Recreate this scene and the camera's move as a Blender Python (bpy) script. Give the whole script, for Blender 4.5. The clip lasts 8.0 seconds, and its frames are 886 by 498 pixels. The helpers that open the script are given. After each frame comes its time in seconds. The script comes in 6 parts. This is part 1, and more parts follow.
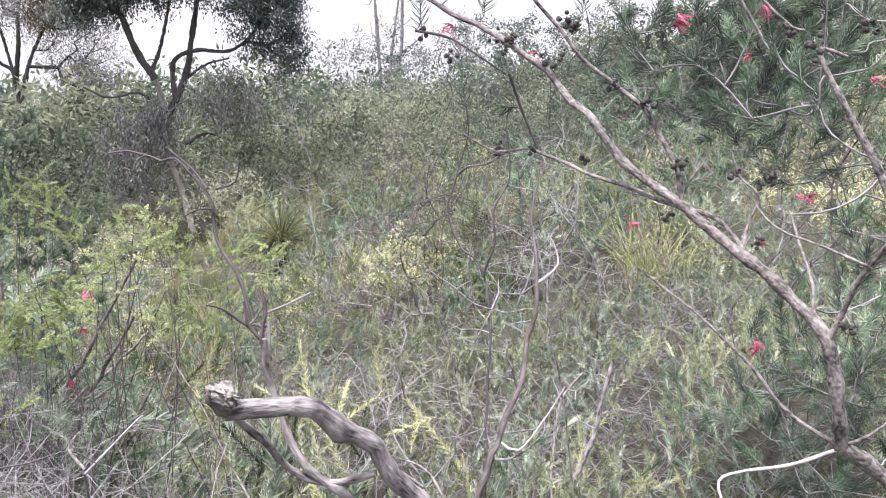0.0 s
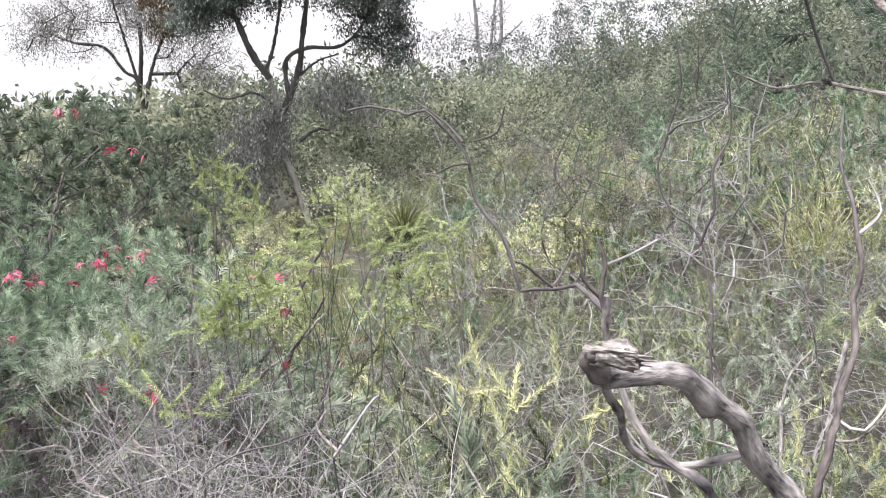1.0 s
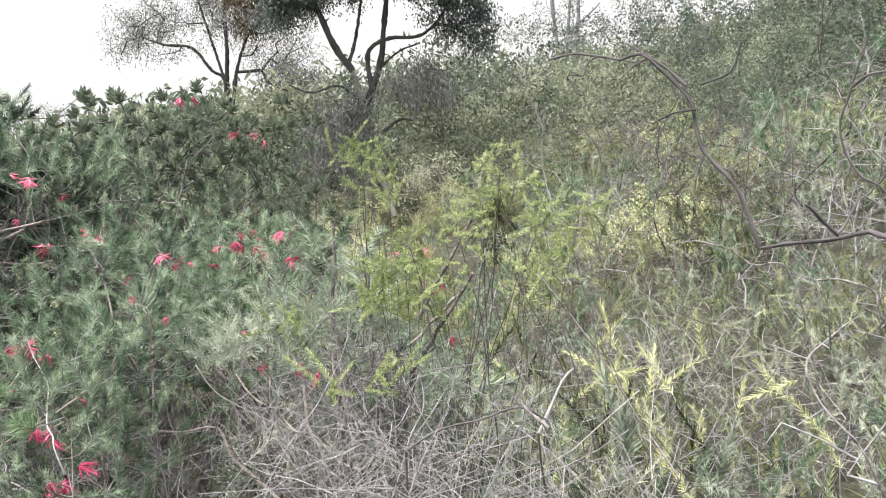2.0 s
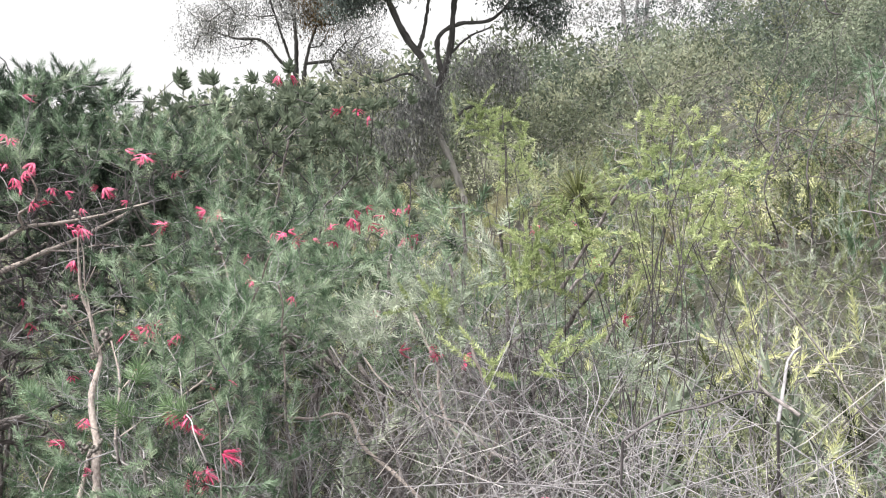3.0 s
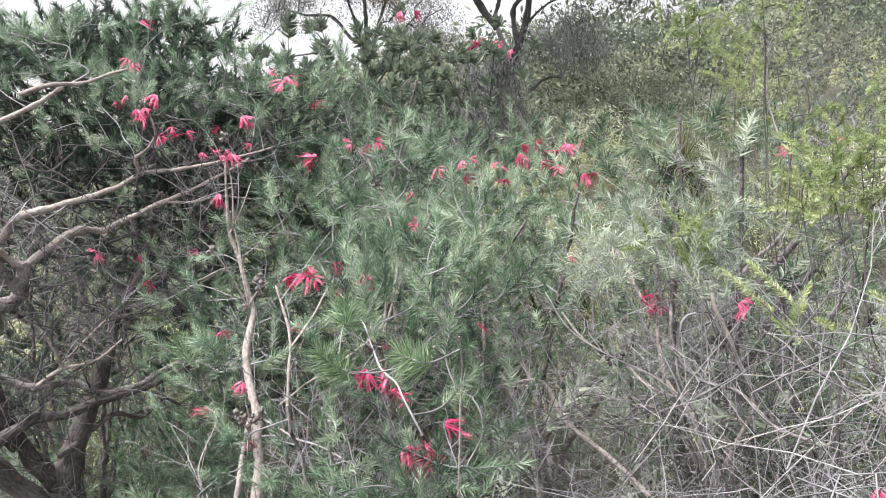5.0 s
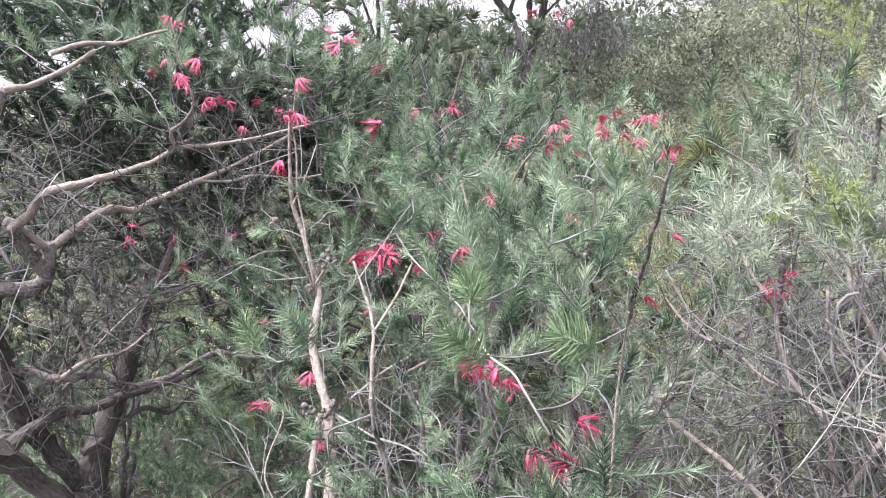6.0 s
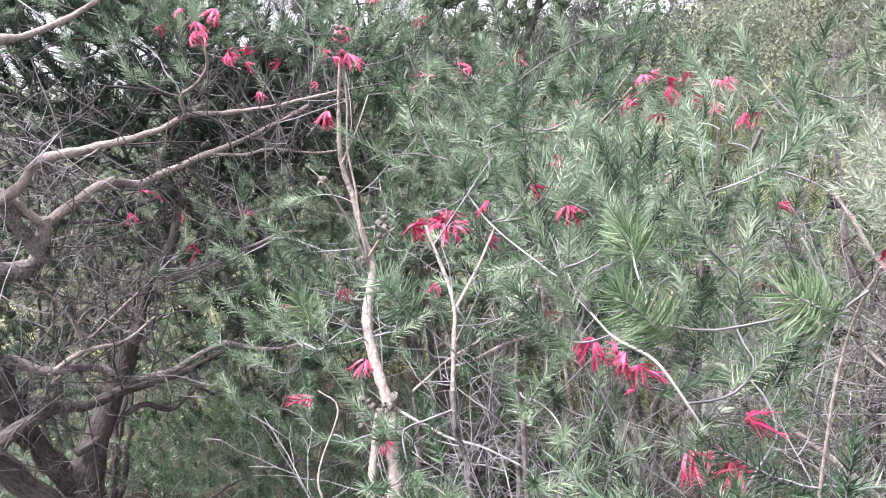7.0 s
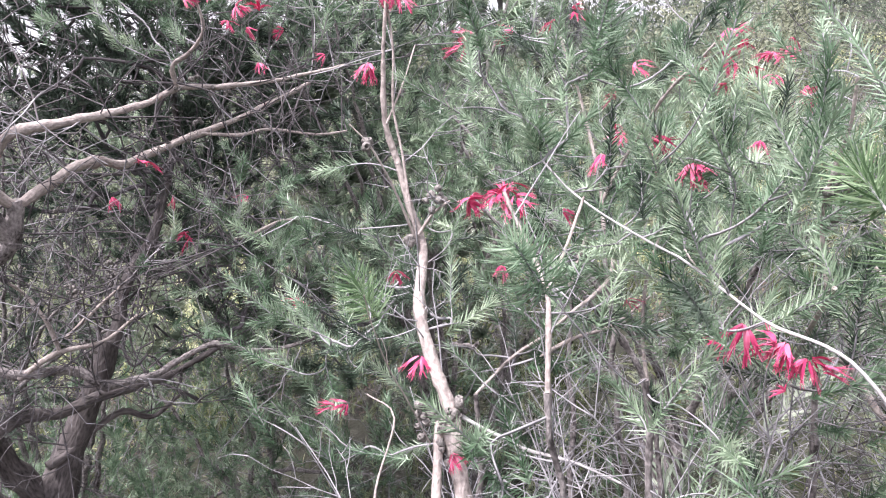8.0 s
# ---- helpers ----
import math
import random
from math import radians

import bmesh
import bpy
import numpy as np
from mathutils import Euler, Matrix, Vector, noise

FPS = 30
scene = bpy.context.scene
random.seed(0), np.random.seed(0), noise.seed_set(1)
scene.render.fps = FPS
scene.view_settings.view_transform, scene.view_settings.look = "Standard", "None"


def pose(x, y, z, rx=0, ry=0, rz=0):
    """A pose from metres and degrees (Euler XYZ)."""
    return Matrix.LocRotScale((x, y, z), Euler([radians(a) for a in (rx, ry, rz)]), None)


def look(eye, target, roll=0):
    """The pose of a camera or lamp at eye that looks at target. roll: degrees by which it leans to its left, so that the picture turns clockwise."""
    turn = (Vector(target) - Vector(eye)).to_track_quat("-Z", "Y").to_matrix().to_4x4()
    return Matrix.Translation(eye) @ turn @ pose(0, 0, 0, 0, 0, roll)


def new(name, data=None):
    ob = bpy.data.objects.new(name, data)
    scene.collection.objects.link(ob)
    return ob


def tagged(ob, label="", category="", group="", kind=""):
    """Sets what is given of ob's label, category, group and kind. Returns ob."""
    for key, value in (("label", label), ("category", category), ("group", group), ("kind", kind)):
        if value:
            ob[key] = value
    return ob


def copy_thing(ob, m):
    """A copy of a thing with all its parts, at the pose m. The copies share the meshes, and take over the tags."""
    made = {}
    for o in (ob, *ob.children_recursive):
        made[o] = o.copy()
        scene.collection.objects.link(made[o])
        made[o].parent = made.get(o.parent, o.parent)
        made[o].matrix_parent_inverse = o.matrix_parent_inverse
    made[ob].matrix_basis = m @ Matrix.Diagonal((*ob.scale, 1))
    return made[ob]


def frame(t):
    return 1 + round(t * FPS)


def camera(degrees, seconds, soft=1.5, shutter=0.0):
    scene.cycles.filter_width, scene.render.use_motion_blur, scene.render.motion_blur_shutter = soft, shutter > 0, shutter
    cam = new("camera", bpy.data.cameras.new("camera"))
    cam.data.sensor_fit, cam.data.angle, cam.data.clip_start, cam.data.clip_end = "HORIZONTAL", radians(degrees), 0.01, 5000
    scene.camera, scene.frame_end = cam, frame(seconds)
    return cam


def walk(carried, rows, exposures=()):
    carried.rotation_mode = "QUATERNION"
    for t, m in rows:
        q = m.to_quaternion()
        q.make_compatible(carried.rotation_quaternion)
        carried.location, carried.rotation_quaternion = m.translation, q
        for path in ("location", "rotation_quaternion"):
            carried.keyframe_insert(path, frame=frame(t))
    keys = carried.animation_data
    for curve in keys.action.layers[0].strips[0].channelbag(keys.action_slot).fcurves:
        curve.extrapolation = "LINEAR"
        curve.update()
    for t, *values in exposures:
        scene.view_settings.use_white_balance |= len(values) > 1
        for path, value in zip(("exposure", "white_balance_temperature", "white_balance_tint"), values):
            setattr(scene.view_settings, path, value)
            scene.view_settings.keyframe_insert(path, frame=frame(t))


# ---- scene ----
# ---- camera ----
cam = camera(60.0, 8.0, soft=1.1)
PATH = [
    (0, (0.106, -0.051, 1.514), (0.053, 1.924, 1.2), 0.0),
    (0.5, (-0.038, 0.009, 1.472), (-0.222, 1.975, 1.153), -1.2),
    (1, (-0.176, 0.061, 1.446), (-0.484, 2.01, 1.116), -2.9),
    (1.5, (-0.284, 0.094, 1.421), (-0.682, 2.026, 1.087), -3.8),
    (2, (-0.389, 0.101, 1.402), (-0.888, 2.007, 1.061), -5.1),
    (3.5, (-0.734, 0.253, 1.318), (-1.439, 2.091, 0.964), -6.7),
    (4, (-0.831, 0.298, 1.284), (-1.58, 2.117, 0.922), -7.1),
    (4.5, (-0.935, 0.342, 1.253), (-1.717, 2.146, 0.883), -7.6),
    (6, (-1.249, 0.479, 1.17), (-2.058, 2.269, 0.792), -7.3),
    (6.5, (-1.351, 0.532, 1.14), (-2.147, 2.325, 0.753), -7.1),
    (7, (-1.453, 0.594, 1.103), (-2.225, 2.399, 0.718), -6.7),
    (7.5, (-1.543, 0.653, 1.078), (-2.28, 2.472, 0.694), -6.3),
    (8, (-1.632, 0.702, 1.05), (-2.324, 2.539, 0.666), -6.1),
]
walk(cam, [(t, look(eye, target, roll)) for t, eye, target, roll in PATH], exposures=[(0, 0.95, 6350, 16), (2, 0.93, 6750, 8), (4.5, 0.91, 6550, 8), (6.5, 1.13, 6350, 16), (8, 1.27, 6300, 19)])

# ---- world and light: bright overcast ----
world = bpy.data.worlds.new("overcast_sky")
scene.world = world
world.use_nodes = True
wn, wl = world.node_tree.nodes, world.node_tree.links
sky = wn.new("ShaderNodeTexSky")
sky.sky_type = "NISHITA"
sky.sun_disc = False
sky.sun_elevation, sky.sun_rotation = radians(66.6), radians(214)
sky.dust_density, sky.air_density = 1.0, 1.0
cloud = wn.new("ShaderNodeMixRGB")  # an even layer of high cloud over the clear sky
cloud.inputs[0].default_value = 0.97
way = wn.new("ShaderNodeTexCoord")  # overcast sky: more than twice as bright overhead as at the horizon
split, rise, tint = wn.new("ShaderNodeSeparateXYZ"), wn.new("ShaderNodeMath"), wn.new("ShaderNodeVectorMath")
wl.new(way.outputs["Generated"], split.inputs[0])
rise.operation, rise.use_clamp = "MULTIPLY_ADD", False
rise.inputs[1].default_value, rise.inputs[2].default_value = 0.56, 0.44
wl.new(split.outputs["Z"], rise.inputs[0])
tint.operation = "SCALE"
tint.inputs[0].default_value = (9.0, 8.95, 9.3)
wl.new(rise.outputs[0], tint.inputs["Scale"])
wl.new(tint.outputs[0], cloud.inputs[2])
wl.new(sky.outputs["Color"], cloud.inputs[1])
wl.new(cloud.outputs["Color"], wn["Background"].inputs["Color"])
wn["Background"].inputs["Strength"].default_value = 0.125
sun = new("sun", bpy.data.lights.new("sun", "SUN"))
sun.data.energy, sun.data.angle, sun.data.color = 4.2, radians(10), (1.0, 0.97, 0.92)
sun.matrix_world = look((0, 0, 30), (6.0, 9.0, 30 - 25.0))


# ---- materials ----
def shader(name):
    m = bpy.data.materials.new(name)
    m.use_nodes = True
    nt = m.node_tree
    return m, nt, nt.nodes, nt.links, nt.nodes["Principled BSDF"]


def ramp_of(nt, stops):
    r = nt.nodes.new("ShaderNodeValToRGB")
    while len(r.color_ramp.elements) < len(stops):
        r.color_ramp.elements.new(0.5)
    for e, (at, c) in zip(r.color_ramp.elements, stops):
        e.position, e.color = at, (*c, 1)
    return r


def foliage(name, dark, mid, light, through_light=0.3, rough=0.55, patch=3.0, own=0.62, drift=0.9, plant=0.0):
    """Leaves: each leaf its own tint, with larger drifts of tone and light passing through the blade."""
    m, nt, n, l, p = shader(name)
    geo, tex = n.new("ShaderNodeNewGeometry"), n.new("ShaderNodeTexNoise")
    tex.inputs["Scale"].default_value, tex.inputs["Detail"].default_value = patch, 2.0
    l.new(geo.outputs["Position"], tex.inputs["Vector"])
    mix = n.new("ShaderNodeMath")
    mix.operation = "MULTIPLY_ADD"
    l.new(geo.outputs["Random Per Island"], mix.inputs[0])
    mix.inputs[1].default_value = own
    shift = n.new("ShaderNodeMath")
    shift.operation = "MULTIPLY_ADD"
    l.new(tex.outputs["Fac"], shift.inputs[0])
    shift.inputs[1].default_value, shift.inputs[2].default_value = drift, 0.5 - 0.5 * (own + drift + plant) + 0.01
    each, whole = n.new("ShaderNodeObjectInfo"), n.new("ShaderNodeMath")
    whole.operation = "MULTIPLY_ADD"
    l.new(each.outputs["Random"], whole.inputs[0])
    whole.inputs[1].default_value = plant
    l.new(shift.outputs[0], whole.inputs[2])
    l.new(whole.outputs[0], mix.inputs[2])
    r = ramp_of(nt, [(0.0, dark), (0.5, mid), (1.0, light)])
    l.new(mix.outputs[0], r.inputs[0])
    l.new(r.outputs[0], p.inputs["Base Color"])
    p.inputs["Roughness"].default_value = rough
    tr, ms = n.new("ShaderNodeBsdfTranslucent"), n.new("ShaderNodeMixShader")
    l.new(r.outputs[0], tr.inputs["Color"])
    ms.inputs[0].default_value = through_light
    l.new(p.outputs[0], ms.inputs[1])
    l.new(tr.outputs[0], ms.inputs[2])
    l.new(ms.outputs[0], n["Material Output"].inputs["Surface"])
    return m


def bark(name, dark, light, grain=60.0, patch=9.0, rough=0.85, bump=0.5, span=(0.2, 0.8), along=1.0):
    """Bark: broad blotches, fine grain and relief."""
    m, nt, n, l, p = shader(name)
    co, mp = n.new("ShaderNodeTexCoord"), n.new("ShaderNodeAttribute")
    mp.attribute_name = "grain"
    a, b = n.new("ShaderNodeTexNoise"), n.new("ShaderNodeTexNoise")
    a.inputs["Scale"].default_value, a.inputs["Detail"].default_value = patch, 3.0
    b.inputs["Scale"].default_value, b.inputs["Detail"].default_value = grain, 4.0
    l.new(co.outputs["Object"], a.inputs["Vector"])
    fit = n.new("ShaderNodeVectorMath")  # how far the grain runs along the limb
    fit.operation = "MULTIPLY"
    fit.inputs[1].default_value = (1, 1, along)
    l.new(mp.outputs["Vector"], fit.inputs[0])
    l.new(fit.outputs[0], b.inputs["Vector"])
    s = n.new("ShaderNodeMath")
    s.operation = "MULTIPLY_ADD"
    l.new(a.outputs["Fac"], s.inputs[0])
    s.inputs[1].default_value = 0.75
    half = n.new("ShaderNodeMath")
    half.operation = "MULTIPLY_ADD"
    l.new(b.outputs["Fac"], half.inputs[0])
    half.inputs[1].default_value, half.inputs[2].default_value = 0.9, -0.32
    l.new(half.outputs[0], s.inputs[2])
    r = ramp_of(nt, [(span[0], dark), (span[1], light)])
    l.new(s.outputs[0], r.inputs[0])
    l.new(r.outputs[0], p.inputs["Base Color"])
    p.inputs["Roughness"].default_value = rough
    bp = n.new("ShaderNodeBump")
    bp.inputs["Strength"].default_value, bp.inputs["Distance"].default_value = bump, 0.004
    l.new(b.outputs["Fac"], bp.inputs["Height"])
    l.new(bp.outputs[0], p.inputs["Normal"])
    return m


M_NEEDLE = foliage("green_needles", (0.016, 0.038, 0.02), (0.115, 0.195, 0.115), (0.46, 0.57, 0.43), 0.28, 0.4, 13.0, 0.3, 2.2)
M_PALE_NEEDLE = foliage("pale_needles", (0.035, 0.065, 0.036), (0.205, 0.29, 0.19), (0.50, 0.59, 0.44), 0.28, 0.45, 13.0, 0.3, 2.2)
# a darker copy of the green needles; in crowns it also carries their shade
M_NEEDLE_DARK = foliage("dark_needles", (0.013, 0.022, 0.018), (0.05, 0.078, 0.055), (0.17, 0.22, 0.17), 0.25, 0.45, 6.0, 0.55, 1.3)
M_TIP = foliage("fresh_needles", (0.05, 0.10, 0.045), (0.15, 0.24, 0.12), (0.42, 0.53, 0.34), 0.35, 0.5)
M_WATTLE = foliage("yellow_green_leaflets", (0.08, 0.12, 0.05), (0.295, 0.36, 0.165), (0.62, 0.67, 0.38), 0.4, 0.5, 6.0, 0.45, 1.1, 0.4)
M_YELLOW = foliage("long_yellow_leaves", (0.03, 0.042, 0.018), (0.23, 0.255, 0.12), (0.70, 0.70, 0.42), 0.22, 0.5, 4.0, 0.5, 1.5, 0.7)
M_OLIVE = foliage("olive_leaves", (0.02, 0.03, 0.013), (0.225, 0.258, 0.115), (0.68, 0.69, 0.40), 0.2, 0.6, 3.0, 0.35, 1.5, 1.0)
M_SPIKE = foliage("grass_tree_spikes", (0.025, 0.032, 0.012), (0.13, 0.15, 0.06), (0.36, 0.38, 0.17), 0.3, 0.5, 3.0, 0.6, 0.8)
M_STRAW = foliage("straw_blades", (0.10, 0.095, 0.06), (0.32, 0.30, 0.19), (0.64, 0.61, 0.43), 0.3, 0.6)
M_SEDGE = foliage("sedge_blades", (0.04, 0.06, 0.028), (0.18, 0.22, 0.10), (0.48, 0.50, 0.26), 0.3, 0.55, 3.0, 0.4, 1.0, 0.7)
M_PALE = foliage("pale_grey_green_leaves", (0.10, 0.13, 0.095), (0.27, 0.32, 0.25), (0.56, 0.60, 0.49), 0.22, 0.6, 4.0, 0.4, 1.2, 0.6)
M_BUSH = foliage("dark_bush_leaves", (0.042, 0.062, 0.043), (0.135, 0.170, 0.124), (0.33, 0.37, 0.27), 0.4, 0.75, 0.8, 0.15, 0.7, 0.8)
M_GUM = foliage("gum_leaves", (0.024, 0.034, 0.032), (0.08, 0.105, 0.097), (0.28, 0.32, 0.30), 0.2, 0.45, 0.5)
M_GUM_GREY = foliage("withered_gum_leaves", (0.05, 0.054, 0.055), (0.19, 0.195, 0.195), (0.46, 0.46, 0.45), 0.25, 0.7, 0.6)
M_HILL = foliage("grey_olive_bush_leaves", (0.05, 0.062, 0.042), (0.17, 0.19, 0.128), (0.42, 0.44, 0.32), 0.45, 0.75, 0.5, 0.15, 0.8, 0.9)
M_HEATH = foliage("dull_yellow_heath_leaves", (0.04, 0.055, 0.022), (0.225, 0.262, 0.14), (0.52, 0.56, 0.37), 0.22, 0.5, 5.0, 0.45, 1.3, 0.8)
M_MISTLE = foliage("brown_mistletoe_leaves", (0.09, 0.055, 0.025), (0.19, 0.125, 0.06), (0.30, 0.22, 0.12), 0.3, 0.6, 0.8)
M_RUST = foliage("rust_brown_leaves", (0.09, 0.06, 0.052), (0.25, 0.185, 0.16), (0.46, 0.38, 0.34), 0.3, 0.7)
M_PETAL = foliage("crimson_stamens", (0.26, 0.008, 0.04), (0.60, 0.055, 0.175), (0.86, 0.30, 0.45), 0.3, 0.45, 40.0)
M_TWIG = bark("grey_twigs", (0.07, 0.064, 0.07), (0.44, 0.425, 0.455), 220, 6)
M_TWIG_PALE = bark("pale_twigs", (0.15, 0.14, 0.143), (0.62, 0.59, 0.595), 200, 8)
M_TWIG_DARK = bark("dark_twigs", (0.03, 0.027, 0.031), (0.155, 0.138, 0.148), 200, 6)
M_BARK = bark("brown_grey_bark", (0.03, 0.024, 0.025), (0.35, 0.315, 0.315), 190, 22, 0.85, 0.9, (0.28, 0.74), 4.0)
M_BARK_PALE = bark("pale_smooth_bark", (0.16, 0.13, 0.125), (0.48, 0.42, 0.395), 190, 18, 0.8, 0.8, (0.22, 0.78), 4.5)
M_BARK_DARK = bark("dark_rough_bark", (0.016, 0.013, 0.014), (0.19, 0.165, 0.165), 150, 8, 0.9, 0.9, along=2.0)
M_DEAD = bark("weathered_dead_wood", (0.028, 0.023, 0.027), (0.44, 0.41, 0.42), 170, 34, 0.9, 1.0, (0.26, 0.80), 1.7)
M_TORN = bark("torn_grey_wood", (0.03, 0.023, 0.023), (0.45, 0.42, 0.41), 300, 60, 0.9, 1.0, (0.28, 0.8))
M_GUM_TRUNK = bark("pale_gum_bark", (0.13, 0.125, 0.12), (0.46, 0.44, 0.42), 14, 2.5, 0.8, 0.3)
M_GUM_LIMB = bark("dark_gum_bark", (0.028, 0.027, 0.028), (0.11, 0.105, 0.103), 14, 2.0, 0.85, 0.5)
M_NUT = bark("woody_capsules", (0.03, 0.026, 0.026), (0.33, 0.30, 0.285), 260, 60, 0.75, 0.6)
M_NUT_DARK = bark("dark_woody_capsules", (0.012, 0.011, 0.012), (0.115, 0.105, 0.105), 260, 60, 0.8, 0.9)
M_CORE = bark("thatch_core", (0.012, 0.012, 0.008), (0.04, 0.038, 0.024), 60, 12)

M_GROUND, gnt, gn, gl, gp = shader("leaf_litter_soil")
gco = gn.new("ShaderNodeNewGeometry")
g1, g2, g3 = (gn.new("ShaderNodeTexNoise") for _ in range(3))
for tex, scale, detail in ((g1, 0.7, 3.0), (g2, 9.0, 4.0), (g3, 70.0, 4.0)):
    tex.inputs["Scale"].default_value, tex.inputs["Detail"].default_value = scale, detail
    gl.new(gco.outputs["Position"], tex.inputs["Vector"])
gs = gn.new("ShaderNodeMath")
gs.operation = "MULTIPLY_ADD"
gl.new(g2.outputs["Fac"], gs.inputs[0])
gs.inputs[1].default_value = 0.6
gsub = gn.new("ShaderNodeMath")
gsub.operation = "MULTIPLY_ADD"
gl.new(g3.outputs["Fac"], gsub.inputs[0])
gsub.inputs[1].default_value, gsub.inputs[2].default_value = 0.9, -0.25
gl.new(gsub.outputs[0], gs.inputs[2])
gr = ramp_of(gnt, [(0.25, (0.012, 0.011, 0.009)), (0.55, (0.045, 0.041, 0.036)), (0.9, (0.22, 0.20, 0.185))])
gl.new(gs.outputs[0], gr.inputs[0])
gmix = gn.new("ShaderNodeMixRGB")
gmix.inputs[2].default_value = (0.06, 0.07, 0.036, 1)
gfac = ramp_of(gnt, [(0.42, (0, 0, 0)), (0.6, (0.5, 0.5, 0.5))])
gl.new(g1.outputs["Fac"], gfac.inputs[0])
gl.new(gfac.outputs[0], gmix.inputs[0])
gl.new(gr.outputs[0], gmix.inputs[1])
gl.new(gmix.outputs[0], gp.inputs["Base Color"])
gp.inputs["Roughness"].default_value = 0.95
gbp = gn.new("ShaderNodeBump")
gbp.inputs["Strength"].default_value, gbp.inputs["Distance"].default_value = 0.8, 0.02
gl.new(g3.outputs["Fac"], gbp.inputs["Height"])
gl.new(gbp.outputs[0], gp.inputs["Normal"])


# ---- shape tools ----
def terrain(x, y):
    """The hillside: it climbs to the right, falls to the left and rises gently ahead."""
    x, y = np.asarray(x, float), np.asarray(y, float)
    side = np.where(x > 0, 12 * (1 - np.exp(-0.28 * np.maximum(x, 0) / 12)), -2.0 * (1 - np.exp(0.28 * np.minimum(x, 0) / 2.0)))
    return side + 0.03 * np.clip(y, -60, 90)


class Buf:
    """Gathers vertices and faces of one mesh."""

    def __init__(self):
        self.v, self.f, self.g, self.count = [], [], [], 0

    def add(self, verts, faces, grain=None):
        self.v.append(np.asarray(verts, float).reshape(-1, 3))
        self.g.append(self.v[-1] if grain is None else np.asarray(grain, float).reshape(-1, 3))
        self.f.append(np.asarray(faces, np.int64) + self.count)
        self.count += len(self.v[-1])
        return self

    def mesh(self, name, material, smooth=True):
        me = bpy.data.meshes.new(name)
        v = np.concatenate(self.v)
        sizes = np.concatenate([np.full(len(f), f.shape[1]) for f in self.f])
        loops = np.concatenate([f.ravel() for f in self.f])
        me.vertices.add(len(v))
        me.vertices.foreach_set("co", v.astype(np.float32).ravel())
        me.loops.add(len(loops))
        me.loops.foreach_set("vertex_index", loops.astype(np.int32))
        me.polygons.add(len(sizes))
        me.polygons.foreach_set("loop_start", np.r_[0, np.cumsum(sizes)[:-1]].astype(np.int32))
        me.polygons.foreach_set("use_smooth", np.full(len(sizes), smooth))
        me.update(calc_edges=True)
        if smooth:
            me.attributes.new("grain", "FLOAT_VECTOR", "POINT").data.foreach_set("vector", np.concatenate(self.g).astype(np.float32).ravel())
        me.materials.append(material)
        return me


def unit(a):
    a = np.asarray(a, float)
    return a / np.maximum(np.linalg.norm(a, axis=-1, keepdims=True), 1e-9)


def smooth_line(ctrl, step):
    """A Catmull-Rom line through control points, sampled about every step metres."""
    c = np.asarray(ctrl, float)
    c = np.vstack([2 * c[0] - c[1], c, 2 * c[-1] - c[-2]])
    out = []
    for i in range(1, len(c) - 2):
        k = max(2, int(np.linalg.norm(c[i + 1] - c[i]) / step))
        t = np.linspace(0, 1, k, endpoint=False)[:, None]
        a, b, d, e = c[i - 1], c[i], c[i + 1], c[i + 2]
        out.append(0.5 * (2 * b + (d - a) * t + (2 * a - 5 * b + 4 * d - e) * t**2 + (3 * b - a - 3 * d + e) * t**3))
    out.append(c[-2][None])
    return np.vstack(out)


def sweep(buf, line, radii, sides=6, knobs=0.0, rng=None):
    """A closed tapering tube along a line; knobs swells and pinches it."""
    line, radii = np.asarray(line, float), np.asarray(radii, float)
    n = len(line)
    t = unit(np.gradient(line, axis=0))
    u = unit(np.cross(t[0], (0.31, 0.52, 0.8)))
    us = []
    for i in range(n):
        u = unit(u - t[i] * (u @ t[i]))
        us.append(u)
    us = np.array(us)
    ws = np.cross(t, us)
    a = np.linspace(0, 2 * np.pi, sides, endpoint=False)
    r = radii[:, None] * np.ones(sides)
    if knobs and rng is not None:
        r = r * (1 + knobs * rng.normal(size=(n, 1)) * 0.6 + knobs * rng.normal(size=(n, sides)) * 0.5).clip(0.6, 1.5)
    ring = line[:, None] + r[..., None] * (np.cos(a)[None, :, None] * us[:, None] + np.sin(a)[None, :, None] * ws[:, None])
    i, j = np.meshgrid(np.arange(n - 1), np.arange(sides), indexing="ij")
    k = (j + 1) % sides
    quads = np.stack([i * sides + j, i * sides + k, (i + 1) * sides + k, (i + 1) * sides + j], -1).reshape(-1, 4)
    run = np.r_[0, np.cumsum(np.linalg.norm(np.diff(line, axis=0), axis=1))] * 0.16 + line[0, 2]
    grain = np.stack([np.cos(a)[None] * radii[:, None], np.sin(a)[None] * radii[:, None], run[:, None] * np.ones(sides)], -1)
    buf.add(ring, quads, grain)
    fan = np.arange(1, sides - 1)
    buf.add(ring[-1], np.stack([0 * fan, fan, fan + 1], -1))
    buf.add(ring[0], np.stack([0 * fan, fan + 1, fan], -1))


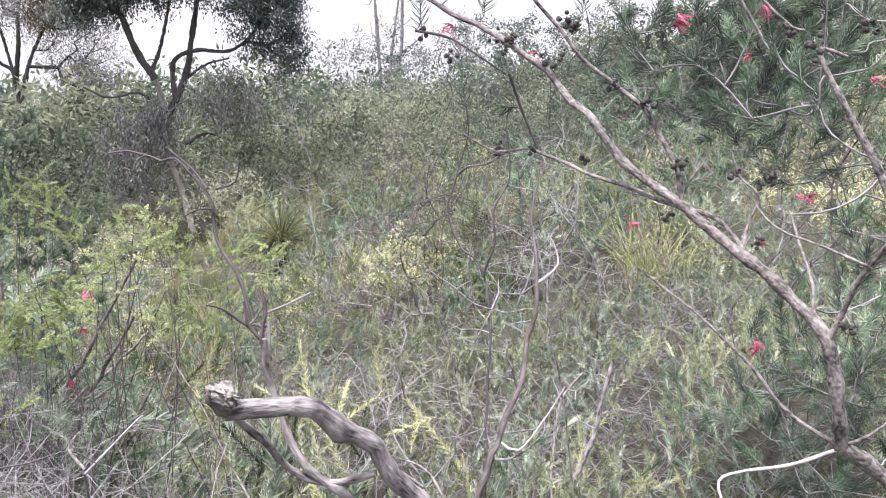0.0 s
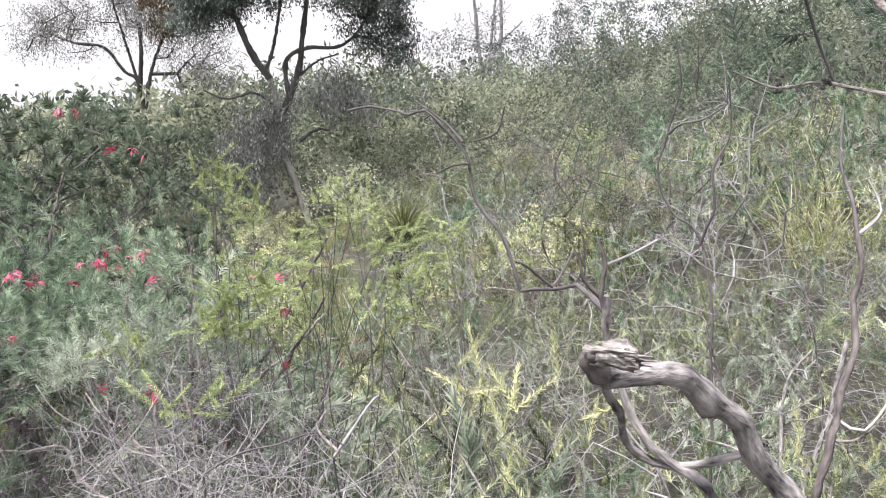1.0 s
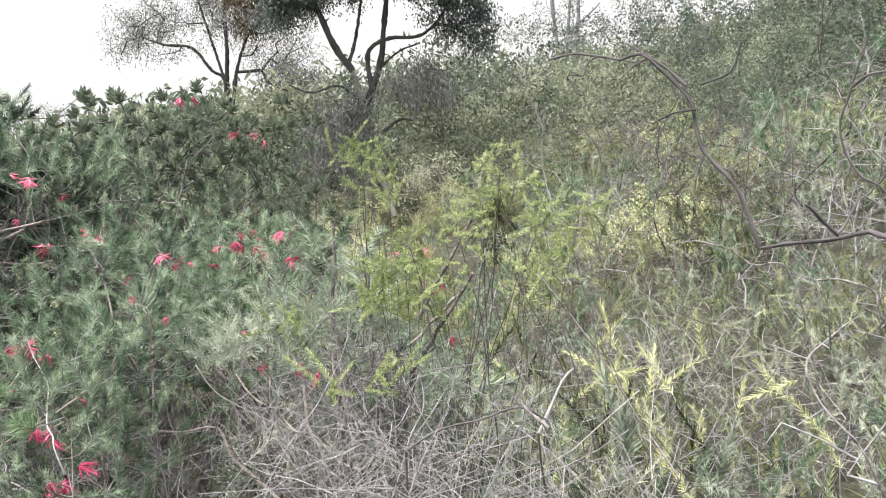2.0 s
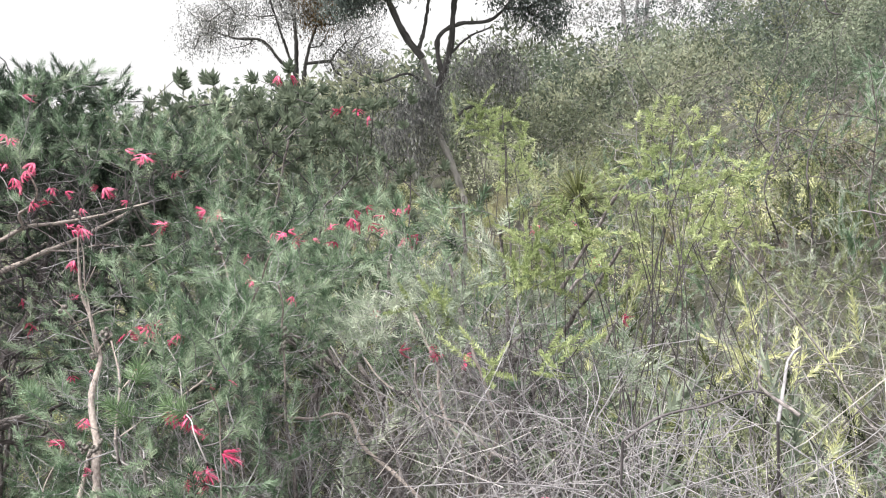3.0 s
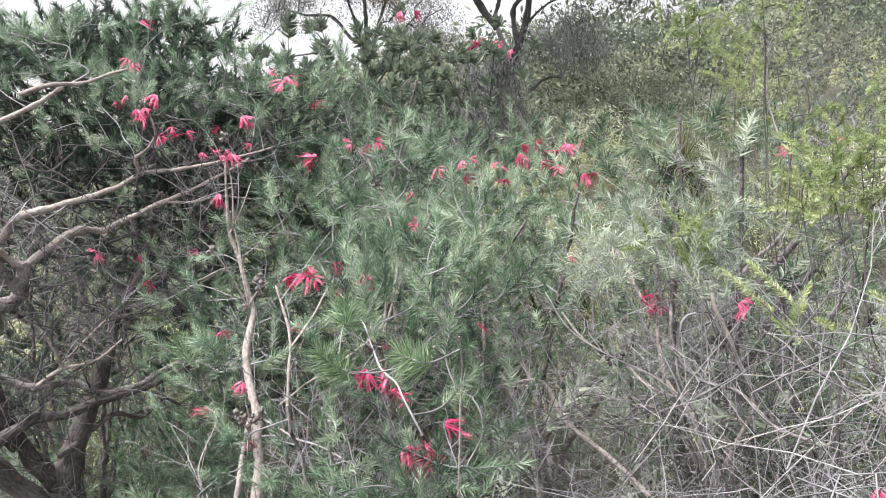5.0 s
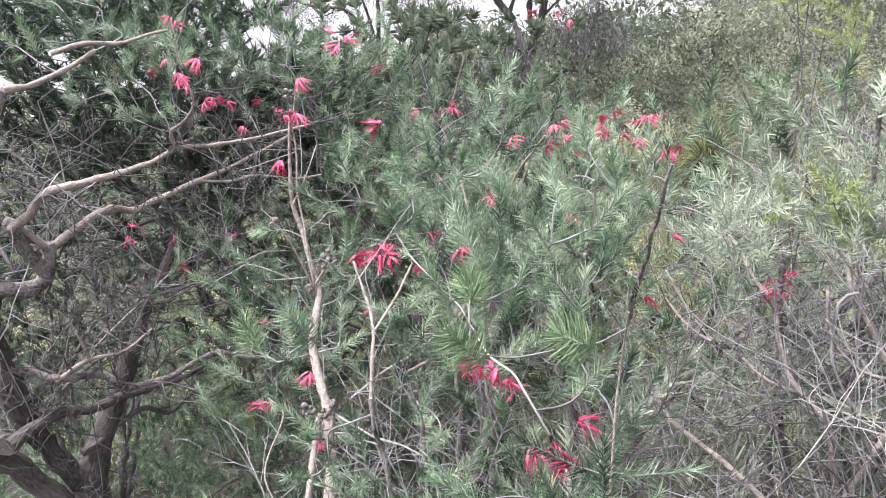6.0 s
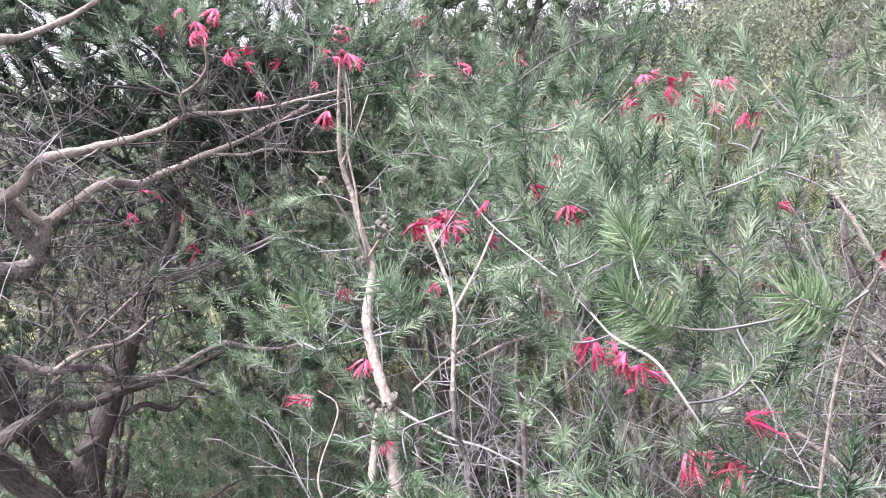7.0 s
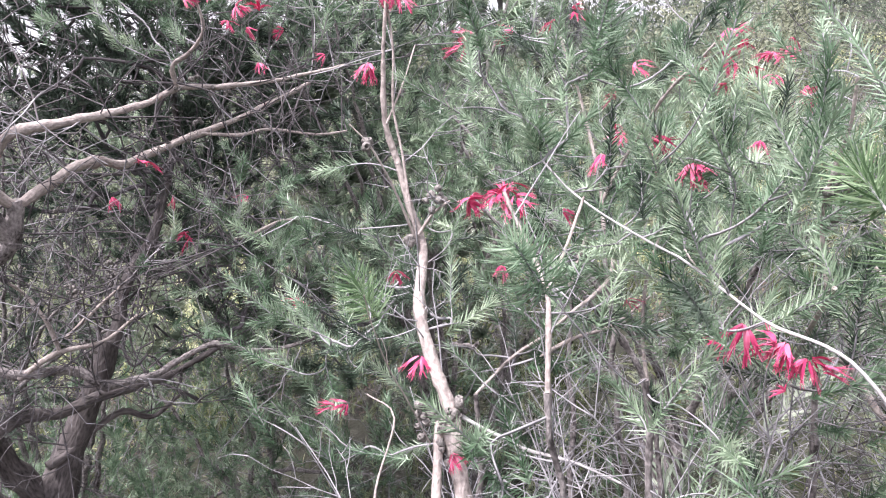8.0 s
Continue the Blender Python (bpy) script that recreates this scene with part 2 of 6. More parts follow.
def grow(roots, targets, rng, step=0.08, back=0.35, wander=0.25, r_tip=0.0012, power=0.45, r_max=1.0, sides=4, buf=None, bent=False):
    """Branches that reach from the root points to all targets, joining on the way. Returns the tips' directions."""
    pos = [np.asarray(p, float) for p in roots]
    par, run = [-1] * len(pos), [0.0] * len(pos)
    first = len(pos)
    targets = np.asarray(targets, float)
    near = np.min(np.linalg.norm(targets[:, None] - np.array(pos)[None], axis=-1), axis=1)
    tips = []
    for t in targets[np.argsort(near)]:
        arr, length = np.array(pos), np.array(run)
        d = np.linalg.norm(arr - t, axis=1)
        lower = np.maximum(arr[:, 2] - t[2], 0)
        i = int(np.argmin(d + back * length * 0.3 + lower * 0.8))
        k = max(3 if bent else 1, int(d[i] / step))
        a = arr[i]
        side = rng.normal(size=3) * wander * d[i]
        lift = np.array([0, 0, 1.0]) * d[i] * 0.06
        prev = i
        for s in range(1, k + 1):
            f = s / k
            p = a + (t - a) * f + (side * math.sin(math.pi * f) - lift * math.sin(math.pi * f) * 0.6) + rng.normal(size=3) * 0.016 * d[i] * (f < 1)
            pos.append(p)
            par.append(prev)
            run.append(run[prev] + d[i] / k)
            prev = len(pos) - 1
        tips.append(prev)
    n = len(pos)
    weight = np.zeros(n)
    weight[tips] = 1
    for i in range(n - 1, first - 1, -1):
        weight[par[i]] += weight[i]
    rad = np.minimum(r_tip * np.maximum(weight, 1) ** power, r_max)
    heavy = [-1] * n
    for i in range(first, n):
        p = par[i]
        if p >= 0 and (heavy[p] < 0 or weight[i] > weight[heavy[p]]):
            heavy[p] = i
    if buf is not None:
        for i in range(first, n):
            if par[i] < first or heavy[par[i]] != i:
                chain, rr = [par[i], i], [rad[i], rad[i]]
                while heavy[chain[-1]] >= 0:
                    chain.append(heavy[chain[-1]])
                    rr.append(rad[chain[-1]])
                rr[-1] *= 0.6
                big = max(rr)
                path, rr = np.array([pos[c] for c in chain]), np.array(rr)
                if bent:  # round the corners off
                    for _ in range(2 if len(path) < 8 else 1):
                        path = np.vstack([path[:1], np.stack([path[:-1] * 0.75 + path[1:] * 0.25, path[:-1] * 0.25 + path[1:] * 0.75], 1).reshape(-1, 3), path[-1:]])
                        rr = np.r_[rr[:1], np.stack([rr[:-1], rr[1:]], 1).ravel(), rr[-1:]]
                sweep(buf, path, rr, sides if big < 0.006 else sides + 2, 0.12, rng)
    pts = np.array([pos[i] for i in tips])
    return pts, unit(pts - np.array([pos[par[i]] for i in tips]))


def brittle(buf, rng, starts, ways, length, radius, sides=3, depth=2, fork=4, open_out=0.62):
    """Dead twigs: nearly straight, kinked at the nodes, with side twigs that stand off at sharp angles."""
    for p, d in zip(np.asarray(starts, float), unit(ways)):
        ln, k = length * (0.55 + 0.75 * rng.random()), 5
        pts = [p]
        for _ in range(k - 1):
            d = unit(d + rng.normal(size=3) * 0.13)
            pts.append(pts[-1] + d * ln / (k - 1))
        pts = np.array(pts)
        sweep(buf, pts, radius * np.linspace(1, 0.45, k), sides, 0.1, rng)
        if depth:
            n = max(1, int(fork * (0.6 + 0.8 * rng.random())))
            f = 0.2 + 0.8 * rng.random(n)
            at = pts[0] + (pts[-1] - pts[0]) * f[:, None]
            at = np.stack([np.interp(f, np.linspace(0, 1, k), pts[:, c]) for c in range(3)], 1)
            out = rng.normal(size=(n, 3))
            out = unit(out - d * (out @ d)[:, None])
            brittle(buf, rng, at, d * (1 - open_out) + out * open_out, ln * 0.52, radius * 0.68, sides, depth - 1, fork, open_out)
    return buf


def needles(buf, at, ways, lengths, count, size, width, rng, spread=50, bend=0.25, simple=False):
    """Sprigs: slim needles set all round short shoots."""
    at, ways = np.asarray(at, float), unit(ways)
    s = len(at)
    f = (np.arange(count)[None] + rng.random((s, count))) / count
    base = at[:, None] + ways[:, None] * (np.asarray(lengths)[:, None] * (f - 1))[..., None]
    u = unit(np.cross(ways, rng.normal(size=(s, 3))))
    w = np.cross(ways, u)
    turn = (np.arange(count) * 2.39996)[None] + rng.normal(size=(s, count)) * 0.25
    perp = u[:, None] * np.cos(turn)[..., None] + w[:, None] * np.sin(turn)[..., None]
    ang = np.radians(spread + rng.normal(size=(s, count)) * 6 - 30 * f**4)[..., None]
    out = ways[:, None] * np.cos(ang) + perp * np.sin(ang)
    ln = size * (0.82 + 0.3 * rng.random((s, count, 1))) * (1 - 0.25 * f[..., None] ** 4)
    tip = base + out * ln + ways[:, None] * bend * ln * 0.5
    mid = base + out * ln * 0.55 + ways[:, None] * bend * ln * 0.1
    w = unit(np.cross(out, rng.normal(size=(s, count, 3)))) * width / 2
    if simple:
        v = np.stack([base - w, base + w, tip], 2).reshape(-1, 3, 3)
        return buf.add(v, np.arange(len(v) * 3).reshape(-1, 3))
    v = np.stack([base - w * 0.6, base + w * 0.6, mid + w, mid - w, tip], 2).reshape(-1, 5, 3)
    i = np.arange(len(v))[:, None] * 5
    buf.add(v, i + np.array([0, 1, 2, 3]))
    buf.f.append(i + np.array([3, 2, 4]) + buf.count - len(v) * 5)
    return buf


def leaves(buf, at, ways, size, width, rng, fold=0.25):
    """Single folded leaves, each from its stalk along its way."""
    at, ways = np.asarray(at, float), unit(ways)
    n = len(at)
    ln = size * (0.65 + 0.6 * rng.random((n, 1)))
    side = unit(np.cross(ways, rng.normal(size=(n, 3))))
    up = np.cross(side, ways)
    w = width * (0.7 + 0.5 * rng.random((n, 1)))
    mid = at + ways * ln * 0.45
    v = np.stack([at, mid + side * w / 2 + up * w * fold, at + ways * ln + up * ln * 0.1, mid - side * w / 2 + up * w * fold], 1)
    i = np.arange(n)[:, None] * 4
    buf.add(v, i + np.array([0, 1, 2]))
    buf.f.append(i + np.array([0, 2, 3]) + buf.count - n * 4)
    return buf


def blades(buf, at, ways, length, width, rng, droop=0.5):
    """Long grassy blades that arch over."""
    at, ways = np.asarray(at, float), unit(ways)
    n = len(at)
    ln = np.asarray(length) * (0.6 + 0.5 * rng.random((n, 1)))
    side = unit(np.cross(ways, rng.normal(size=(n, 3)) * 0.4 + (0, 0, 1))) * width / 2
    sag = np.array([0, 0, -1.0]) * ln * droop * (0.5 + rng.random((n, 1)))
    pts = [at + ways * ln * f + sag * f**2.2 for f in (0, 0.4, 0.75, 1)]
    v = np.stack([pts[0] - side, pts[0] + side, pts[1] + side, pts[1] - side, pts[2] + side * 0.7, pts[2] - side * 0.7, pts[3]], 1)
    i = np.arange(n)[:, None] * 7
    buf.add(v, np.vstack([i + np.array([0, 1, 2, 3]), i + np.array([3, 2, 4, 5])]))
    buf.f.append(i + np.array([5, 4, 6]) + buf.count - n * 7)
    return buf


def inside(rng, n, middle, size, low=-1.0, shell=0.0):
    """Points spread in an ellipsoid, towards its shell if asked."""
    d = unit(rng.normal(size=(n * 3, 3)))
    d = d[d[:, 2] > low][:n]
    r = (shell + (1 - shell) * rng.random((len(d), 1))) ** (1 / 2.2)
    return np.asarray(middle) + d * r * np.asarray(size)


JOINED = {"twig_spray", "grey_twig_spray", "bare_twig_spray", "dark_twig_spray", "hanging_twig_spray", "hanging_leaf_mass", "mistletoe", "crown", "shoot_spray", "foliage", "young_foliage", "dry_foliage", "leaf_tuft", "stem_spray", "leaf_fountain"}


def thing(name, x, y, z, label, category, group="", kind=""):
    ob = new(name)
    ob.matrix_world = Matrix.Translation((x, y, z))
    ob.empty_display_size = 0.1
    return tagged(ob, label, category, group, kind)


def part(name, data, parent, label="", m=None, kind=""):
    """One mesh under a thing or a part; its vertices are given in the thing's own space when m is left out."""
    ob = new(name, data)
    ob.parent = parent
    if m is not None:
        ob.matrix_basis = m
    return tagged(ob, label, kind=kind or ("stuff" if name in JOINED else ""))


def limb(parent, name, ctrl, r0, r1, material, rng, base, knobs=0.10, sides=9, label=""):
    """A traced limb: a knobbly tapering tube through a few control points."""
    line = smooth_line(ctrl, max(0.012, r0 * 1.1))
    knots = max(3, int(len(line) * max(0.012, r0 * 1.1) / 0.045))  # small crooks at the nodes
    crook = rng.normal(size=(knots, 3)) * min(0.004, 0.0012 + r0 * 0.25)
    crook[0] = crook[-1] = 0
    line = line + np.stack([np.interp(np.linspace(0, 1, len(line)), np.linspace(0, 1, knots), crook[:, k]) for k in range(3)], 1)
    f = np.linspace(0, 1, len(line))
    radii, run = r0 + (r1 - r0) * f, np.r_[0, np.cumsum(np.linalg.norm(np.diff(line, axis=0), axis=1))]
    for at in rng.random(int(run[-1] / (0.05 + 4 * r0)) + 1) * run[-1]:  # old leaf nodes and healed twig scars
        radii = radii * (1 + 0.18 * np.exp(-(((run - at) / (r0 * 0.9 + 0.003)) ** 2)))
    buf = Buf()
    sweep(buf, line - base, radii, sides, knobs, rng)
    part(name, buf.mesh(name, material), parent, label)
    return line


# ---- flowers and seed capsules, shared meshes ----
def flower_mesh(seed, claws):
    """A drooping one-sided fan of flat strap-like stamen bundles that fray into fine filaments."""
    rng, buf = np.random.default_rng(seed), Buf()
    for k in range(claws):
        a = (k / max(claws - 1, 1) - 0.5) * 1.3 + rng.normal() * 0.14
        d = unit(np.array([math.sin(a), math.cos(a) * 0.8, -0.35 + rng.normal() * 0.22]))
        o = np.array([math.sin(a) * 0.003, 0, rng.normal() * 0.004])
        ln = 0.024 * (0.8 + 0.4 * rng.random())
        bow = np.array([0, 0, 1.0]) * (0.25 + 0.2 * rng.random())
        f = np.linspace(0, 1, 6)[:, None]
        mid = o + d * ln * f + bow * ln * (f - f * f) * 1.2
        side = unit(np.cross(d, (rng.normal() * 0.3, 0.1, 1)))
        thick = unit(np.cross(side, d)) * 0.0007
        w = np.array([0.0010, 0.0022, 0.0029, 0.0030, 0.0026, 0.0018])[:, None]
        ring = np.stack([mid + side * w, mid + thick, mid - side * w, mid - thick], 1)
        i, j = np.meshgrid(np.arange(5), np.arange(4), indexing="ij")
        n = (j + 1) % 4
        buf.add(ring, np.stack([i * 4 + j, i * 4 + n, (i + 1) * 4 + n, (i + 1) * 4 + j], -1).reshape(-1, 4))
        for _ in range(9):
            q = mid[3 + int(rng.integers(3))] + side * rng.normal() * 0.0016
            way = unit(d + side * rng.normal() * 0.35 + rng.normal(size=3) * 0.15 - (0, 0, 0.15))
            r = 0.00035
            tip = q + way * ln * (0.35 + 0.25 * rng.random())
            buf.add(np.array([q - side * r * 2, q + side * r * 2, tip + side * r, tip - side * r]), np.array([[0, 1, 2, 3]]))
    return buf.mesh("flower", M_PETAL, False)


def capsule_mesh(seed, material):
    """A woody urn-shaped seed capsule with a sunken mouth."""
    rng, buf = np.random.default_rng(seed), Buf()
    prof = [(0.0, 0.0015), (0.0015, 0.0045), (0.005, 0.0066), (0.009, 0.0064), (0.0115, 0.0048), (0.0122, 0.0038), (0.0108, 0.0026), (0.008, 0.0018)]
    line = np.array([(0, 0, h) for h, _ in prof]) + np.array([(0.0006, 0.0003, 0)]) * rng.normal(size=(len(prof), 1))
    a = np.linspace(0, 2 * np.pi, 8, endpoint=False)
    ring = np.array([[(r * math.cos(b), r * math.sin(b), h) for b in a] for h, r in prof]) * (1 + 0.06 * rng.normal(size=(1, 8, 1)) * np.array([1, 1, 0]))
    n = len(prof)
    i, j = np.meshgrid(np.arange(n - 1), np.arange(8), indexing="ij")
    k = (j + 1) % 8
    buf.add(ring + (line - line * (0, 0, 1))[:, None], np.stack([i * 8 + j, i * 8 + k, (i + 1) * 8 + k, (i + 1) * 8 + j], -1).reshape(-1, 4))
    return buf.mesh("seed_capsule", material)


FLOWERS = [flower_mesh(s, c) for s, c in ((1, 4), (2, 6), (3, 8), (4, 5))]
CAPSULES = [capsule_mesh(s, M_NUT) for s in (5, 6, 7)]
DARK_CAPSULES = [capsule_mesh(s, M_NUT_DARK) for s in (5, 6, 7)]


def bloom(parent, base, places, rng, scale=1.0):
    """Flower clusters as parts of their shrub."""
    for p in places:
        s = scale * (0.75 + 0.4 * rng.random())
        m = pose(*(np.array(p) - base), rng.normal() * 22 - 8, rng.normal() * 25, rng.random() * 360) @ Matrix.Scale(s, 4)
        part("flower", FLOWERS[int(rng.integers(4))], parent, m=m)


def nuts(parent, base, places, rng, count=6, spread=0.012, scale=1.0, kinds=CAPSULES):
    """Clusters of capsules that sit round a stem."""
    for p in places:
        for _ in range(count):
            d = unit(rng.normal(size=3) + (0, 0, 0.2))
            q = np.array(p) - base + d * spread * 0.3 + rng.normal(size=3) * (spread * 0.3, spread * 0.3, spread * 0.5)
            turn = Vector(d).to_track_quat("Z", "Y").to_matrix().to_4x4()
            m = Matrix.Translation(q) @ turn @ Matrix.Scale(scale * (0.55 + 0.4 * rng.random()), 4)
            part("seed_capsule", kinds[int(rng.integers(3))], parent, m=m)


# ---- ground ----
def build_ground():
    rings = np.r_[0, np.geomspace(0.4, 1500, 90)]
    n = 120
    a = np.linspace(0, 2 * np.pi, n, endpoint=False)
    x, y = rings[:, None] * np.cos(a), rings[:, None] * np.sin(a)
    z = terrain(x, y)
    for i in range(len(rings)):
        for j in range(n):
            z[i, j] += 0.05 * noise.noise((x[i, j] * 0.9, y[i, j] * 0.9, 0)) + min(rings[i], 40) * 0.012 * noise.noise((x[i, j] * 0.09, y[i, j] * 0.09, 3))
    i, j = np.meshgrid(np.arange(len(rings) - 1), np.arange(n), indexing="ij")
    k = (j + 1) % n
    buf = Buf().add(np.stack([x, y, z], -1), np.stack([i * n + j, (i + 1) * n + j, (i + 1) * n + k, i * n + k], -1).reshape(-1, 4))
    tagged(new("ground", buf.mesh("ground", M_GROUND)), "sloping bushland soil with brown leaf litter", "ground", kind="structure")


build_ground()


def surface(x, y):
    return float(terrain(x, y))


# ---- the gum trees behind ----
def gum(name, x, y, limbs, crown, label, seed, leaf_material, r_tip=0.008, leaf=0.13, twigs=True):
    """A gum tree: traced limbs, fine branching towards the crown's clumps, hanging leaves."""
    rng = np.random.default_rng(seed)
    base = np.array([x, y, surface(x, y)])
    ob = thing(name, *base, label, "tree", "trees")
    roots = []
    for i, (kind, ctrl, r0, r1, mat) in enumerate(limbs):
        line = limb(ob, kind, ctrl, r0, r1, mat, rng, base, 0.08, 8)
        roots.append(line[len(line) // 4 :])
    targets = np.vstack([inside(rng, n, c, s) for c, s, n in crown])
    buf = Buf()
    tips, ways = grow(np.vstack(roots), targets, rng, 0.3, 0.2, 0.2, r_tip, 0.4, 0.05, 4, buf)
    part("twig_spray", shifted(base, buf).mesh("twig_spray", M_GUM_LIMB), ob)
    return ob, base, rng, tips


def hang(rng, tips, per, radius, fall=0.8):
    """Stalk places and hanging ways for leaves round the tips."""
    at = np.repeat(tips, per, axis=0) + rng.normal(size=(len(tips) * per, 3)) * radius
    return at, unit(rng.normal(size=at.shape) * 0.55 - np.array([0, 0, fall]))


def shifted(base, buf):
    buf.v = [v - base for v in buf.v]
    return buf


def build_main_gum():
    ob, base, rng, tips = gum(
        "gum_tree", -4.82, 13.68, [
        ("trunk", [(-4.82, 13.68, -0.36), (-4.9, 13.7, 0.01), (-5.05, 13.69, 0.54), (-5.18, 13.66, 1.01), (-5.2, 13.66, 1.73), (-5.31, 13.59, 2.34)], 0.06, 0.046, M_GUM_TRUNK),
        ("limb", [(-5.31, 13.59, 2.34), (-5.54, 13.47, 2.76), (-5.69, 13.35, 3.23), (-5.83, 13.21, 3.79), (-5.85, 13.07, 4.42)], 0.065, 0.038, M_GUM_LIMB),
        ("limb", [(-5.19, 13.66, 1.68), (-4.98, 13.73, 2.08), (-4.8, 13.76, 2.52), (-4.7, 13.75, 3.01), (-4.57, 13.71, 3.58), (-4.38, 13.62, 4.41)], 0.062, 0.031, M_GUM_LIMB), ("limb", [(-5.02, 13.72, 2.03), (-5.04, 13.68, 2.48), (-4.95, 13.69, 2.72), (-4.62, 13.79, 2.86), (-4.14, 13.94, 2.85), (-3.77, 14.01, 3.07), (-3.43, 14.03, 3.54)], 0.045, 0.021, M_GUM_LIMB), ("limb", [(-4.88, 13.75, 2.32), (-4.5, 13.85, 2.61), (-4.1, 13.96, 2.74)], 0.024, 0.014, M_GUM_LIMB), ("limb", [(-5.37, 13.56, 2.46), (-5.22, 13.59, 2.83), (-5.07, 13.58, 3.31), (-4.91, 13.53, 3.96)], 0.031, 0.021, M_GUM_LIMB), ("limb", [(-5.24, 13.64, 1.83), (-5.59, 13.5, 2.1), (-6.05, 13.3, 2.02), (-6.39, 13.14, 2.19)], 0.028, 0.014, M_GUM_LIMB), ("limb", [(-4.91, 13.76, 1.21), (-4.6, 13.87, 1.39), (-4.36, 13.94, 1.36)], 0.031, 0.017, M_GUM_LIMB),
        ],
        [((-5.6, 13.3, 4.1), (1.1, 1.1, 0.75), 100), ((-4.5, 13.7, 4.4), (1.6, 1.4, 0.95), 120), ((-3.4, 14.0, 3.7), (0.8, 1.0, 0.9), 60),
         ((-6.4, 13.2, 3.7), (0.6, 0.7, 0.6), 40), ((-5.0, 13.4, 5.4), (1.6, 1.4, 0.9), 50), ((-3.2, 14.1, 2.9), (0.6, 0.7, 0.5), 16)],
        "grey-green gum tree with dark forked limbs and pale lower trunk", 11, M_GUM)
    at, ways = hang(rng, tips, 170, 0.115)
    part("crown", shifted(base, leaves(Buf(), at, ways, 0.072, 0.024, rng)).mesh("crown", M_GUM, False), ob)
    low = np.vstack([inside(rng, n, c, s) for c, s, n in (((-5.75, 13.5, 1.2), (0.75, 0.6, 0.8), 60), ((-5.3, 13.6, 1.85), (0.4, 0.5, 0.4), 14), ((-4.2, 13.8, 2.1), (0.9, 0.7, 0.45), 32))])
    buf = Buf()
    grow(np.array([(-5.2, 13.66, 1.73), (-5.31, 13.59, 2.34), (-4.98, 13.73, 2.08), (-4.36, 13.94, 1.36)]), low, rng, 0.2, 0.1, 0.25, 0.006, 0.4, 0.03, 4, buf)
    part("hanging_twig_spray", shifted(base, buf).mesh("hanging_twig_spray", M_TWIG), ob, "dry drooping twigs")
    drop = np.repeat(low, 100, axis=0)
    drop = drop + rng.normal(size=drop.shape) * (0.085, 0.085, 0.17) - (0, 0, 0.12)
    part("hanging_leaf_mass", shifted(base, leaves(Buf(), drop, unit(rng.normal(size=drop.shape) * 0.4 - (0, 0, 1)), 0.085, 0.02, rng)).mesh("hanging_leaf_mass", M_GUM_GREY, False), ob, "withered grey hanging leaves")


def build_second_gum():
    ob, base, rng, tips = gum(
        "gum_tree", -9.12, 15.82, [
        ("trunk", [(-9.12, 15.82, 0.62), (-9.09, 15.85, 2), (-9.12, 15.79, 2.62), (-9.32, 15.66, 2.82), (-9.6, 15.45, 3.31), (-10.07, 15.14, 3.41), (-10.41, 14.89, 3.6)], 0.060, 0.019, M_GUM_LIMB),
        ("limb", [(-9.13, 15.81, 2.31), (-8.99, 15.82, 3.1), (-8.91, 15.77, 3.8), (-8.67, 15.69, 4.93)], 0.051, 0.023, M_GUM_LIMB),
        ("limb", [(-9.05, 15.87, 2), (-8.84, 15.93, 2.84), (-8.51, 16.02, 3.54), (-8.07, 16.14, 4.22)], 0.042, 0.019, M_GUM_LIMB),
        ("limb", [(-9.12, 15.79, 2.62), (-9.24, 15.62, 3.59), (-9.31, 15.46, 4.29)], 0.032, 0.019, M_GUM_LIMB),
        ],
        [((-10.4, 15.0, 3.7), (1.0, 0.8, 0.6), 40), ((-9.2, 15.6, 4.2), (1.2, 1.0, 1.0), 60), ((-8.0, 16.1, 3.6), (0.9, 0.9, 1.1), 60),
         ((-7.6, 16.2, 2.6), (0.8, 0.8, 0.6), 30), ((-9.0, 15.7, 5.4), (1.8, 1.4, 0.9), 60)],
        "thin-crowned gum tree with slender leaning trunks", 12, M_GUM)
    at, ways = hang(rng, tips, 105, 0.13)
    part("crown", shifted(base, leaves(Buf(), at, ways, 0.07, 0.02, rng)).mesh("crown", M_GUM_GREY, False), ob)
    clump = inside(rng, 110, (-8.45, 15.95, 4.1), (0.5, 0.5, 0.75))
    at, ways = hang(rng, clump, 40, 0.10, 1.0)
    part("mistletoe", shifted(base, leaves(Buf(), at, ways, 0.11, 0.022, rng)).mesh("mistletoe", M_MISTLE, False), ob, "rusty brown mistletoe clump")


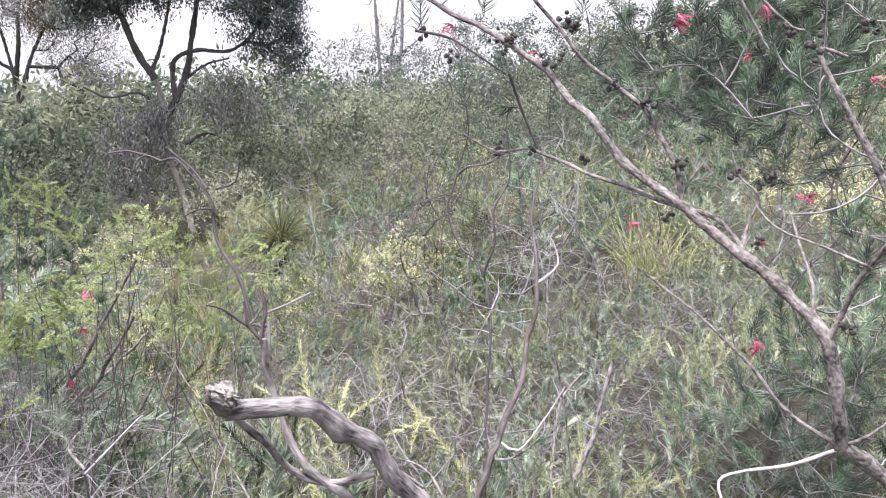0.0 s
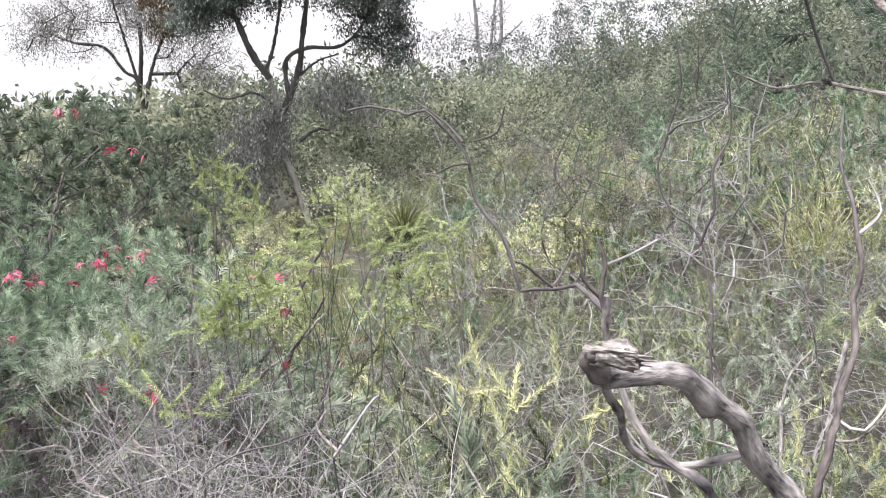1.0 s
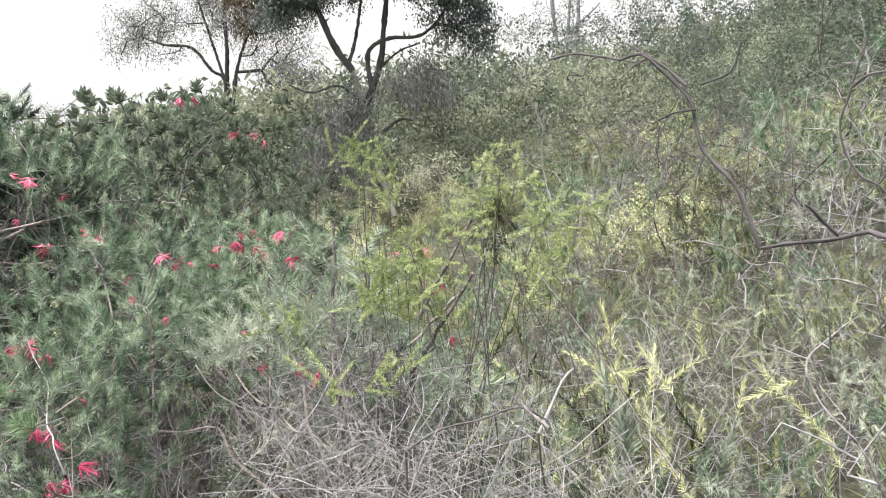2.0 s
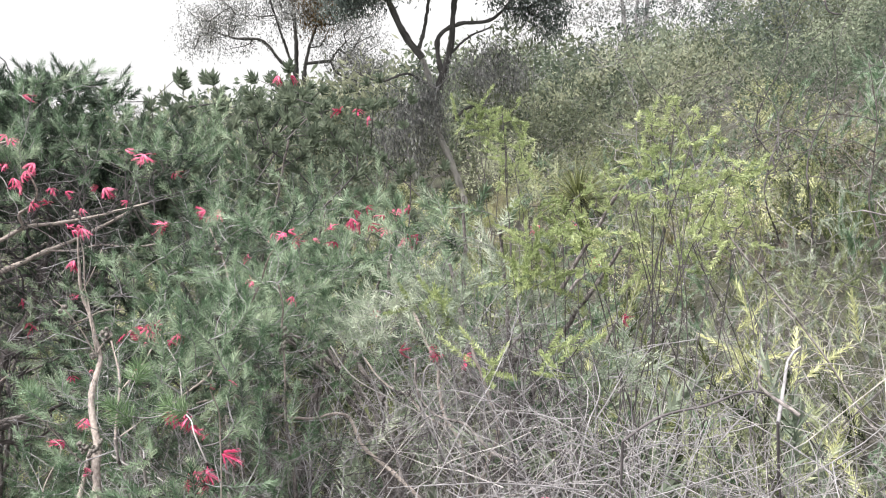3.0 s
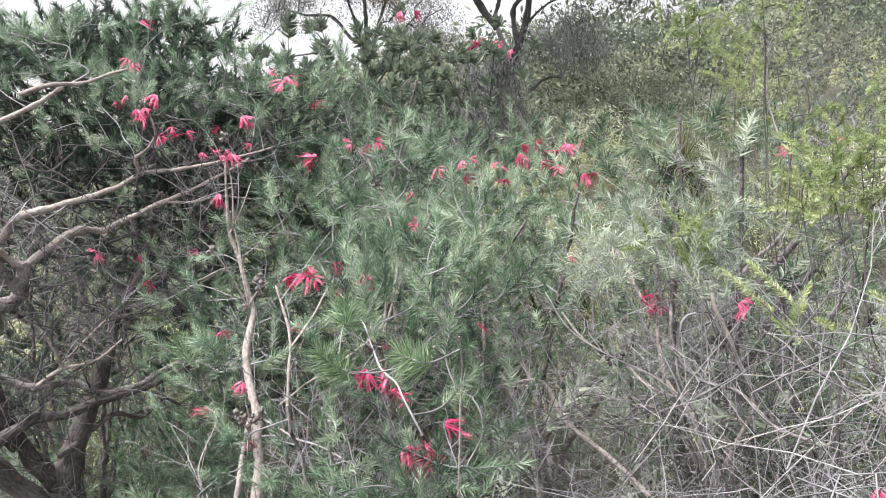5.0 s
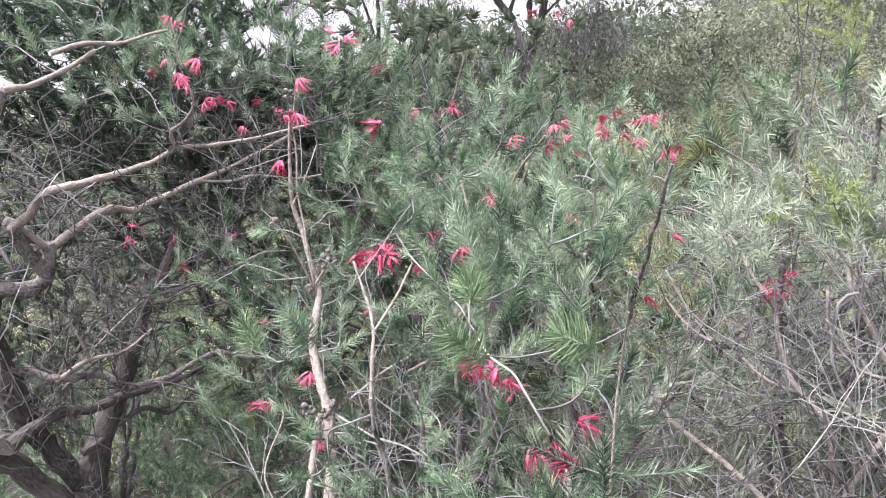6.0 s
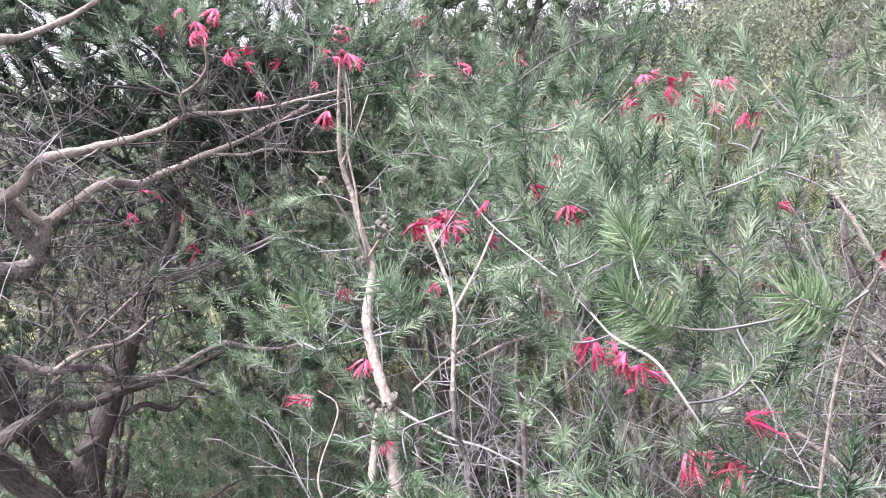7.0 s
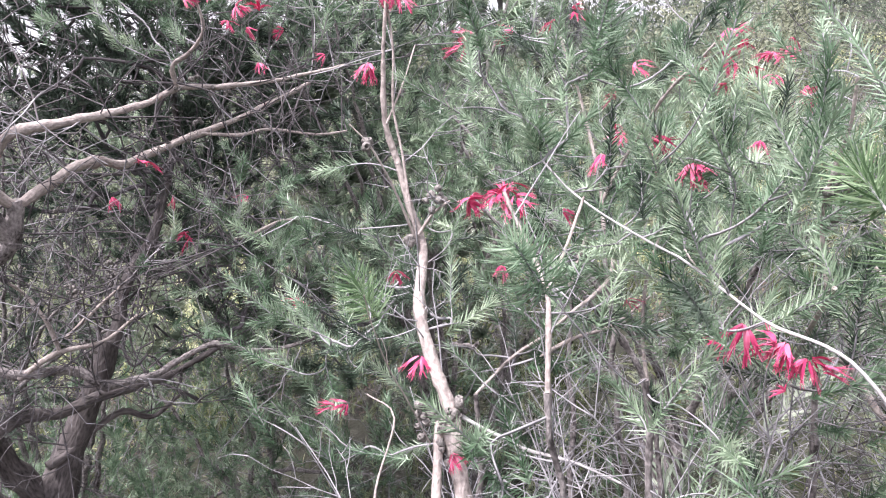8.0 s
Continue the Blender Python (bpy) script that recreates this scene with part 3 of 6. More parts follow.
def build_dead_trees():
    rng = np.random.default_rng(13)
    for k, (ctrl, r0, r1) in enumerate([
        ([(-2.99, 28.95, 2.27), (-2.98, 28.91, 3.29), (-3.06, 28.78, 4.68), (-3.12, 28.55, 6.21)], 0.096, 0.043), ([(-2.73, 28.97, 2.46), (-2.63, 28.91, 3.66), (-2.44, 28.79, 5.02), (-2.22, 28.61, 6.33)], 0.075, 0.032), ([(-2.37, 29, 2.43), (-2.31, 28.94, 3.64), (-2.19, 28.88, 4.42), (-2.13, 28.65, 6.13)], 0.085, 0.043),
    ]):
        x, y = ctrl[0][:2]
        base = np.array([x, y, surface(x, y)])
        ob = thing("dead_tree", *base, "bare grey dead tree trunk on the ridge", "tree", "dead trees")
        limb(ob, "trunk", [tuple(base - (0, 0, 0.2))] + ctrl, r0 * 1.2, r1, M_TWIG, rng, base)
        if k == 2:
            limb(ob, "limb", [(-2.24, 28.9, 4.18), (-1.72, 28.89, 4.57), (-1.4, 28.87, 4.84)], 0.043, 0.02, M_TWIG, rng, base)
        buf = Buf()
        top = np.array(ctrl[-1])
        grow(np.array(ctrl[1:]), inside(rng, 7, top - (0, 0, 0.8), (0.7, 0.7, 1.2)), rng, 0.3, 0.1, 0.2, 0.012, 0.4, 0.05, 4, buf)
        part("twig_spray", shifted(base, buf).mesh("twig_spray", M_TWIG), ob)


build_main_gum()
build_second_gum()
build_dead_trees()


# ---- the near shrubs ----
def shoots(ob, base, rng, roots, targets, stem_mat, leaf_mats, per=46, size=0.03, width=0.0013, length=(0.07, 0.16), r_tip=0.0012, up=0.5, spread=50, back=0.35, simple=False):
    """Twigs from the limbs to the targets, each ending in a leafy sprig; fresh tips on some."""
    buf = Buf()
    tips, ways = grow(roots, targets, rng, 0.06, back, 0.08, r_tip * 0.8, 0.26, 0.0022, 3, buf, True)
    part("twig_spray", shifted(base, buf).mesh("twig_spray", stem_mat), ob)
    ways = unit(ways + np.array([0, 0, up]) + rng.normal(size=ways.shape) * 0.25)
    pick = rng.random(len(tips))
    edges = np.linspace(0, 1, len(leaf_mats) + 1) ** 0.8
    names = ("foliage", "young_foliage", "dry_foliage")
    for k, mat in enumerate(leaf_mats):
        sel = (pick >= edges[k]) & (pick <= edges[k + 1])
        if not sel.any():
            continue
        ln = length[0] + (length[1] - length[0]) * rng.random(int(sel.sum()))
        leaf = needles(Buf(), tips[sel] + ways[sel] * ln[:, None] * 0.6, ways[sel], ln, per, size, width * (1.4 if simple else 1), rng, spread, simple=simple)
        stems = Buf()
        for a, b, l in zip(tips[sel], ways[sel], ln):
            sweep(stems, np.array([a - b * l * 0.1, a + b * l * 0.3, a + b * l * 0.6]), np.array([0.0011, 0.001, 0.0006]), 3)
        part("shoot_spray", shifted(base, stems).mesh("shoot_spray", stem_mat), ob)
        part(names[k % 3], shifted(base, leaf).mesh(names[k % 3], mat, False), ob)
    return tips


def build_overhanging_shrub():
    """The tall shrub with nut-studded limbs."""
    rng = np.random.default_rng(21)
    x, y = 0.92, 1.02
    base = np.array([x, y, surface(x, y)])
    ob = thing("flowering_shrub", *base, "tall open shrub with crooked pale limbs, woody capsules and crimson flowers", "shrub", "flowering shrubs")
    lines = []
    lines.append(limb(ob, "trunk", [(0.93, 1.03, 0.238), (0.88, 1.0, 0.55), (0.83, 1.005, 0.8), (0.782, 1.007, 0.942)], 0.022, 0.0158, M_BARK, rng, base))
    lines.append(limb(ob, "limb", [(0.782, 1.007, 0.942), (0.726, 1.022, 1.004), (0.658, 1.021, 1.056)], 0.0137, 0.0109, M_BARK, rng, base))
    lines.append(limb(ob, "limb", [(0.657, 1.02, 1.052), (0.635, 1.007, 1.125), (0.613, 0.996, 1.219), (0.565, 1.032, 1.275), (0.51, 1.064, 1.331), (0.433, 1.108, 1.395), (0.346, 1.175, 1.475), (0.272, 1.237, 1.569), (0.236, 1.264, 1.616), (0.162, 1.29, 1.662), (0.085, 1.32, 1.707), (0.005, 1.344, 1.758)], 0.0099, 0.0038, M_BARK, rng, base))
    lines.append(limb(ob, "limb", [(0.433, 1.108, 1.395), (0.391, 1.167, 1.408), (0.311, 1.23, 1.437), (0.234, 1.332, 1.473), (0.172, 1.367, 1.47), (0.105, 1.399, 1.501)], 0.0042, 0.0017, M_BARK, rng, base))
    lines.append(limb(ob, "limb", [(0.434, 1.107, 1.395), (0.427, 1.11, 1.447), (0.396, 1.117, 1.506), (0.374, 1.118, 1.543), (0.329, 1.126, 1.577), (0.265, 1.132, 1.635), (0.209, 1.129, 1.704), (0.187, 1.123, 1.746)], 0.0042, 0.0023, M_BARK, rng, base))
    lines.append(limb(ob, "limb", [(0.438, 1.108, 1.409), (0.441, 1.112, 1.43), (0.459, 1.112, 1.456), (0.47, 1.113, 1.47)], 0.0019, 0.0011, M_BARK, rng, base))
    lines.append(limb(ob, "limb", [(0.524, 1.057, 1.32), (0.492, 1.08, 1.371), (0.459, 1.096, 1.389), (0.431, 1.108, 1.394)], 0.0039, 0.0030, M_BARK, rng, base))
    lines.append(limb(ob, "limb", [(0.511, 1.064, 1.335), (0.524, 1.078, 1.371), (0.542, 1.089, 1.411), (0.52, 1.113, 1.439), (0.512, 1.13, 1.476)], 0.0025, 0.0015, M_BARK, rng, base))
    lines.append(limb(ob, "limb", [(0.615, 0.996, 1.223), (0.625, 0.975, 1.273), (0.633, 0.953, 1.32), (0.644, 0.921, 1.37)], 0.0046, 0.0034, M_BARK, rng, base))
    lines.append(limb(ob, "limb", [(0.647, 0.895, 1.367), (0.623, 0.918, 1.448), (0.593, 0.943, 1.521), (0.57, 0.959, 1.578), (0.56, 0.968, 1.614), (0.589, 0.956, 1.601)], 0.0059, 0.0025, M_BARK, rng, base))
    lines.append(limb(ob, "limb", [(0.637, 0.942, 1.333), (0.589, 0.992, 1.357), (0.544, 1.036, 1.38), (0.527, 1.068, 1.405)], 0.0022, 0.0014, M_BARK, rng, base))
    lines.append(limb(ob, "limb", [(0.654, 1.023, 1.055), (0.594, 1.072, 1.092), (0.551, 1.114, 1.149), (0.488, 1.208, 1.212), (0.42, 1.29, 1.265)], 0.0032, 0.0019, M_BARK, rng, base))
    lines.append(limb(ob, "limb", [(0.643, 1.015, 1.051), (0.579, 1.005, 1.033), (0.506, 1.001, 1.026), (0.469, 0.981, 1.02), (0.473, 0.963, 0.987)], 0.0027, 0.0018, M_TWIG_PALE, rng, base))
    lines.append(limb(ob, "limb", [(0.658, 1.021, 1.056), (0.676, 0.998, 1.081), (0.706, 0.973, 1.122)], 0.0027, 0.0019, M_BARK, rng, base))
    lines.append(limb(ob, "limb", [(0.183, 1.304, 1.605), (0.209, 1.32, 1.539), (0.238, 1.332, 1.475)], 0.0026, 0.0021, M_TWIG_DARK, rng, base))
    lines.append(limb(ob, "limb", [(0.02, 1.336, 1.681), (0.085, 1.321, 1.662), (0.178, 1.304, 1.604)], 0.0024, 0.0016, M_TWIG_DARK, rng, base))
    lines.append(limb(ob, "limb", [(0.482, 1.072, 1.705), (0.507, 1.07, 1.662), (0.532, 1.066, 1.621)], 0.0023, 0.0018, M_BARK, rng, base))
    lines.append(limb(ob, "limb", [(0.507, 1.064, 1.703), (0.527, 1.061, 1.676), (0.555, 1.054, 1.649), (0.573, 1.047, 1.645)], 0.0021, 0.0018, M_BARK, rng, base))
    lines.append(limb(ob, "limb", [(0.598, 1.009, 1.24), (0.606, 1.045, 1.293), (0.606, 1.081, 1.337), (0.611, 1.14, 1.381)], 0.0028, 0.0015, M_BARK, rng, base))
    roots = np.vstack(lines)
    right = np.vstack([inside(rng, 130, (0.95, 1.6, 1.75), (0.42, 0.4, 0.42)), inside(rng, 230, (0.75, 1.75, 1.75), (0.36, 0.35, 0.32)), inside(rng, 60, (0.95, 1.25, 1.25), (0.25, 0.25, 0.3)), inside(rng, 80, (1.0, 1.65, 0.9), (0.3, 0.3, 0.3)), inside(rng, 26, (0.5, 1.5, 1.85), (0.45, 0.35, 0.16))])
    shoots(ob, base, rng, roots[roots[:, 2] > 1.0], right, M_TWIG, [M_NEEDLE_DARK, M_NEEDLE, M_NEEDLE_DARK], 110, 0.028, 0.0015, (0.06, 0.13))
    some = np.array([(0.03, 1.34, 1.70), (0.02, 1.33, 1.74), (0.14, 1.3, 1.72), (0.30, 1.25, 1.72), (0.19, 1.36, 1.55), (0.11, 1.4, 1.56), (0.33, 1.3, 1.62), (0.2, 1.2, 1.77)])
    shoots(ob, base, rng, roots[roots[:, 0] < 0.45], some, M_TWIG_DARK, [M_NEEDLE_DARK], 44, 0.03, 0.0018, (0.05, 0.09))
    bloom(ob, base, [(0.085, 1.328, 1.689), (0.07, 1.338, 1.685), (0.222, 1.268, 1.635), (0.438, 1.194, 1.683), (0.435, 1.196, 1.674), (0.612, 1.087, 1.408), (0.605, 1.101, 1.41), (0.567, 1.139, 1.178), (0.578, 1.143, 1.168), (0.437, 1.4, 1.329), (0.537, 1.11, 1.687), (0.584, 1.198, 1.328), (0.699, 1.104, 1.583), (0.613, 1.355, 1.637)], rng, 0.58)
    nuts(ob, base, [(0.185, 1.279, 1.655), (0.162, 1.29, 1.661), (0.236, 1.259, 1.616), (0.258, 1.246, 1.62), (0.085, 1.304, 1.629), (0.264, 1.129, 1.661), (0.255, 1.13, 1.667), (0.329, 1.126, 1.577), (0.381, 1.117, 1.545), (0.429, 1.104, 1.46), (0.54, 1.086, 1.435), (0.551, 1.082, 1.437), (0.631, 0.982, 1.245), (0.167, 1.367, 1.476), (0.302, 1.233, 1.461), (0.512, 1.119, 1.451), (0.226, 1.333, 1.474), (0.413, 1.112, 1.383), (0.528, 1.06, 1.348), (0.556, 1.053, 1.652), (0.621, 0.969, 1.642), (0.553, 0.971, 1.611), (0.035, 1.338, 1.678), (0.171, 1.282, 1.637)], rng, 6, 0.010, 0.82, DARK_CAPSULES)


def build_dead_stub():
    """The broken dead branch with a torn, curled end."""
    rng = np.random.default_rng(22)
    x, y = 0.26, 1.0
    base = np.array([x, y, surface(x, y)])
    ob = thing("dead_branch", *base, "weathered grey dead branch with a torn curled stub", "dead branch")
    lines = []
    lines.append(limb(ob, "trunk", [(0.27, 1.0, 0.055), (0.25, 0.98, 0.4), (0.2, 0.95, 0.72), (0.146, 0.912, 0.922)], 0.024, 0.0163, M_DEAD, rng, base, 0.09, 12))
    lines.append(limb(ob, "limb", [(0.146, 0.912, 0.922), (0.061, 0.878, 1.023), (0.012, 0.845, 1.093), (-0.012, 0.825, 1.139), (-0.047, 0.803, 1.175), (-0.093, 0.766, 1.203), (-0.147, 0.722, 1.216)], 0.0148, 0.0104, M_DEAD, rng, base))
    lines.append(limb(ob, "torn_stub", [(-0.14, 0.722, 1.218), (-0.152, 0.718, 1.221), (-0.16, 0.716, 1.229), (-0.156, 0.71, 1.24), (-0.146, 0.697, 1.245)], 0.0092, 0.006, M_BARK_DARK, rng, base, 0.22, 12))
    lines.append(limb(ob, "limb", [(-0.15, 0.733, 1.216), (-0.135, 0.76, 1.185), (-0.123, 0.79, 1.157), (-0.115, 0.835, 1.109), (-0.098, 0.85, 1.084), (-0.07, 0.85, 1.073), (-0.034, 0.845, 1.079), (-0.001, 0.837, 1.093)], 0.0042, 0.0044, M_DEAD, rng, base))
    lines.append(limb(ob, "limb", [(0.14, 0.94, 0.6), (0.05, 0.88, 0.85), (-0.012, 0.85, 0.98), (-0.033, 0.842, 1.052), (-0.06, 0.848, 1.07), (-0.088, 0.848, 1.092), (-0.108, 0.85, 1.128), (-0.122, 0.846, 1.18), (-0.129, 0.839, 1.24), (-0.133, 0.838, 1.262)], 0.0125, 0.003, M_DEAD, rng, base))
    lines.append(limb(ob, "limb", [(-0.129, 0.842, 1.236), (-0.143, 0.89, 1.245), (-0.16, 0.964, 1.246)], 0.0034, 0.0026, M_TWIG_DARK, rng, base))
    lines.append(limb(ob, "limb", [(-0.129, 0.842, 1.232), (-0.136, 0.846, 1.258), (-0.131, 0.85, 1.292), (-0.14, 0.86, 1.318)], 0.0034, 0.0014, M_BARK_DARK, rng, base))
    lines.append(limb(ob, "limb", [(-0.136, 0.846, 1.256), (-0.152, 0.85, 1.279), (-0.16, 0.852, 1.305)], 0.0028, 0.0012, M_BARK_DARK, rng, base))
    lines.append(limb(ob, "limb", [(-0.131, 0.85, 1.292), (-0.105, 0.853, 1.302), (-0.08, 0.858, 1.315)], 0.0018, 0.0009, M_TWIG, rng, base))
    build_stub_chunk(ob, base)
    build_forked_twigs(ob, base)


def build_stub_chunk(ob, base):
    """The split, lichen-grey chunk of wood curling over the broken end."""
    rng = np.random.default_rng(221)
    bm = bmesh.new()
    bmesh.ops.create_icosphere(bm, subdivisions=4, radius=1.0)
    for v in bm.verts:
        x, y, z = v.co
        ridge = 0.30 * noise.noise((x * 1.0, y * 4, z * 5)) + 0.22 * noise.noise((x * 2.2, y * 9, z * 11)) - 0.22 * abs(noise.noise((x * 0.9, y * 7, z * 6)))
        s = 1 + ridge - 0.25 * max(0.0, -z) + 0.15 * x
        v.co = Vector((x * 0.035 * (1 + 0.3 * noise.noise((y * 5, z * 5, 2))), y * 0.013 * s, z * (0.0125 + 0.003 * x) * s + 0.006 * x * -x))
    grain = bm.verts.layers.float_vector.new("grain")
    for v in bm.verts:
        v[grain] = Vector((v.co.y * 0.8, v.co.z * 0.8, v.co.x * 0.14))
    me = bpy.data.meshes.new("split_wood")
    bm.to_mesh(me)
    bm.free()
    me.polygons.foreach_set("use_smooth", [True] * len(me.polygons))
    me.materials.append(M_TORN)
    seat = pose(*(np.array((-0.138, 0.692, 1.246)) - base), 0, -13, -58)
    chunk = part("split_wood", me, ob, "pale grey split wood", seat)
    for k in range(9):  # torn fibres along the break
        buf, side, up = Buf(), rng.normal() * 0.005, 0.001 + rng.normal() * 0.004
        out = np.array([0.53, -0.85, 0.0])  # the way that the break points
        tail = np.array([-0.156, 0.716, 1.238 + up * 1.2]) + np.array([0.85, 0.53, 0]) * side + out * 0.012 * rng.random()
        tip = np.array([-0.156, 0.716, 1.254 + up * 1.3]) + np.array([0.85, 0.53, 0]) * side * 1.4 + out * (0.074 + rng.normal() * 0.009)
        mid = (tail + tip) / 2 + (0, 0, 0.001)
        line = smooth_line([tail, mid, tip], 0.004)
        sweep(buf, line - base, np.linspace(0.0032 + 0.0016 * rng.random(), 0.0007, len(line)), 5, 0.22, rng)
        part("splinter", buf.mesh("splinter", (M_TORN, M_DEAD, M_TORN)[k % 3]), chunk, m=seat.inverted())


def build_forked_twigs(ob, base):
    """The long thin forked shoot that leans away from the stub."""
    rng = np.random.default_rng(23)
    lines = []
    lines.append(limb(ob, "limb", [(-0.189, 0.967, 1.243), (-0.212, 0.946, 1.274), (-0.23, 0.92, 1.284)], 0.0020, 0.0012, M_TWIG_DARK, rng, base))
    lines.append(limb(ob, "limb", [(-0.189, 0.968, 1.245), (-0.175, 0.974, 1.256), (-0.162, 0.985, 1.286)], 0.0017, 0.0010, M_TWIG_DARK, rng, base))
    lines.append(limb(ob, "limb", [(-0.238, 1.157, 1.195), (-0.263, 1.173, 1.273), (-0.303, 1.2, 1.329), (-0.315, 1.21, 1.391), (-0.33, 1.217, 1.414), (-0.355, 1.224, 1.441), (-0.377, 1.23, 1.462), (-0.404, 1.242, 1.457), (-0.423, 1.252, 1.465), (-0.467, 1.26, 1.476), (-0.509, 1.268, 1.469)], 0.0030, 0.0016, M_TWIG_DARK, rng, base))
    lines.append(limb(ob, "limb", [(-0.32, 1.213, 1.413), (-0.351, 1.231, 1.445), (-0.395, 1.246, 1.478)], 0.0023, 0.0011, M_TWIG_DARK, rng, base))
    lines.append(limb(ob, "limb", [(-0.309, 1.203, 1.38), (-0.339, 1.218, 1.378), (-0.366, 1.231, 1.365)], 0.0017, 0.0011, M_TWIG_DARK, rng, base))
    lines.append(limb(ob, "limb", [(-0.302, 1.203, 1.413), (-0.268, 1.19, 1.424), (-0.253, 1.178, 1.461)], 0.0017, 0.0010, M_TWIG_DARK, rng, base))
    lines.append(limb(ob, "limb", [(-0.16, 0.964, 1.246), (-0.199, 1.060, 1.220), (-0.238, 1.157, 1.195)], 0.0024, 0.0024, M_TWIG_DARK, rng, base))
    buf = Buf()
    grow(np.vstack(lines[2:-1]), np.vstack([inside(rng, 12, (-0.42, 1.249, 1.456), (0.1, 0.06, 0.06))]), rng, 0.03, 0.2, 0.12, 0.0009, 0.35, 0.002, 4, buf, True)
    part("twig_spray", shifted(base, buf).mesh("twig_spray", M_TWIG_DARK), ob)


def build_dark_sapling():
    rng = np.random.default_rng(24)
    x, y = 0.07, 0.98
    base = np.array([x, y, surface(x, y)])
    ob = thing("dead_sapling", *base, "slender grey-brown dead sapling with bare forks", "dead sapling", "dead saplings")
    lines = []
    lines.append(limb(ob, "trunk", [(0.07, 0.98, 0.0), (0.09, 0.96, 0.4), (0.105, 0.985, 0.8), (0.142, 1.015, 1.017), (0.156, 1.035, 1.044), (0.169, 1.055, 1.071), (0.187, 1.08, 1.107), (0.2, 1.105, 1.144), (0.212, 1.13, 1.183), (0.223, 1.155, 1.223), (0.226, 1.18, 1.264)], 0.0092, 0.0036, M_BARK_DARK, rng, base, 0.1, 8))
    lines.append(limb(ob, "limb", [(0.226, 1.18, 1.264), (0.226, 1.205, 1.306), (0.219, 1.235, 1.35), (0.222, 1.25, 1.385), (0.237, 1.28, 1.442)], 0.0034, 0.0009, M_TWIG_DARK, rng, base, 0.12, 6))
    lines.append(limb(ob, "limb", [(0.226, 1.18, 1.262), (0.246, 1.187, 1.274), (0.262, 1.195, 1.289), (0.26, 1.208, 1.311), (0.25, 1.215, 1.335)], 0.003, 0.001, M_TWIG, rng, base, 0.12, 6))
    lines.append(limb(ob, "limb", [(0.148, 1.025, 1.03), (0.17, 1.02, 1.03), (0.2, 1.04, 1.035), (0.225, 1.06, 1.05)], 0.0024, 0.0009, M_BARK, rng, base, 0.12, 6))
    lines.append(limb(ob, "limb", [(0.12, 1.0, 0.9), (0.08, 1.03, 0.965), (0.05, 1.05, 1.0), (0.0, 1.07, 1.01)], 0.0034, 0.0012, M_BARK, rng, base, 0.12, 6))
    lines.append(limb(ob, "limb", [(0.16, 1.04, 1.05), (0.19, 1.03, 1.04), (0.235, 1.05, 1.09), (0.26, 1.06, 1.13)], 0.0022, 0.001, M_TWIG_PALE, rng, base, 0.12, 6))
    buf = Buf()
    grow(np.vstack(lines[1:]), np.vstack([inside(rng, 12, (0.235, 1.22, 1.34), (0.07, 0.05, 0.08)), inside(rng, 12, (0.18, 1.05, 1.03), (0.14, 0.06, 0.07))]), rng, 0.02, 0.2, 0.15, 0.0007, 0.36, 0.002, 4, buf, True)
    part("twig_spray", shifted(base, buf).mesh("twig_spray", M_TWIG), ob)


def build_fallen_branches():
    rng = np.random.default_rng(25)
    for ctrl, r0, r1 in (
        ([(0.26, 2.43, 0.74), (0.25, 2.45, 0.8), (0.18, 2.46, 0.83), (0.1, 2.46, 0.84)], 0.0044, 0.0028),
        ([(0.03, 2.46, 0.86), (-0.07, 2.47, 0.89), (-0.14, 2.47, 0.94), (-0.23, 2.47, 0.97)], 0.0032, 0.0020),
        ([(0.03, 1.64, 0.65), (-0.06, 1.7, 0.78), (-0.07, 1.72, 0.85), (-0, 1.75, 0.91)], 0.0035, 0.0018),
        ([(0.3, 1.65, 1.06), (0.2, 1.68, 1.09), (0.13, 1.7, 1.11), (0.09, 1.71, 1.14)], 0.0026, 0.0013),
        ([(0.36, 1.96, 0.47), (0.37, 2.04, 0.65), (0.4, 2.07, 0.76), (0.45, 2.07, 0.82)], 0.0047, 0.0031),
        ([(0.4, 1.95, 0.48), (0.47, 2, 0.64), (0.5, 2.03, 0.74), (0.53, 2.06, 0.85)], 0.0075, 0.0061),
    ):
        root = np.array(ctrl[0])
        base = np.array([root[0] + 0.1, root[1] + 0.05, surface(root[0] + 0.1, root[1] + 0.05)])
        ob = thing("dead_sapling", *base, "low bare dead branch standing among the heath", "dead sapling", "dead saplings")
        mid = (base + root) / 2 + (0.03, 0.02, 0)
        lines = [limb(ob, "limb", [tuple(base - (0, 0, 0.05)), tuple(mid)] + ctrl, r0 * 1.2, r1, M_DEAD, rng, base)]
        buf = Buf()
        grow(lines[0][6:], inside(rng, 14, np.mean(ctrl, axis=0), (0.3, 0.2, 0.2)), rng, 0.06, 0.2, 0.2, 0.0014, 0.4, 0.006, 4, buf)
        part("twig_spray", shifted(base, buf).mesh("twig_spray", M_TWIG), ob)


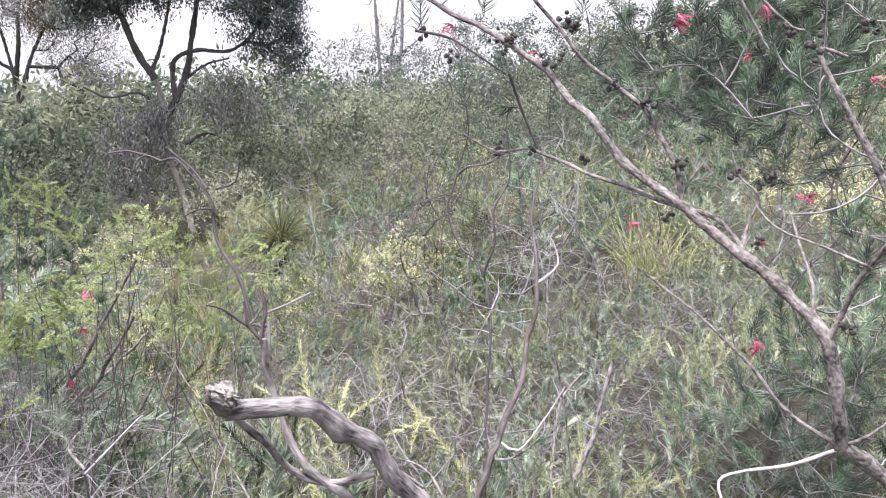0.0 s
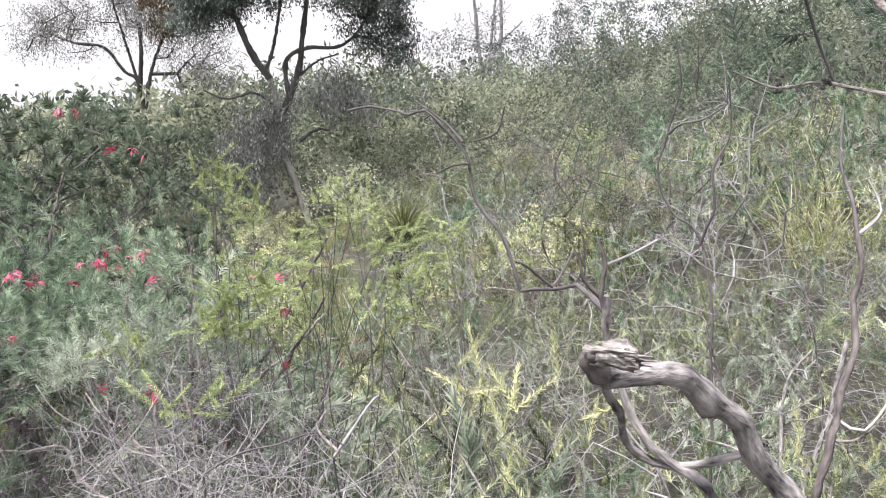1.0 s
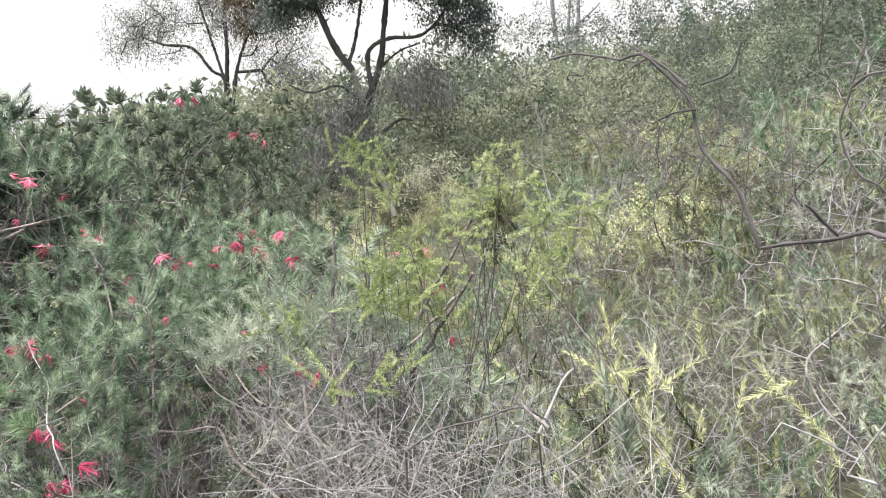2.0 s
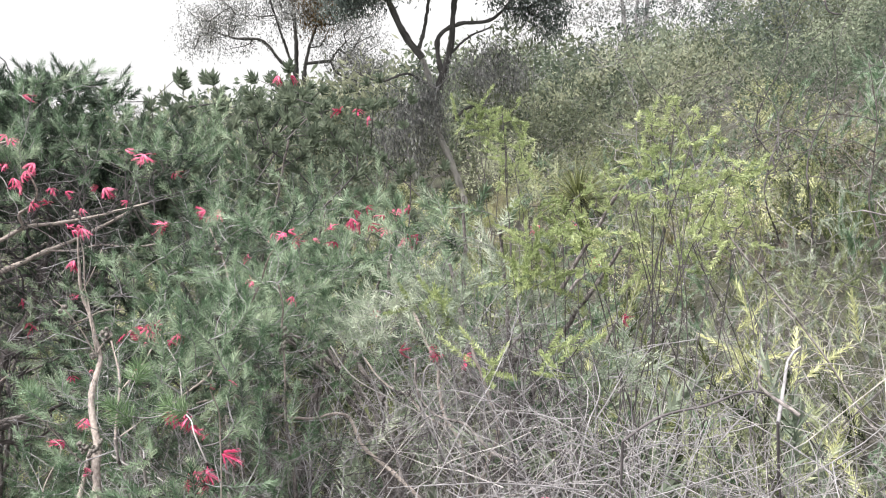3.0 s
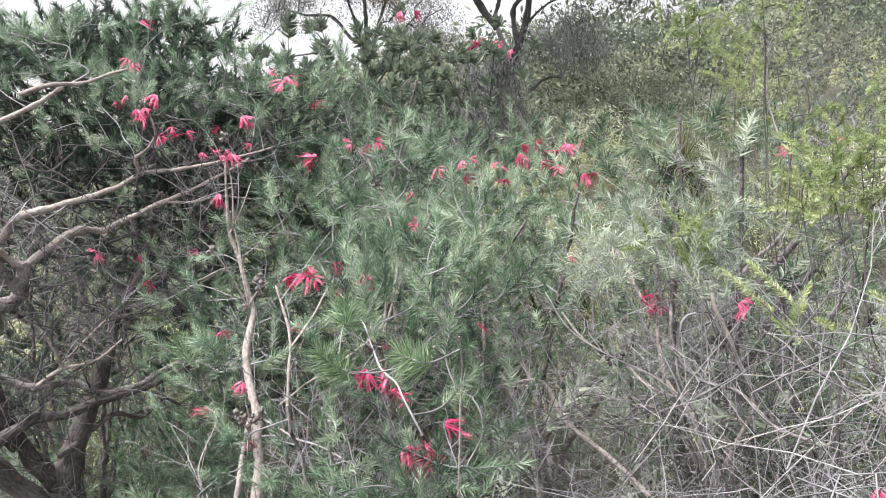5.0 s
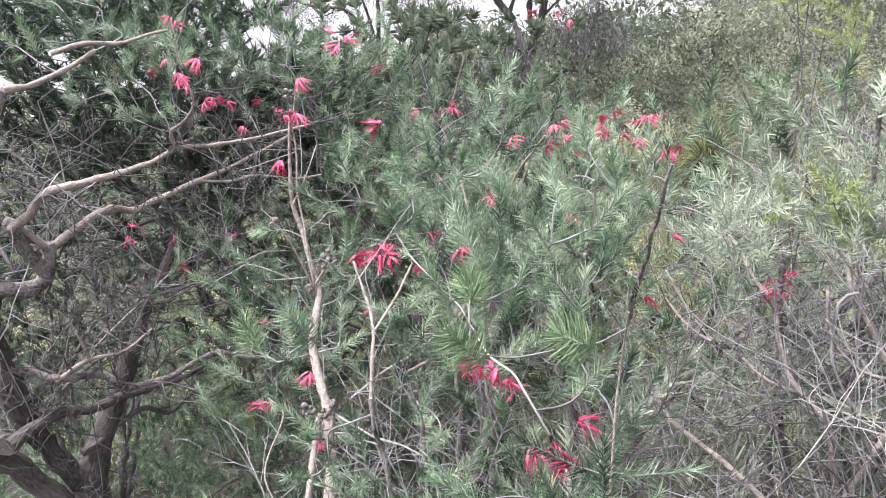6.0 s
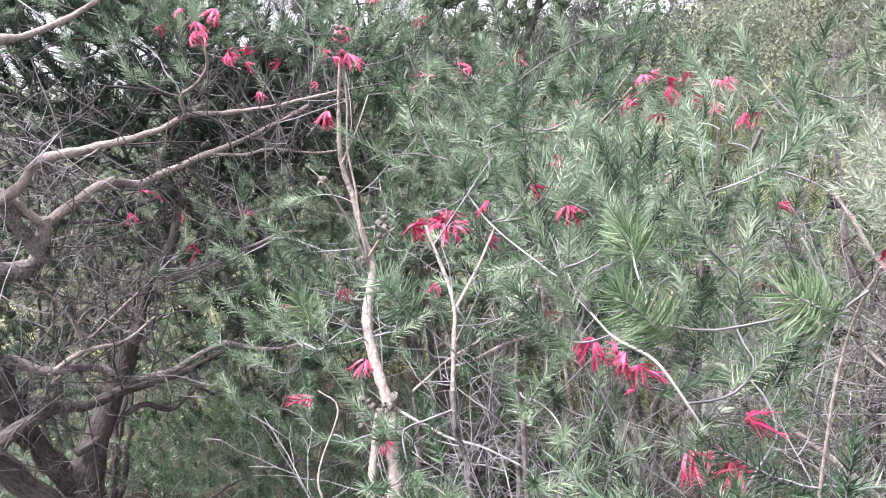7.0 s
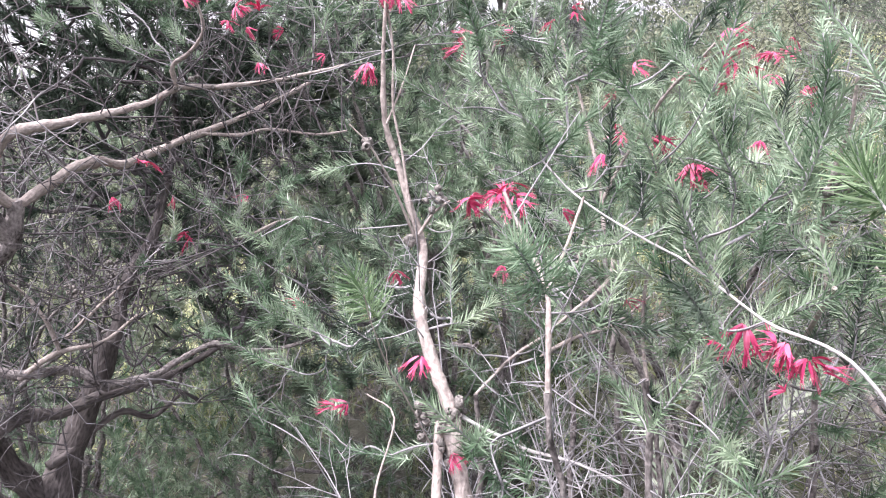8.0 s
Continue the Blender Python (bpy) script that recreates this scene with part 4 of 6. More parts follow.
def build_dark_tree():
    """The spreading tree whose sunlit limbs reach over the flowers."""
    rng = np.random.default_rng(26)
    x, y = -3.34, 2.05
    base = np.array([x, y, surface(x, y)])
    ob = thing("spreading_tree", *base, "low spreading tree with dark trunk, pale bare limbs and crimson flowers", "tree", "trees")
    lines = []
    # low limbs darker, outer limbs paler: shade and sun put into bark colour
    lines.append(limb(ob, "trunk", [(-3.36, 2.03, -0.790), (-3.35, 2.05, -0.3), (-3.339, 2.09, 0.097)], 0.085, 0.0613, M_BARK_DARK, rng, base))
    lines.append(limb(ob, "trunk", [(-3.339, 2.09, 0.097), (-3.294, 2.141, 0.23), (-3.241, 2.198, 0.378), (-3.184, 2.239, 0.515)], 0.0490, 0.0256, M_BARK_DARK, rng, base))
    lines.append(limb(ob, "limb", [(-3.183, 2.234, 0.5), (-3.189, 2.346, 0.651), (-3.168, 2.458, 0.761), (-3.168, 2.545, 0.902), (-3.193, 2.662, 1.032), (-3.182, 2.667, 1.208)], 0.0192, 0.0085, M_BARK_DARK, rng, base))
    lines.append(limb(ob, "limb", [(-3.111, 1.787, 0.836), (-3.028, 1.845, 0.833), (-2.97, 1.849, 0.905), (-2.962, 1.847, 0.94)], 0.0212, 0.0152, M_BARK, rng, base))
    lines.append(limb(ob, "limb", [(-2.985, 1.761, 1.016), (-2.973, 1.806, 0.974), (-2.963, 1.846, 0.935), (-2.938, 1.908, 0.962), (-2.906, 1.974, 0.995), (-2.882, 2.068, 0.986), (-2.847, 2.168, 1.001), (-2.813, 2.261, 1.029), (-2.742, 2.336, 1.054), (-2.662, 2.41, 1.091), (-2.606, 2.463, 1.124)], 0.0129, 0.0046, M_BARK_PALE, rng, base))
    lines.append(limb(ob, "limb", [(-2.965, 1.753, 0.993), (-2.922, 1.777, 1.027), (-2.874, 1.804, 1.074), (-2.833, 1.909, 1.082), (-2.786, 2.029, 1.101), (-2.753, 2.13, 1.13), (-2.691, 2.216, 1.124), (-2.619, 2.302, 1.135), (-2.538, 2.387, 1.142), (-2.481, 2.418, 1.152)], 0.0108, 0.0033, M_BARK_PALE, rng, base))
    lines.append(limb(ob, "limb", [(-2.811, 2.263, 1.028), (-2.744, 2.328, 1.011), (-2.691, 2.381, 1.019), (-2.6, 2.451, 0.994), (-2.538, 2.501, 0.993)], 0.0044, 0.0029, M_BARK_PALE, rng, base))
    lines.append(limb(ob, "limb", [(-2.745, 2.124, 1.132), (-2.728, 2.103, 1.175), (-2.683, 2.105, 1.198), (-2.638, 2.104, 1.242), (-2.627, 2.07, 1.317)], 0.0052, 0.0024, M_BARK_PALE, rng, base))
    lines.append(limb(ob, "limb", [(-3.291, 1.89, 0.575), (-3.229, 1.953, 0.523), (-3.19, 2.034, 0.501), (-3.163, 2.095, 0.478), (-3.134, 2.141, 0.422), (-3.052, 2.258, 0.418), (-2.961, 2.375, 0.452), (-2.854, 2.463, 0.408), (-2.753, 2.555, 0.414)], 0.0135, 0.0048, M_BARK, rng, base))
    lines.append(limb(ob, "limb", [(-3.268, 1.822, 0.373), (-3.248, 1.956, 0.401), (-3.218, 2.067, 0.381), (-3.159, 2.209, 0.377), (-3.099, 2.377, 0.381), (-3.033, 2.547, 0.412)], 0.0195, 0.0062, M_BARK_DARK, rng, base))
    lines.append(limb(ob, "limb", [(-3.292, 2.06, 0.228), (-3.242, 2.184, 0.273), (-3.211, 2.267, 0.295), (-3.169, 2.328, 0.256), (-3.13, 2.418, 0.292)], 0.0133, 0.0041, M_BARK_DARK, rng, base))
    lines.append(limb(ob, "limb", [(-3.212, 1.968, 0.506), (-3.157, 2.051, 0.546), (-3.088, 2.126, 0.547), (-3.036, 2.195, 0.595)], 0.0072, 0.0030, M_BARK_PALE, rng, base))
    lines.append(limb(ob, "limb", [(-3.157, 2.051, 0.546), (-3.165, 2.039, 0.614), (-3.184, 2.015, 0.695), (-3.199, 1.982, 0.741)], 0.0060, 0.0030, M_BARK_PALE, rng, base))
    lines.append(limb(ob, "limb", [(-3.149, 2.069, 0.574), (-3.07, 2.101, 0.64), (-2.984, 2.135, 0.704)], 0.0048, 0.0029, M_BARK_PALE, rng, base))
    lines.append(limb(ob, "limb", [(-2.706, 2.189, 0.779), (-2.662, 2.223, 0.784), (-2.615, 2.258, 0.804), (-2.563, 2.292, 0.802)], 0.0042, 0.0021, M_BARK_PALE, rng, base))
    lines.append(limb(ob, "limb", [(-2.842, 1.724, 1.315), (-2.813, 1.828, 1.338), (-2.765, 1.936, 1.394)], 0.0084, 0.0049, M_BARK_PALE, rng, base))
    lines.append(limb(ob, "limb", [(-2.622, 1.682, 1.366), (-2.581, 1.731, 1.379), (-2.569, 1.822, 1.38), (-2.531, 1.933, 1.407)], 0.0060, 0.0031, M_BARK_PALE, rng, base))
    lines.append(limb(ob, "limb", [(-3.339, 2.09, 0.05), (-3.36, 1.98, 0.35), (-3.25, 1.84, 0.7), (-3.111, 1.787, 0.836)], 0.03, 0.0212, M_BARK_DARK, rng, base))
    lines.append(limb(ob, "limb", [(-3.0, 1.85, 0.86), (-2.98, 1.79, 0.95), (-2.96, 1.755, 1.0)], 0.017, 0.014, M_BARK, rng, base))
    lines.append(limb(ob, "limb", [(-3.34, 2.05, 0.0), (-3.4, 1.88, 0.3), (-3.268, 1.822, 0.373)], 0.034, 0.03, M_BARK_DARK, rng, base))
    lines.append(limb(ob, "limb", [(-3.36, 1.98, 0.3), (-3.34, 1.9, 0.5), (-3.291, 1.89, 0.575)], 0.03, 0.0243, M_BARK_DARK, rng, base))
    lines.append(limb(ob, "limb", [(-3.25, 1.84, 0.7), (-3.0, 1.72, 1.1), (-2.842, 1.724, 1.315)], 0.022, 0.0113, M_BARK, rng, base))
    roots = np.vstack(lines)
    lit = np.vstack([inside(rng, 90, (-2.75, 2.25, 1.38), (0.42, 0.36, 0.2)), inside(rng, 46, (-2.6, 2.2, 0.75), (0.35, 0.25, 0.25)), inside(rng, 40, (-2.95, 2.05, 1.5), (0.45, 0.4, 0.18)), inside(rng, 14, (-3.1, 2.5, 1.65), (0.15, 0.12, 0.18))])
    over = (lit[:, 2] > 1.46) & (lit[:, 0] > -3.08)
    lit[over, 2] = 1.6 - 0.5 * (lit[over, 2] - 1.46)
    shoots(ob, base, rng, roots, lit, M_TWIG, [M_NEEDLE, M_PALE_NEEDLE, M_NEEDLE], 90, 0.026, 0.0016, (0.05, 0.12))
    # inner and rear sprigs: crown shade put into a darker needle colour
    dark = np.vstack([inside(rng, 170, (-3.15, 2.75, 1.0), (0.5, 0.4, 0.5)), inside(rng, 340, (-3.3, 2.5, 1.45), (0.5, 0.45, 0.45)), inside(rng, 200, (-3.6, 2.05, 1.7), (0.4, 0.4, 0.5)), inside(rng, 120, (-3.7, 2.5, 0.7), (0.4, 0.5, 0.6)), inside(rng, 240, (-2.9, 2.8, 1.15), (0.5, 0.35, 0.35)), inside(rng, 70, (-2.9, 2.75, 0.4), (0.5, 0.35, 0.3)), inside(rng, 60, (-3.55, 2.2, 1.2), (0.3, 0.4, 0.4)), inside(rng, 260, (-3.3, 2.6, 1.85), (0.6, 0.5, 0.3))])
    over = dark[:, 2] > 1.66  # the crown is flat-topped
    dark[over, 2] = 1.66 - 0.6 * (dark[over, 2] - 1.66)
    # half the upper sprigs lighter: light from above put into their colour
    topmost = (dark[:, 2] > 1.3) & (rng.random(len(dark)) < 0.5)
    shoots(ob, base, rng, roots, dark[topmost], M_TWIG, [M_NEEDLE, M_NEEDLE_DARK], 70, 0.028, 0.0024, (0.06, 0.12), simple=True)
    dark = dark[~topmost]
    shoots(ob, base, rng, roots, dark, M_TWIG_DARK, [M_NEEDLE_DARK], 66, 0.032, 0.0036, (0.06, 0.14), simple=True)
    low_roots = roots[roots[:, 2] < 1.15]
    pick = low_roots[rng.integers(len(low_roots), size=34)]
    bare = brittle(Buf(), rng, pick, rng.normal(size=pick.shape) * (1, 1, 0.7) + (0, 0, 0.25), 0.24, 0.0021, 3, 2, 4)
    grow(roots, np.vstack([inside(rng, 30, (-3.0, 2.3, 0.75), (0.45, 0.4, 0.45)), inside(rng, 20, (-3.1, 2.3, 1.1), (0.4, 0.4, 0.3)), inside(rng, 20, (-2.85, 2.2, 0.35), (0.35, 0.3, 0.2))]), rng, 0.04, 0.3, 0.06, 0.001, 0.36, 0.005, 4, bare)
    part("bare_twig_spray", shifted(base, bare).mesh("bare_twig_spray", M_TWIG), ob, "grey bare inner twigs")
    # inner twigs again in a darker bark: the crown's shade is in their colour
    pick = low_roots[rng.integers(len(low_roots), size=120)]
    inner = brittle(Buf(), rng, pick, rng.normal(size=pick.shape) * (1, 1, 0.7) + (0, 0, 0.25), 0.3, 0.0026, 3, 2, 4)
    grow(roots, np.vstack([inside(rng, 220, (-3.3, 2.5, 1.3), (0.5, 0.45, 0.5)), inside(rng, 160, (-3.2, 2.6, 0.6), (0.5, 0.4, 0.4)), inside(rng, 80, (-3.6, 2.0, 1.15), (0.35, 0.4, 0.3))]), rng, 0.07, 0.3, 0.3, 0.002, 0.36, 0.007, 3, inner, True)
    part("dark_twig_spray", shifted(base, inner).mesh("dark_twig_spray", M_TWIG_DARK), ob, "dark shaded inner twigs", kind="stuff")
    bloom(ob, base, [(-2.628, 2.07, 1.311), (-2.639, 2.063, 1.3), (-2.583, 2.112, 1.247), (-2.556, 2.133, 1.232), (-2.752, 2.096, 1.336), (-2.543, 2.261, 1.233), (-2.597, 2.231, 1.168), (-2.472, 2.308, 1.173), (-2.772, 2.091, 0.897), (-2.936, 2.078, 0.908), (-2.733, 2.07, 0.806), (-2.742, 2.065, 0.821), (-2.416, 1.938, 0.695), (-2.68, 2.224, 0.87)], rng, 0.95)
    bloom(ob, base, [(-2.456, 1.865, 1.422), (-2.449, 1.874, 1.407), (-2.542, 1.926, 1.341), (-2.493, 1.976, 1.332), (-2.462, 1.867, 1.3), (-2.455, 1.874, 1.284), (-2.363, 1.824, 1.229), (-2.339, 1.847, 1.224), (-2.411, 1.6, 1.002), (-2.622, 2.11, 1.542)], rng, 0.95)
    nuts(ob, base, [(-2.742, 2.126, 1.132), (-2.715, 2.147, 1.15), (-2.706, 2.193, 1.128), (-2.688, 2.231, 1.111), (-2.78, 2.225, 1.052), (-3.071, 2.043, 0.701), (-3.058, 2.052, 0.681), (-3.075, 2.041, 0.709), (-3.012, 2.116, 0.742), (-3.183, 1.986, 0.682), (-3.162, 2.008, 0.671), (-3.102, 2.108, 0.538), (-2.974, 1.965, 0.896), (-2.765, 2.335, 1.019), (-2.71, 2.398, 1.024)], rng, 5, 0.012, 0.95)


def build_flowering_shrub():
    """The needle-leaved shrub with crimson claw flowers that the camera ends on."""
    rng = np.random.default_rng(27)
    x, y = -1.8, 1.5
    base = np.array([x, y, surface(x, y)])
    ob = thing("flowering_shrub", *base, "needle-leaved shrub with pale stems, clustered capsules and crimson flowers", "shrub", "flowering shrubs")
    lines = []
    feet = [(-1.902, 1.378, 0.579), (-1.921, 1.344, 0.584), (-1.70, 1.33, 0.80), (-1.507, 1.282, 0.774), (-1.796, 1.801, 0.839), (-1.865, 1.866, 0.74), (-1.528, 1.608, 0.781), (-1.724, 1.639, 0.626), (-1.42, 1.15, 0.72), (-1.943, 1.311, 0.613), (-1.913, 1.505, 0.707), (-1.795, 1.373, 0.767)]
    for i, p in enumerate(feet):
        q = np.array(p) * (0.55, 0.55, 0) + np.array([x, y, 0]) * 0.45
        q[2] = surface(q[0], q[1]) - 0.04
        m = (q + p) / 2 + np.array([rng.normal() * 0.03, rng.normal() * 0.03, 0])
        lines.append(limb(ob, "stem", [tuple(q), tuple(m), p], 0.010, 0.003 if i > 1 else 0.0098, M_BARK, rng, base, 0.1, 7))
    lines.append(limb(ob, "stem", [(-1.902, 1.378, 0.579), (-1.917, 1.424, 0.668), (-1.927, 1.454, 0.713), (-1.954, 1.483, 0.76), (-1.974, 1.514, 0.809), (-1.988, 1.561, 0.882), (-2.012, 1.585, 0.964), (-2.022, 1.587, 1.033), (-2.022, 1.598, 1.108), (-2.008, 1.6, 1.18)], 0.0104, 0.0017, M_BARK_PALE, rng, base))
    lines.append(limb(ob, "stem", [(-1.921, 1.344, 0.584), (-1.928, 1.401, 0.658), (-1.936, 1.439, 0.704)], 0.0056, 0.0045, M_BARK_PALE, rng, base))
    lines.append(limb(ob, "stem", [(-1.988, 1.56, 0.878), (-2.001, 1.58, 0.964), (-2.01, 1.593, 1.047), (-2.01, 1.603, 1.129), (-2.01, 1.6, 1.173)], 0.0019, 0.0014, M_BARK_PALE, rng, base))
    lines.append(limb(ob, "stem", [(-1.988, 1.56, 0.878), (-2.003, 1.548, 0.942), (-2.02, 1.529, 1.002), (-2.04, 1.519, 1.032)], 0.0019, 0.0009, M_BARK_PALE, rng, base))
    lines.append(limb(ob, "stem", [(-1.986, 1.563, 0.889), (-1.968, 1.571, 0.914), (-1.946, 1.578, 0.927)], 0.0021, 0.0013, M_BARK_PALE, rng, base))
    lines.append(limb(ob, "stem", [(-2.022, 1.586, 1.026), (-2.009, 1.622, 1.075), (-1.999, 1.653, 1.12)], 0.0014, 0.0008, M_BARK_PALE, rng, base))
    lines.append(limb(ob, "stem", [(-1.829, 1.584, 0.966), (-1.771, 1.541, 0.921), (-1.703, 1.486, 0.883), (-1.646, 1.417, 0.863), (-1.603, 1.362, 0.84), (-1.561, 1.329, 0.831), (-1.539, 1.303, 0.819), (-1.507, 1.282, 0.774)], 0.0011, 0.0014, M_TWIG_PALE, rng, base))
    lines.append(limb(ob, "stem", [(-1.926, 1.452, 0.71), (-1.887, 1.448, 0.688), (-1.841, 1.436, 0.674), (-1.792, 1.432, 0.668), (-1.739, 1.421, 0.652)], 0.0023, 0.0014, M_TWIG_PALE, rng, base))
    lines.append(limb(ob, "stem", [(-1.938, 1.412, 0.688), (-1.95, 1.357, 0.797), (-1.944, 1.318, 0.847), (-1.932, 1.29, 0.888)], 0.0009, 0.0005, M_BARK_PALE, rng, base))
    lines.append(limb(ob, "stem", [(-1.95, 1.357, 0.797), (-1.956, 1.363, 0.824)], 0.0005, 0.0004, M_BARK_PALE, rng, base))
    lines.append(limb(ob, "stem", [(-1.943, 1.311, 0.613), (-1.972, 1.328, 0.665), (-1.966, 1.389, 0.725), (-2.006, 1.412, 0.742)], 0.0015, 0.0008, M_BARK_PALE, rng, base))
    lines.append(limb(ob, "stem", [(-1.855, 1.883, 1.123), (-1.842, 1.887, 1.066), (-1.825, 1.889, 0.999), (-1.807, 1.864, 0.914), (-1.796, 1.801, 0.839)], 0.0021, 0.0029, M_BARK_PALE, rng, base))
    lines.append(limb(ob, "stem", [(-1.637, 1.849, 1.084), (-1.702, 1.892, 1.03), (-1.766, 1.927, 0.944), (-1.811, 1.908, 0.869), (-1.865, 1.866, 0.74)], 0.0018, 0.0034, M_BARK_PALE, rng, base))
    lines.append(limb(ob, "stem", [(-1.5, 1.601, 1.027), (-1.507, 1.614, 0.976), (-1.523, 1.624, 0.923), (-1.532, 1.63, 0.867), (-1.528, 1.608, 0.781)], 0.0018, 0.0026, M_BARK_PALE, rng, base))
    lines.append(limb(ob, "stem", [(-1.913, 1.505, 0.707), (-1.883, 1.583, 0.729), (-1.854, 1.626, 0.742), (-1.784, 1.687, 0.79), (-1.771, 1.726, 0.854)], 0.0016, 0.0033, M_BARK_PALE, rng, base))
    lines.append(limb(ob, "stem", [(-1.869, 1.635, 0.705), (-1.828, 1.671, 0.719), (-1.784, 1.703, 0.726), (-1.731, 1.741, 0.757)], 0.0029, 0.0013, M_BARK_PALE, rng, base))
    lines.append(limb(ob, "stem", [(-1.724, 1.639, 0.626), (-1.739, 1.677, 0.727), (-1.722, 1.708, 0.824), (-1.696, 1.776, 0.883)], 0.0029, 0.0017, M_BARK_PALE, rng, base))
    lines.append(limb(ob, "stem", [(-1.67, 1.47, 0.881), (-1.649, 1.436, 0.859)], 0.0009, 0.0009, M_BARK_PALE, rng, base))
    lines.append(limb(ob, "stem", [(-1.795, 1.373, 0.767), (-1.794, 1.407, 0.846), (-1.823, 1.443, 0.899), (-1.846, 1.466, 0.948)], 0.0030, 0.0019, M_BARK_PALE, rng, base))
    lines.append(limb(ob, "stem", [(-1.795, 1.411, 0.856), (-1.786, 1.47, 0.89), (-1.773, 1.518, 0.931)], 0.0022, 0.0014, M_BARK_PALE, rng, base))
    lines.append(limb(ob, "stem", [(-1.424, 1.196, 0.735), (-1.401, 1.2, 0.888), (-1.381, 1.166, 0.958)], 0.0013, 0.0009, M_BARK_PALE, rng, base))
    roots = np.vstack(lines)
    roots = roots[roots[:, 2] > 0.35]
    near = np.vstack([
        inside(rng, 120, (-1.75, 1.65, 0.95), (0.28, 0.25, 0.3)), inside(rng, 80, (-1.6, 1.45, 0.82), (0.2, 0.2, 0.26)), inside(rng, 100, (-1.8, 2.05, 0.95), (0.32, 0.3, 0.28)),
        inside(rng, 60, (-1.75, 1.25, 0.62), (0.25, 0.2, 0.2)), inside(rng, 60, (-2.1, 1.65, 0.75), (0.2, 0.2, 0.25)), inside(rng, 30, (-1.48, 1.18, 0.7), (0.15, 0.15, 0.18)), inside(rng, 8, (-1.48, 1.38, 1.02), (0.1, 0.1, 0.1)),
    ])
    for spot in ((-1.896, 1.665, 0.924), (-1.946, 1.658, 0.914), (-1.99, 1.56, 0.88), (-1.59, 1.35, 0.83)):  # shoots stand clear of the large flowers
        lane = np.array(spot) + np.linspace(0, 0.3, 7)[:, None] * np.array([0.35, -0.9, 0.15])
        near = near[np.linalg.norm(near[:, None] - lane[None], axis=2).min(axis=1) > 0.075]
    shoots(ob, base, rng, roots, near, M_TWIG, [M_PALE_NEEDLE, M_NEEDLE, M_NEEDLE_DARK, M_NEEDLE], 110, 0.023, 0.0013, (0.06, 0.12), spread=56, simple=True)
    tufts = np.array([(-1.951, 1.333, 0.87), (-1.42, 1.13, 0.94), (-1.75, 1.18, 0.93), (-1.53, 1.13, 0.93), (-1.55, 1.2, 0.97), (-1.83, 1.58, 0.99), (-1.66, 1.46, 0.96)])
    shoots(ob, base, rng, roots, tufts, M_TWIG, [M_TIP, M_NEEDLE], 170, 0.031, 0.0013, (0.03, 0.055), spread=72)
    pick = roots[rng.integers(len(roots), size=46)]
    dry = brittle(Buf(), rng, pick, rng.normal(size=pick.shape) * (1, 1, 0.6) + (0, 0, 0.5), 0.13, 0.0011, 3, 2, 3)
    low = inside(rng, 60, (-1.65, 1.5, 0.45), (0.4, 0.3, 0.25))
    brittle(dry, rng, low, rng.normal(size=low.shape) * (0.5, 0.5, 0.4) + (0, 0, 0.9), 0.24, 0.0014, 3, 2, 4, 0.5)
    grow(roots, np.vstack([inside(rng, 30, (-1.7, 1.6, 0.55), (0.4, 0.3, 0.3)), low]), rng, 0.06, 0.3, 0.05, 0.0008, 0.3, 0.003, 4, dry)
    part("bare_twig_spray", shifted(base, dry).mesh("bare_twig_spray", M_TWIG), ob, "grey bare inner twigs")
    bloom(ob, base, [(-2.003, 1.591, 1.182), (-2.013, 1.587, 1.176), (-1.993, 1.596, 1.178), (-2.027, 1.59, 1.185), (-2.045, 1.609, 1.099), (-1.897, 1.661, 0.921), (-1.908, 1.658, 0.926), (-1.935, 1.625, 0.918), (-1.813, 1.6, 0.905), (-1.833, 1.898, 1.152), (-1.836, 1.896, 1.161), (-1.995, 1.871, 1.126), (-1.605, 1.851, 1.101), (-1.617, 1.851, 1.099), (-1.541, 1.853, 1.078), (-1.779, 1.926, 0.964), (-1.787, 1.926, 0.979), (-1.784, 1.93, 1.029), (-1.585, 1.795, 0.951), (-1.629, 1.366, 0.829), (-1.637, 1.362, 0.821), (-1.571, 1.335, 0.819), (-1.564, 1.332, 0.811), (-2.095, 1.518, 0.681), (-2.108, 1.509, 0.68), (-1.964, 1.474, 0.761), (-1.748, 1.639, 0.779)], rng, 0.68)
    bloom(ob, base, [(-1.47, 1.287, 0.791), (-1.474, 1.286, 0.786), (-1.52, 1.257, 0.766), (-1.515, 1.256, 0.765), (-1.489, 1.254, 0.765), (-1.485, 1.252, 0.762), (-1.504, 1.265, 0.761), (-1.478, 1.249, 0.757)], rng, 0.85)
    bloom(ob, base, [(-1.884, 1.632, 0.93), (-1.9, 1.64, 0.92), (-1.878, 1.64, 0.915), (-1.935, 1.635, 0.918)], rng, 1.05)
    bloom(ob, base, [(-1.372, 1.204, 0.96), (-1.884, 1.564, 0.848), (-1.979, 1.469, 0.863), (-1.587, 1.39, 0.769), (-1.902, 1.381, 0.691)], rng, 0.55)
    bloom(ob, base, [(-2.102, 1.916, 1.342), (-2.067, 1.943, 1.322), (-2.159, 1.873, 1.247), (-1.873, 1.948, 1.149), (-2.04, 1.957, 1.127), (-1.73, 1.385, 0.985), (-1.691, 1.418, 0.995), (-1.658, 1.457, 0.962), (-1.622, 1.35, 0.842), (-1.597, 1.35, 0.826), (-1.587, 1.352, 0.823), (-1.573, 1.35, 0.813)], rng, 0.82)
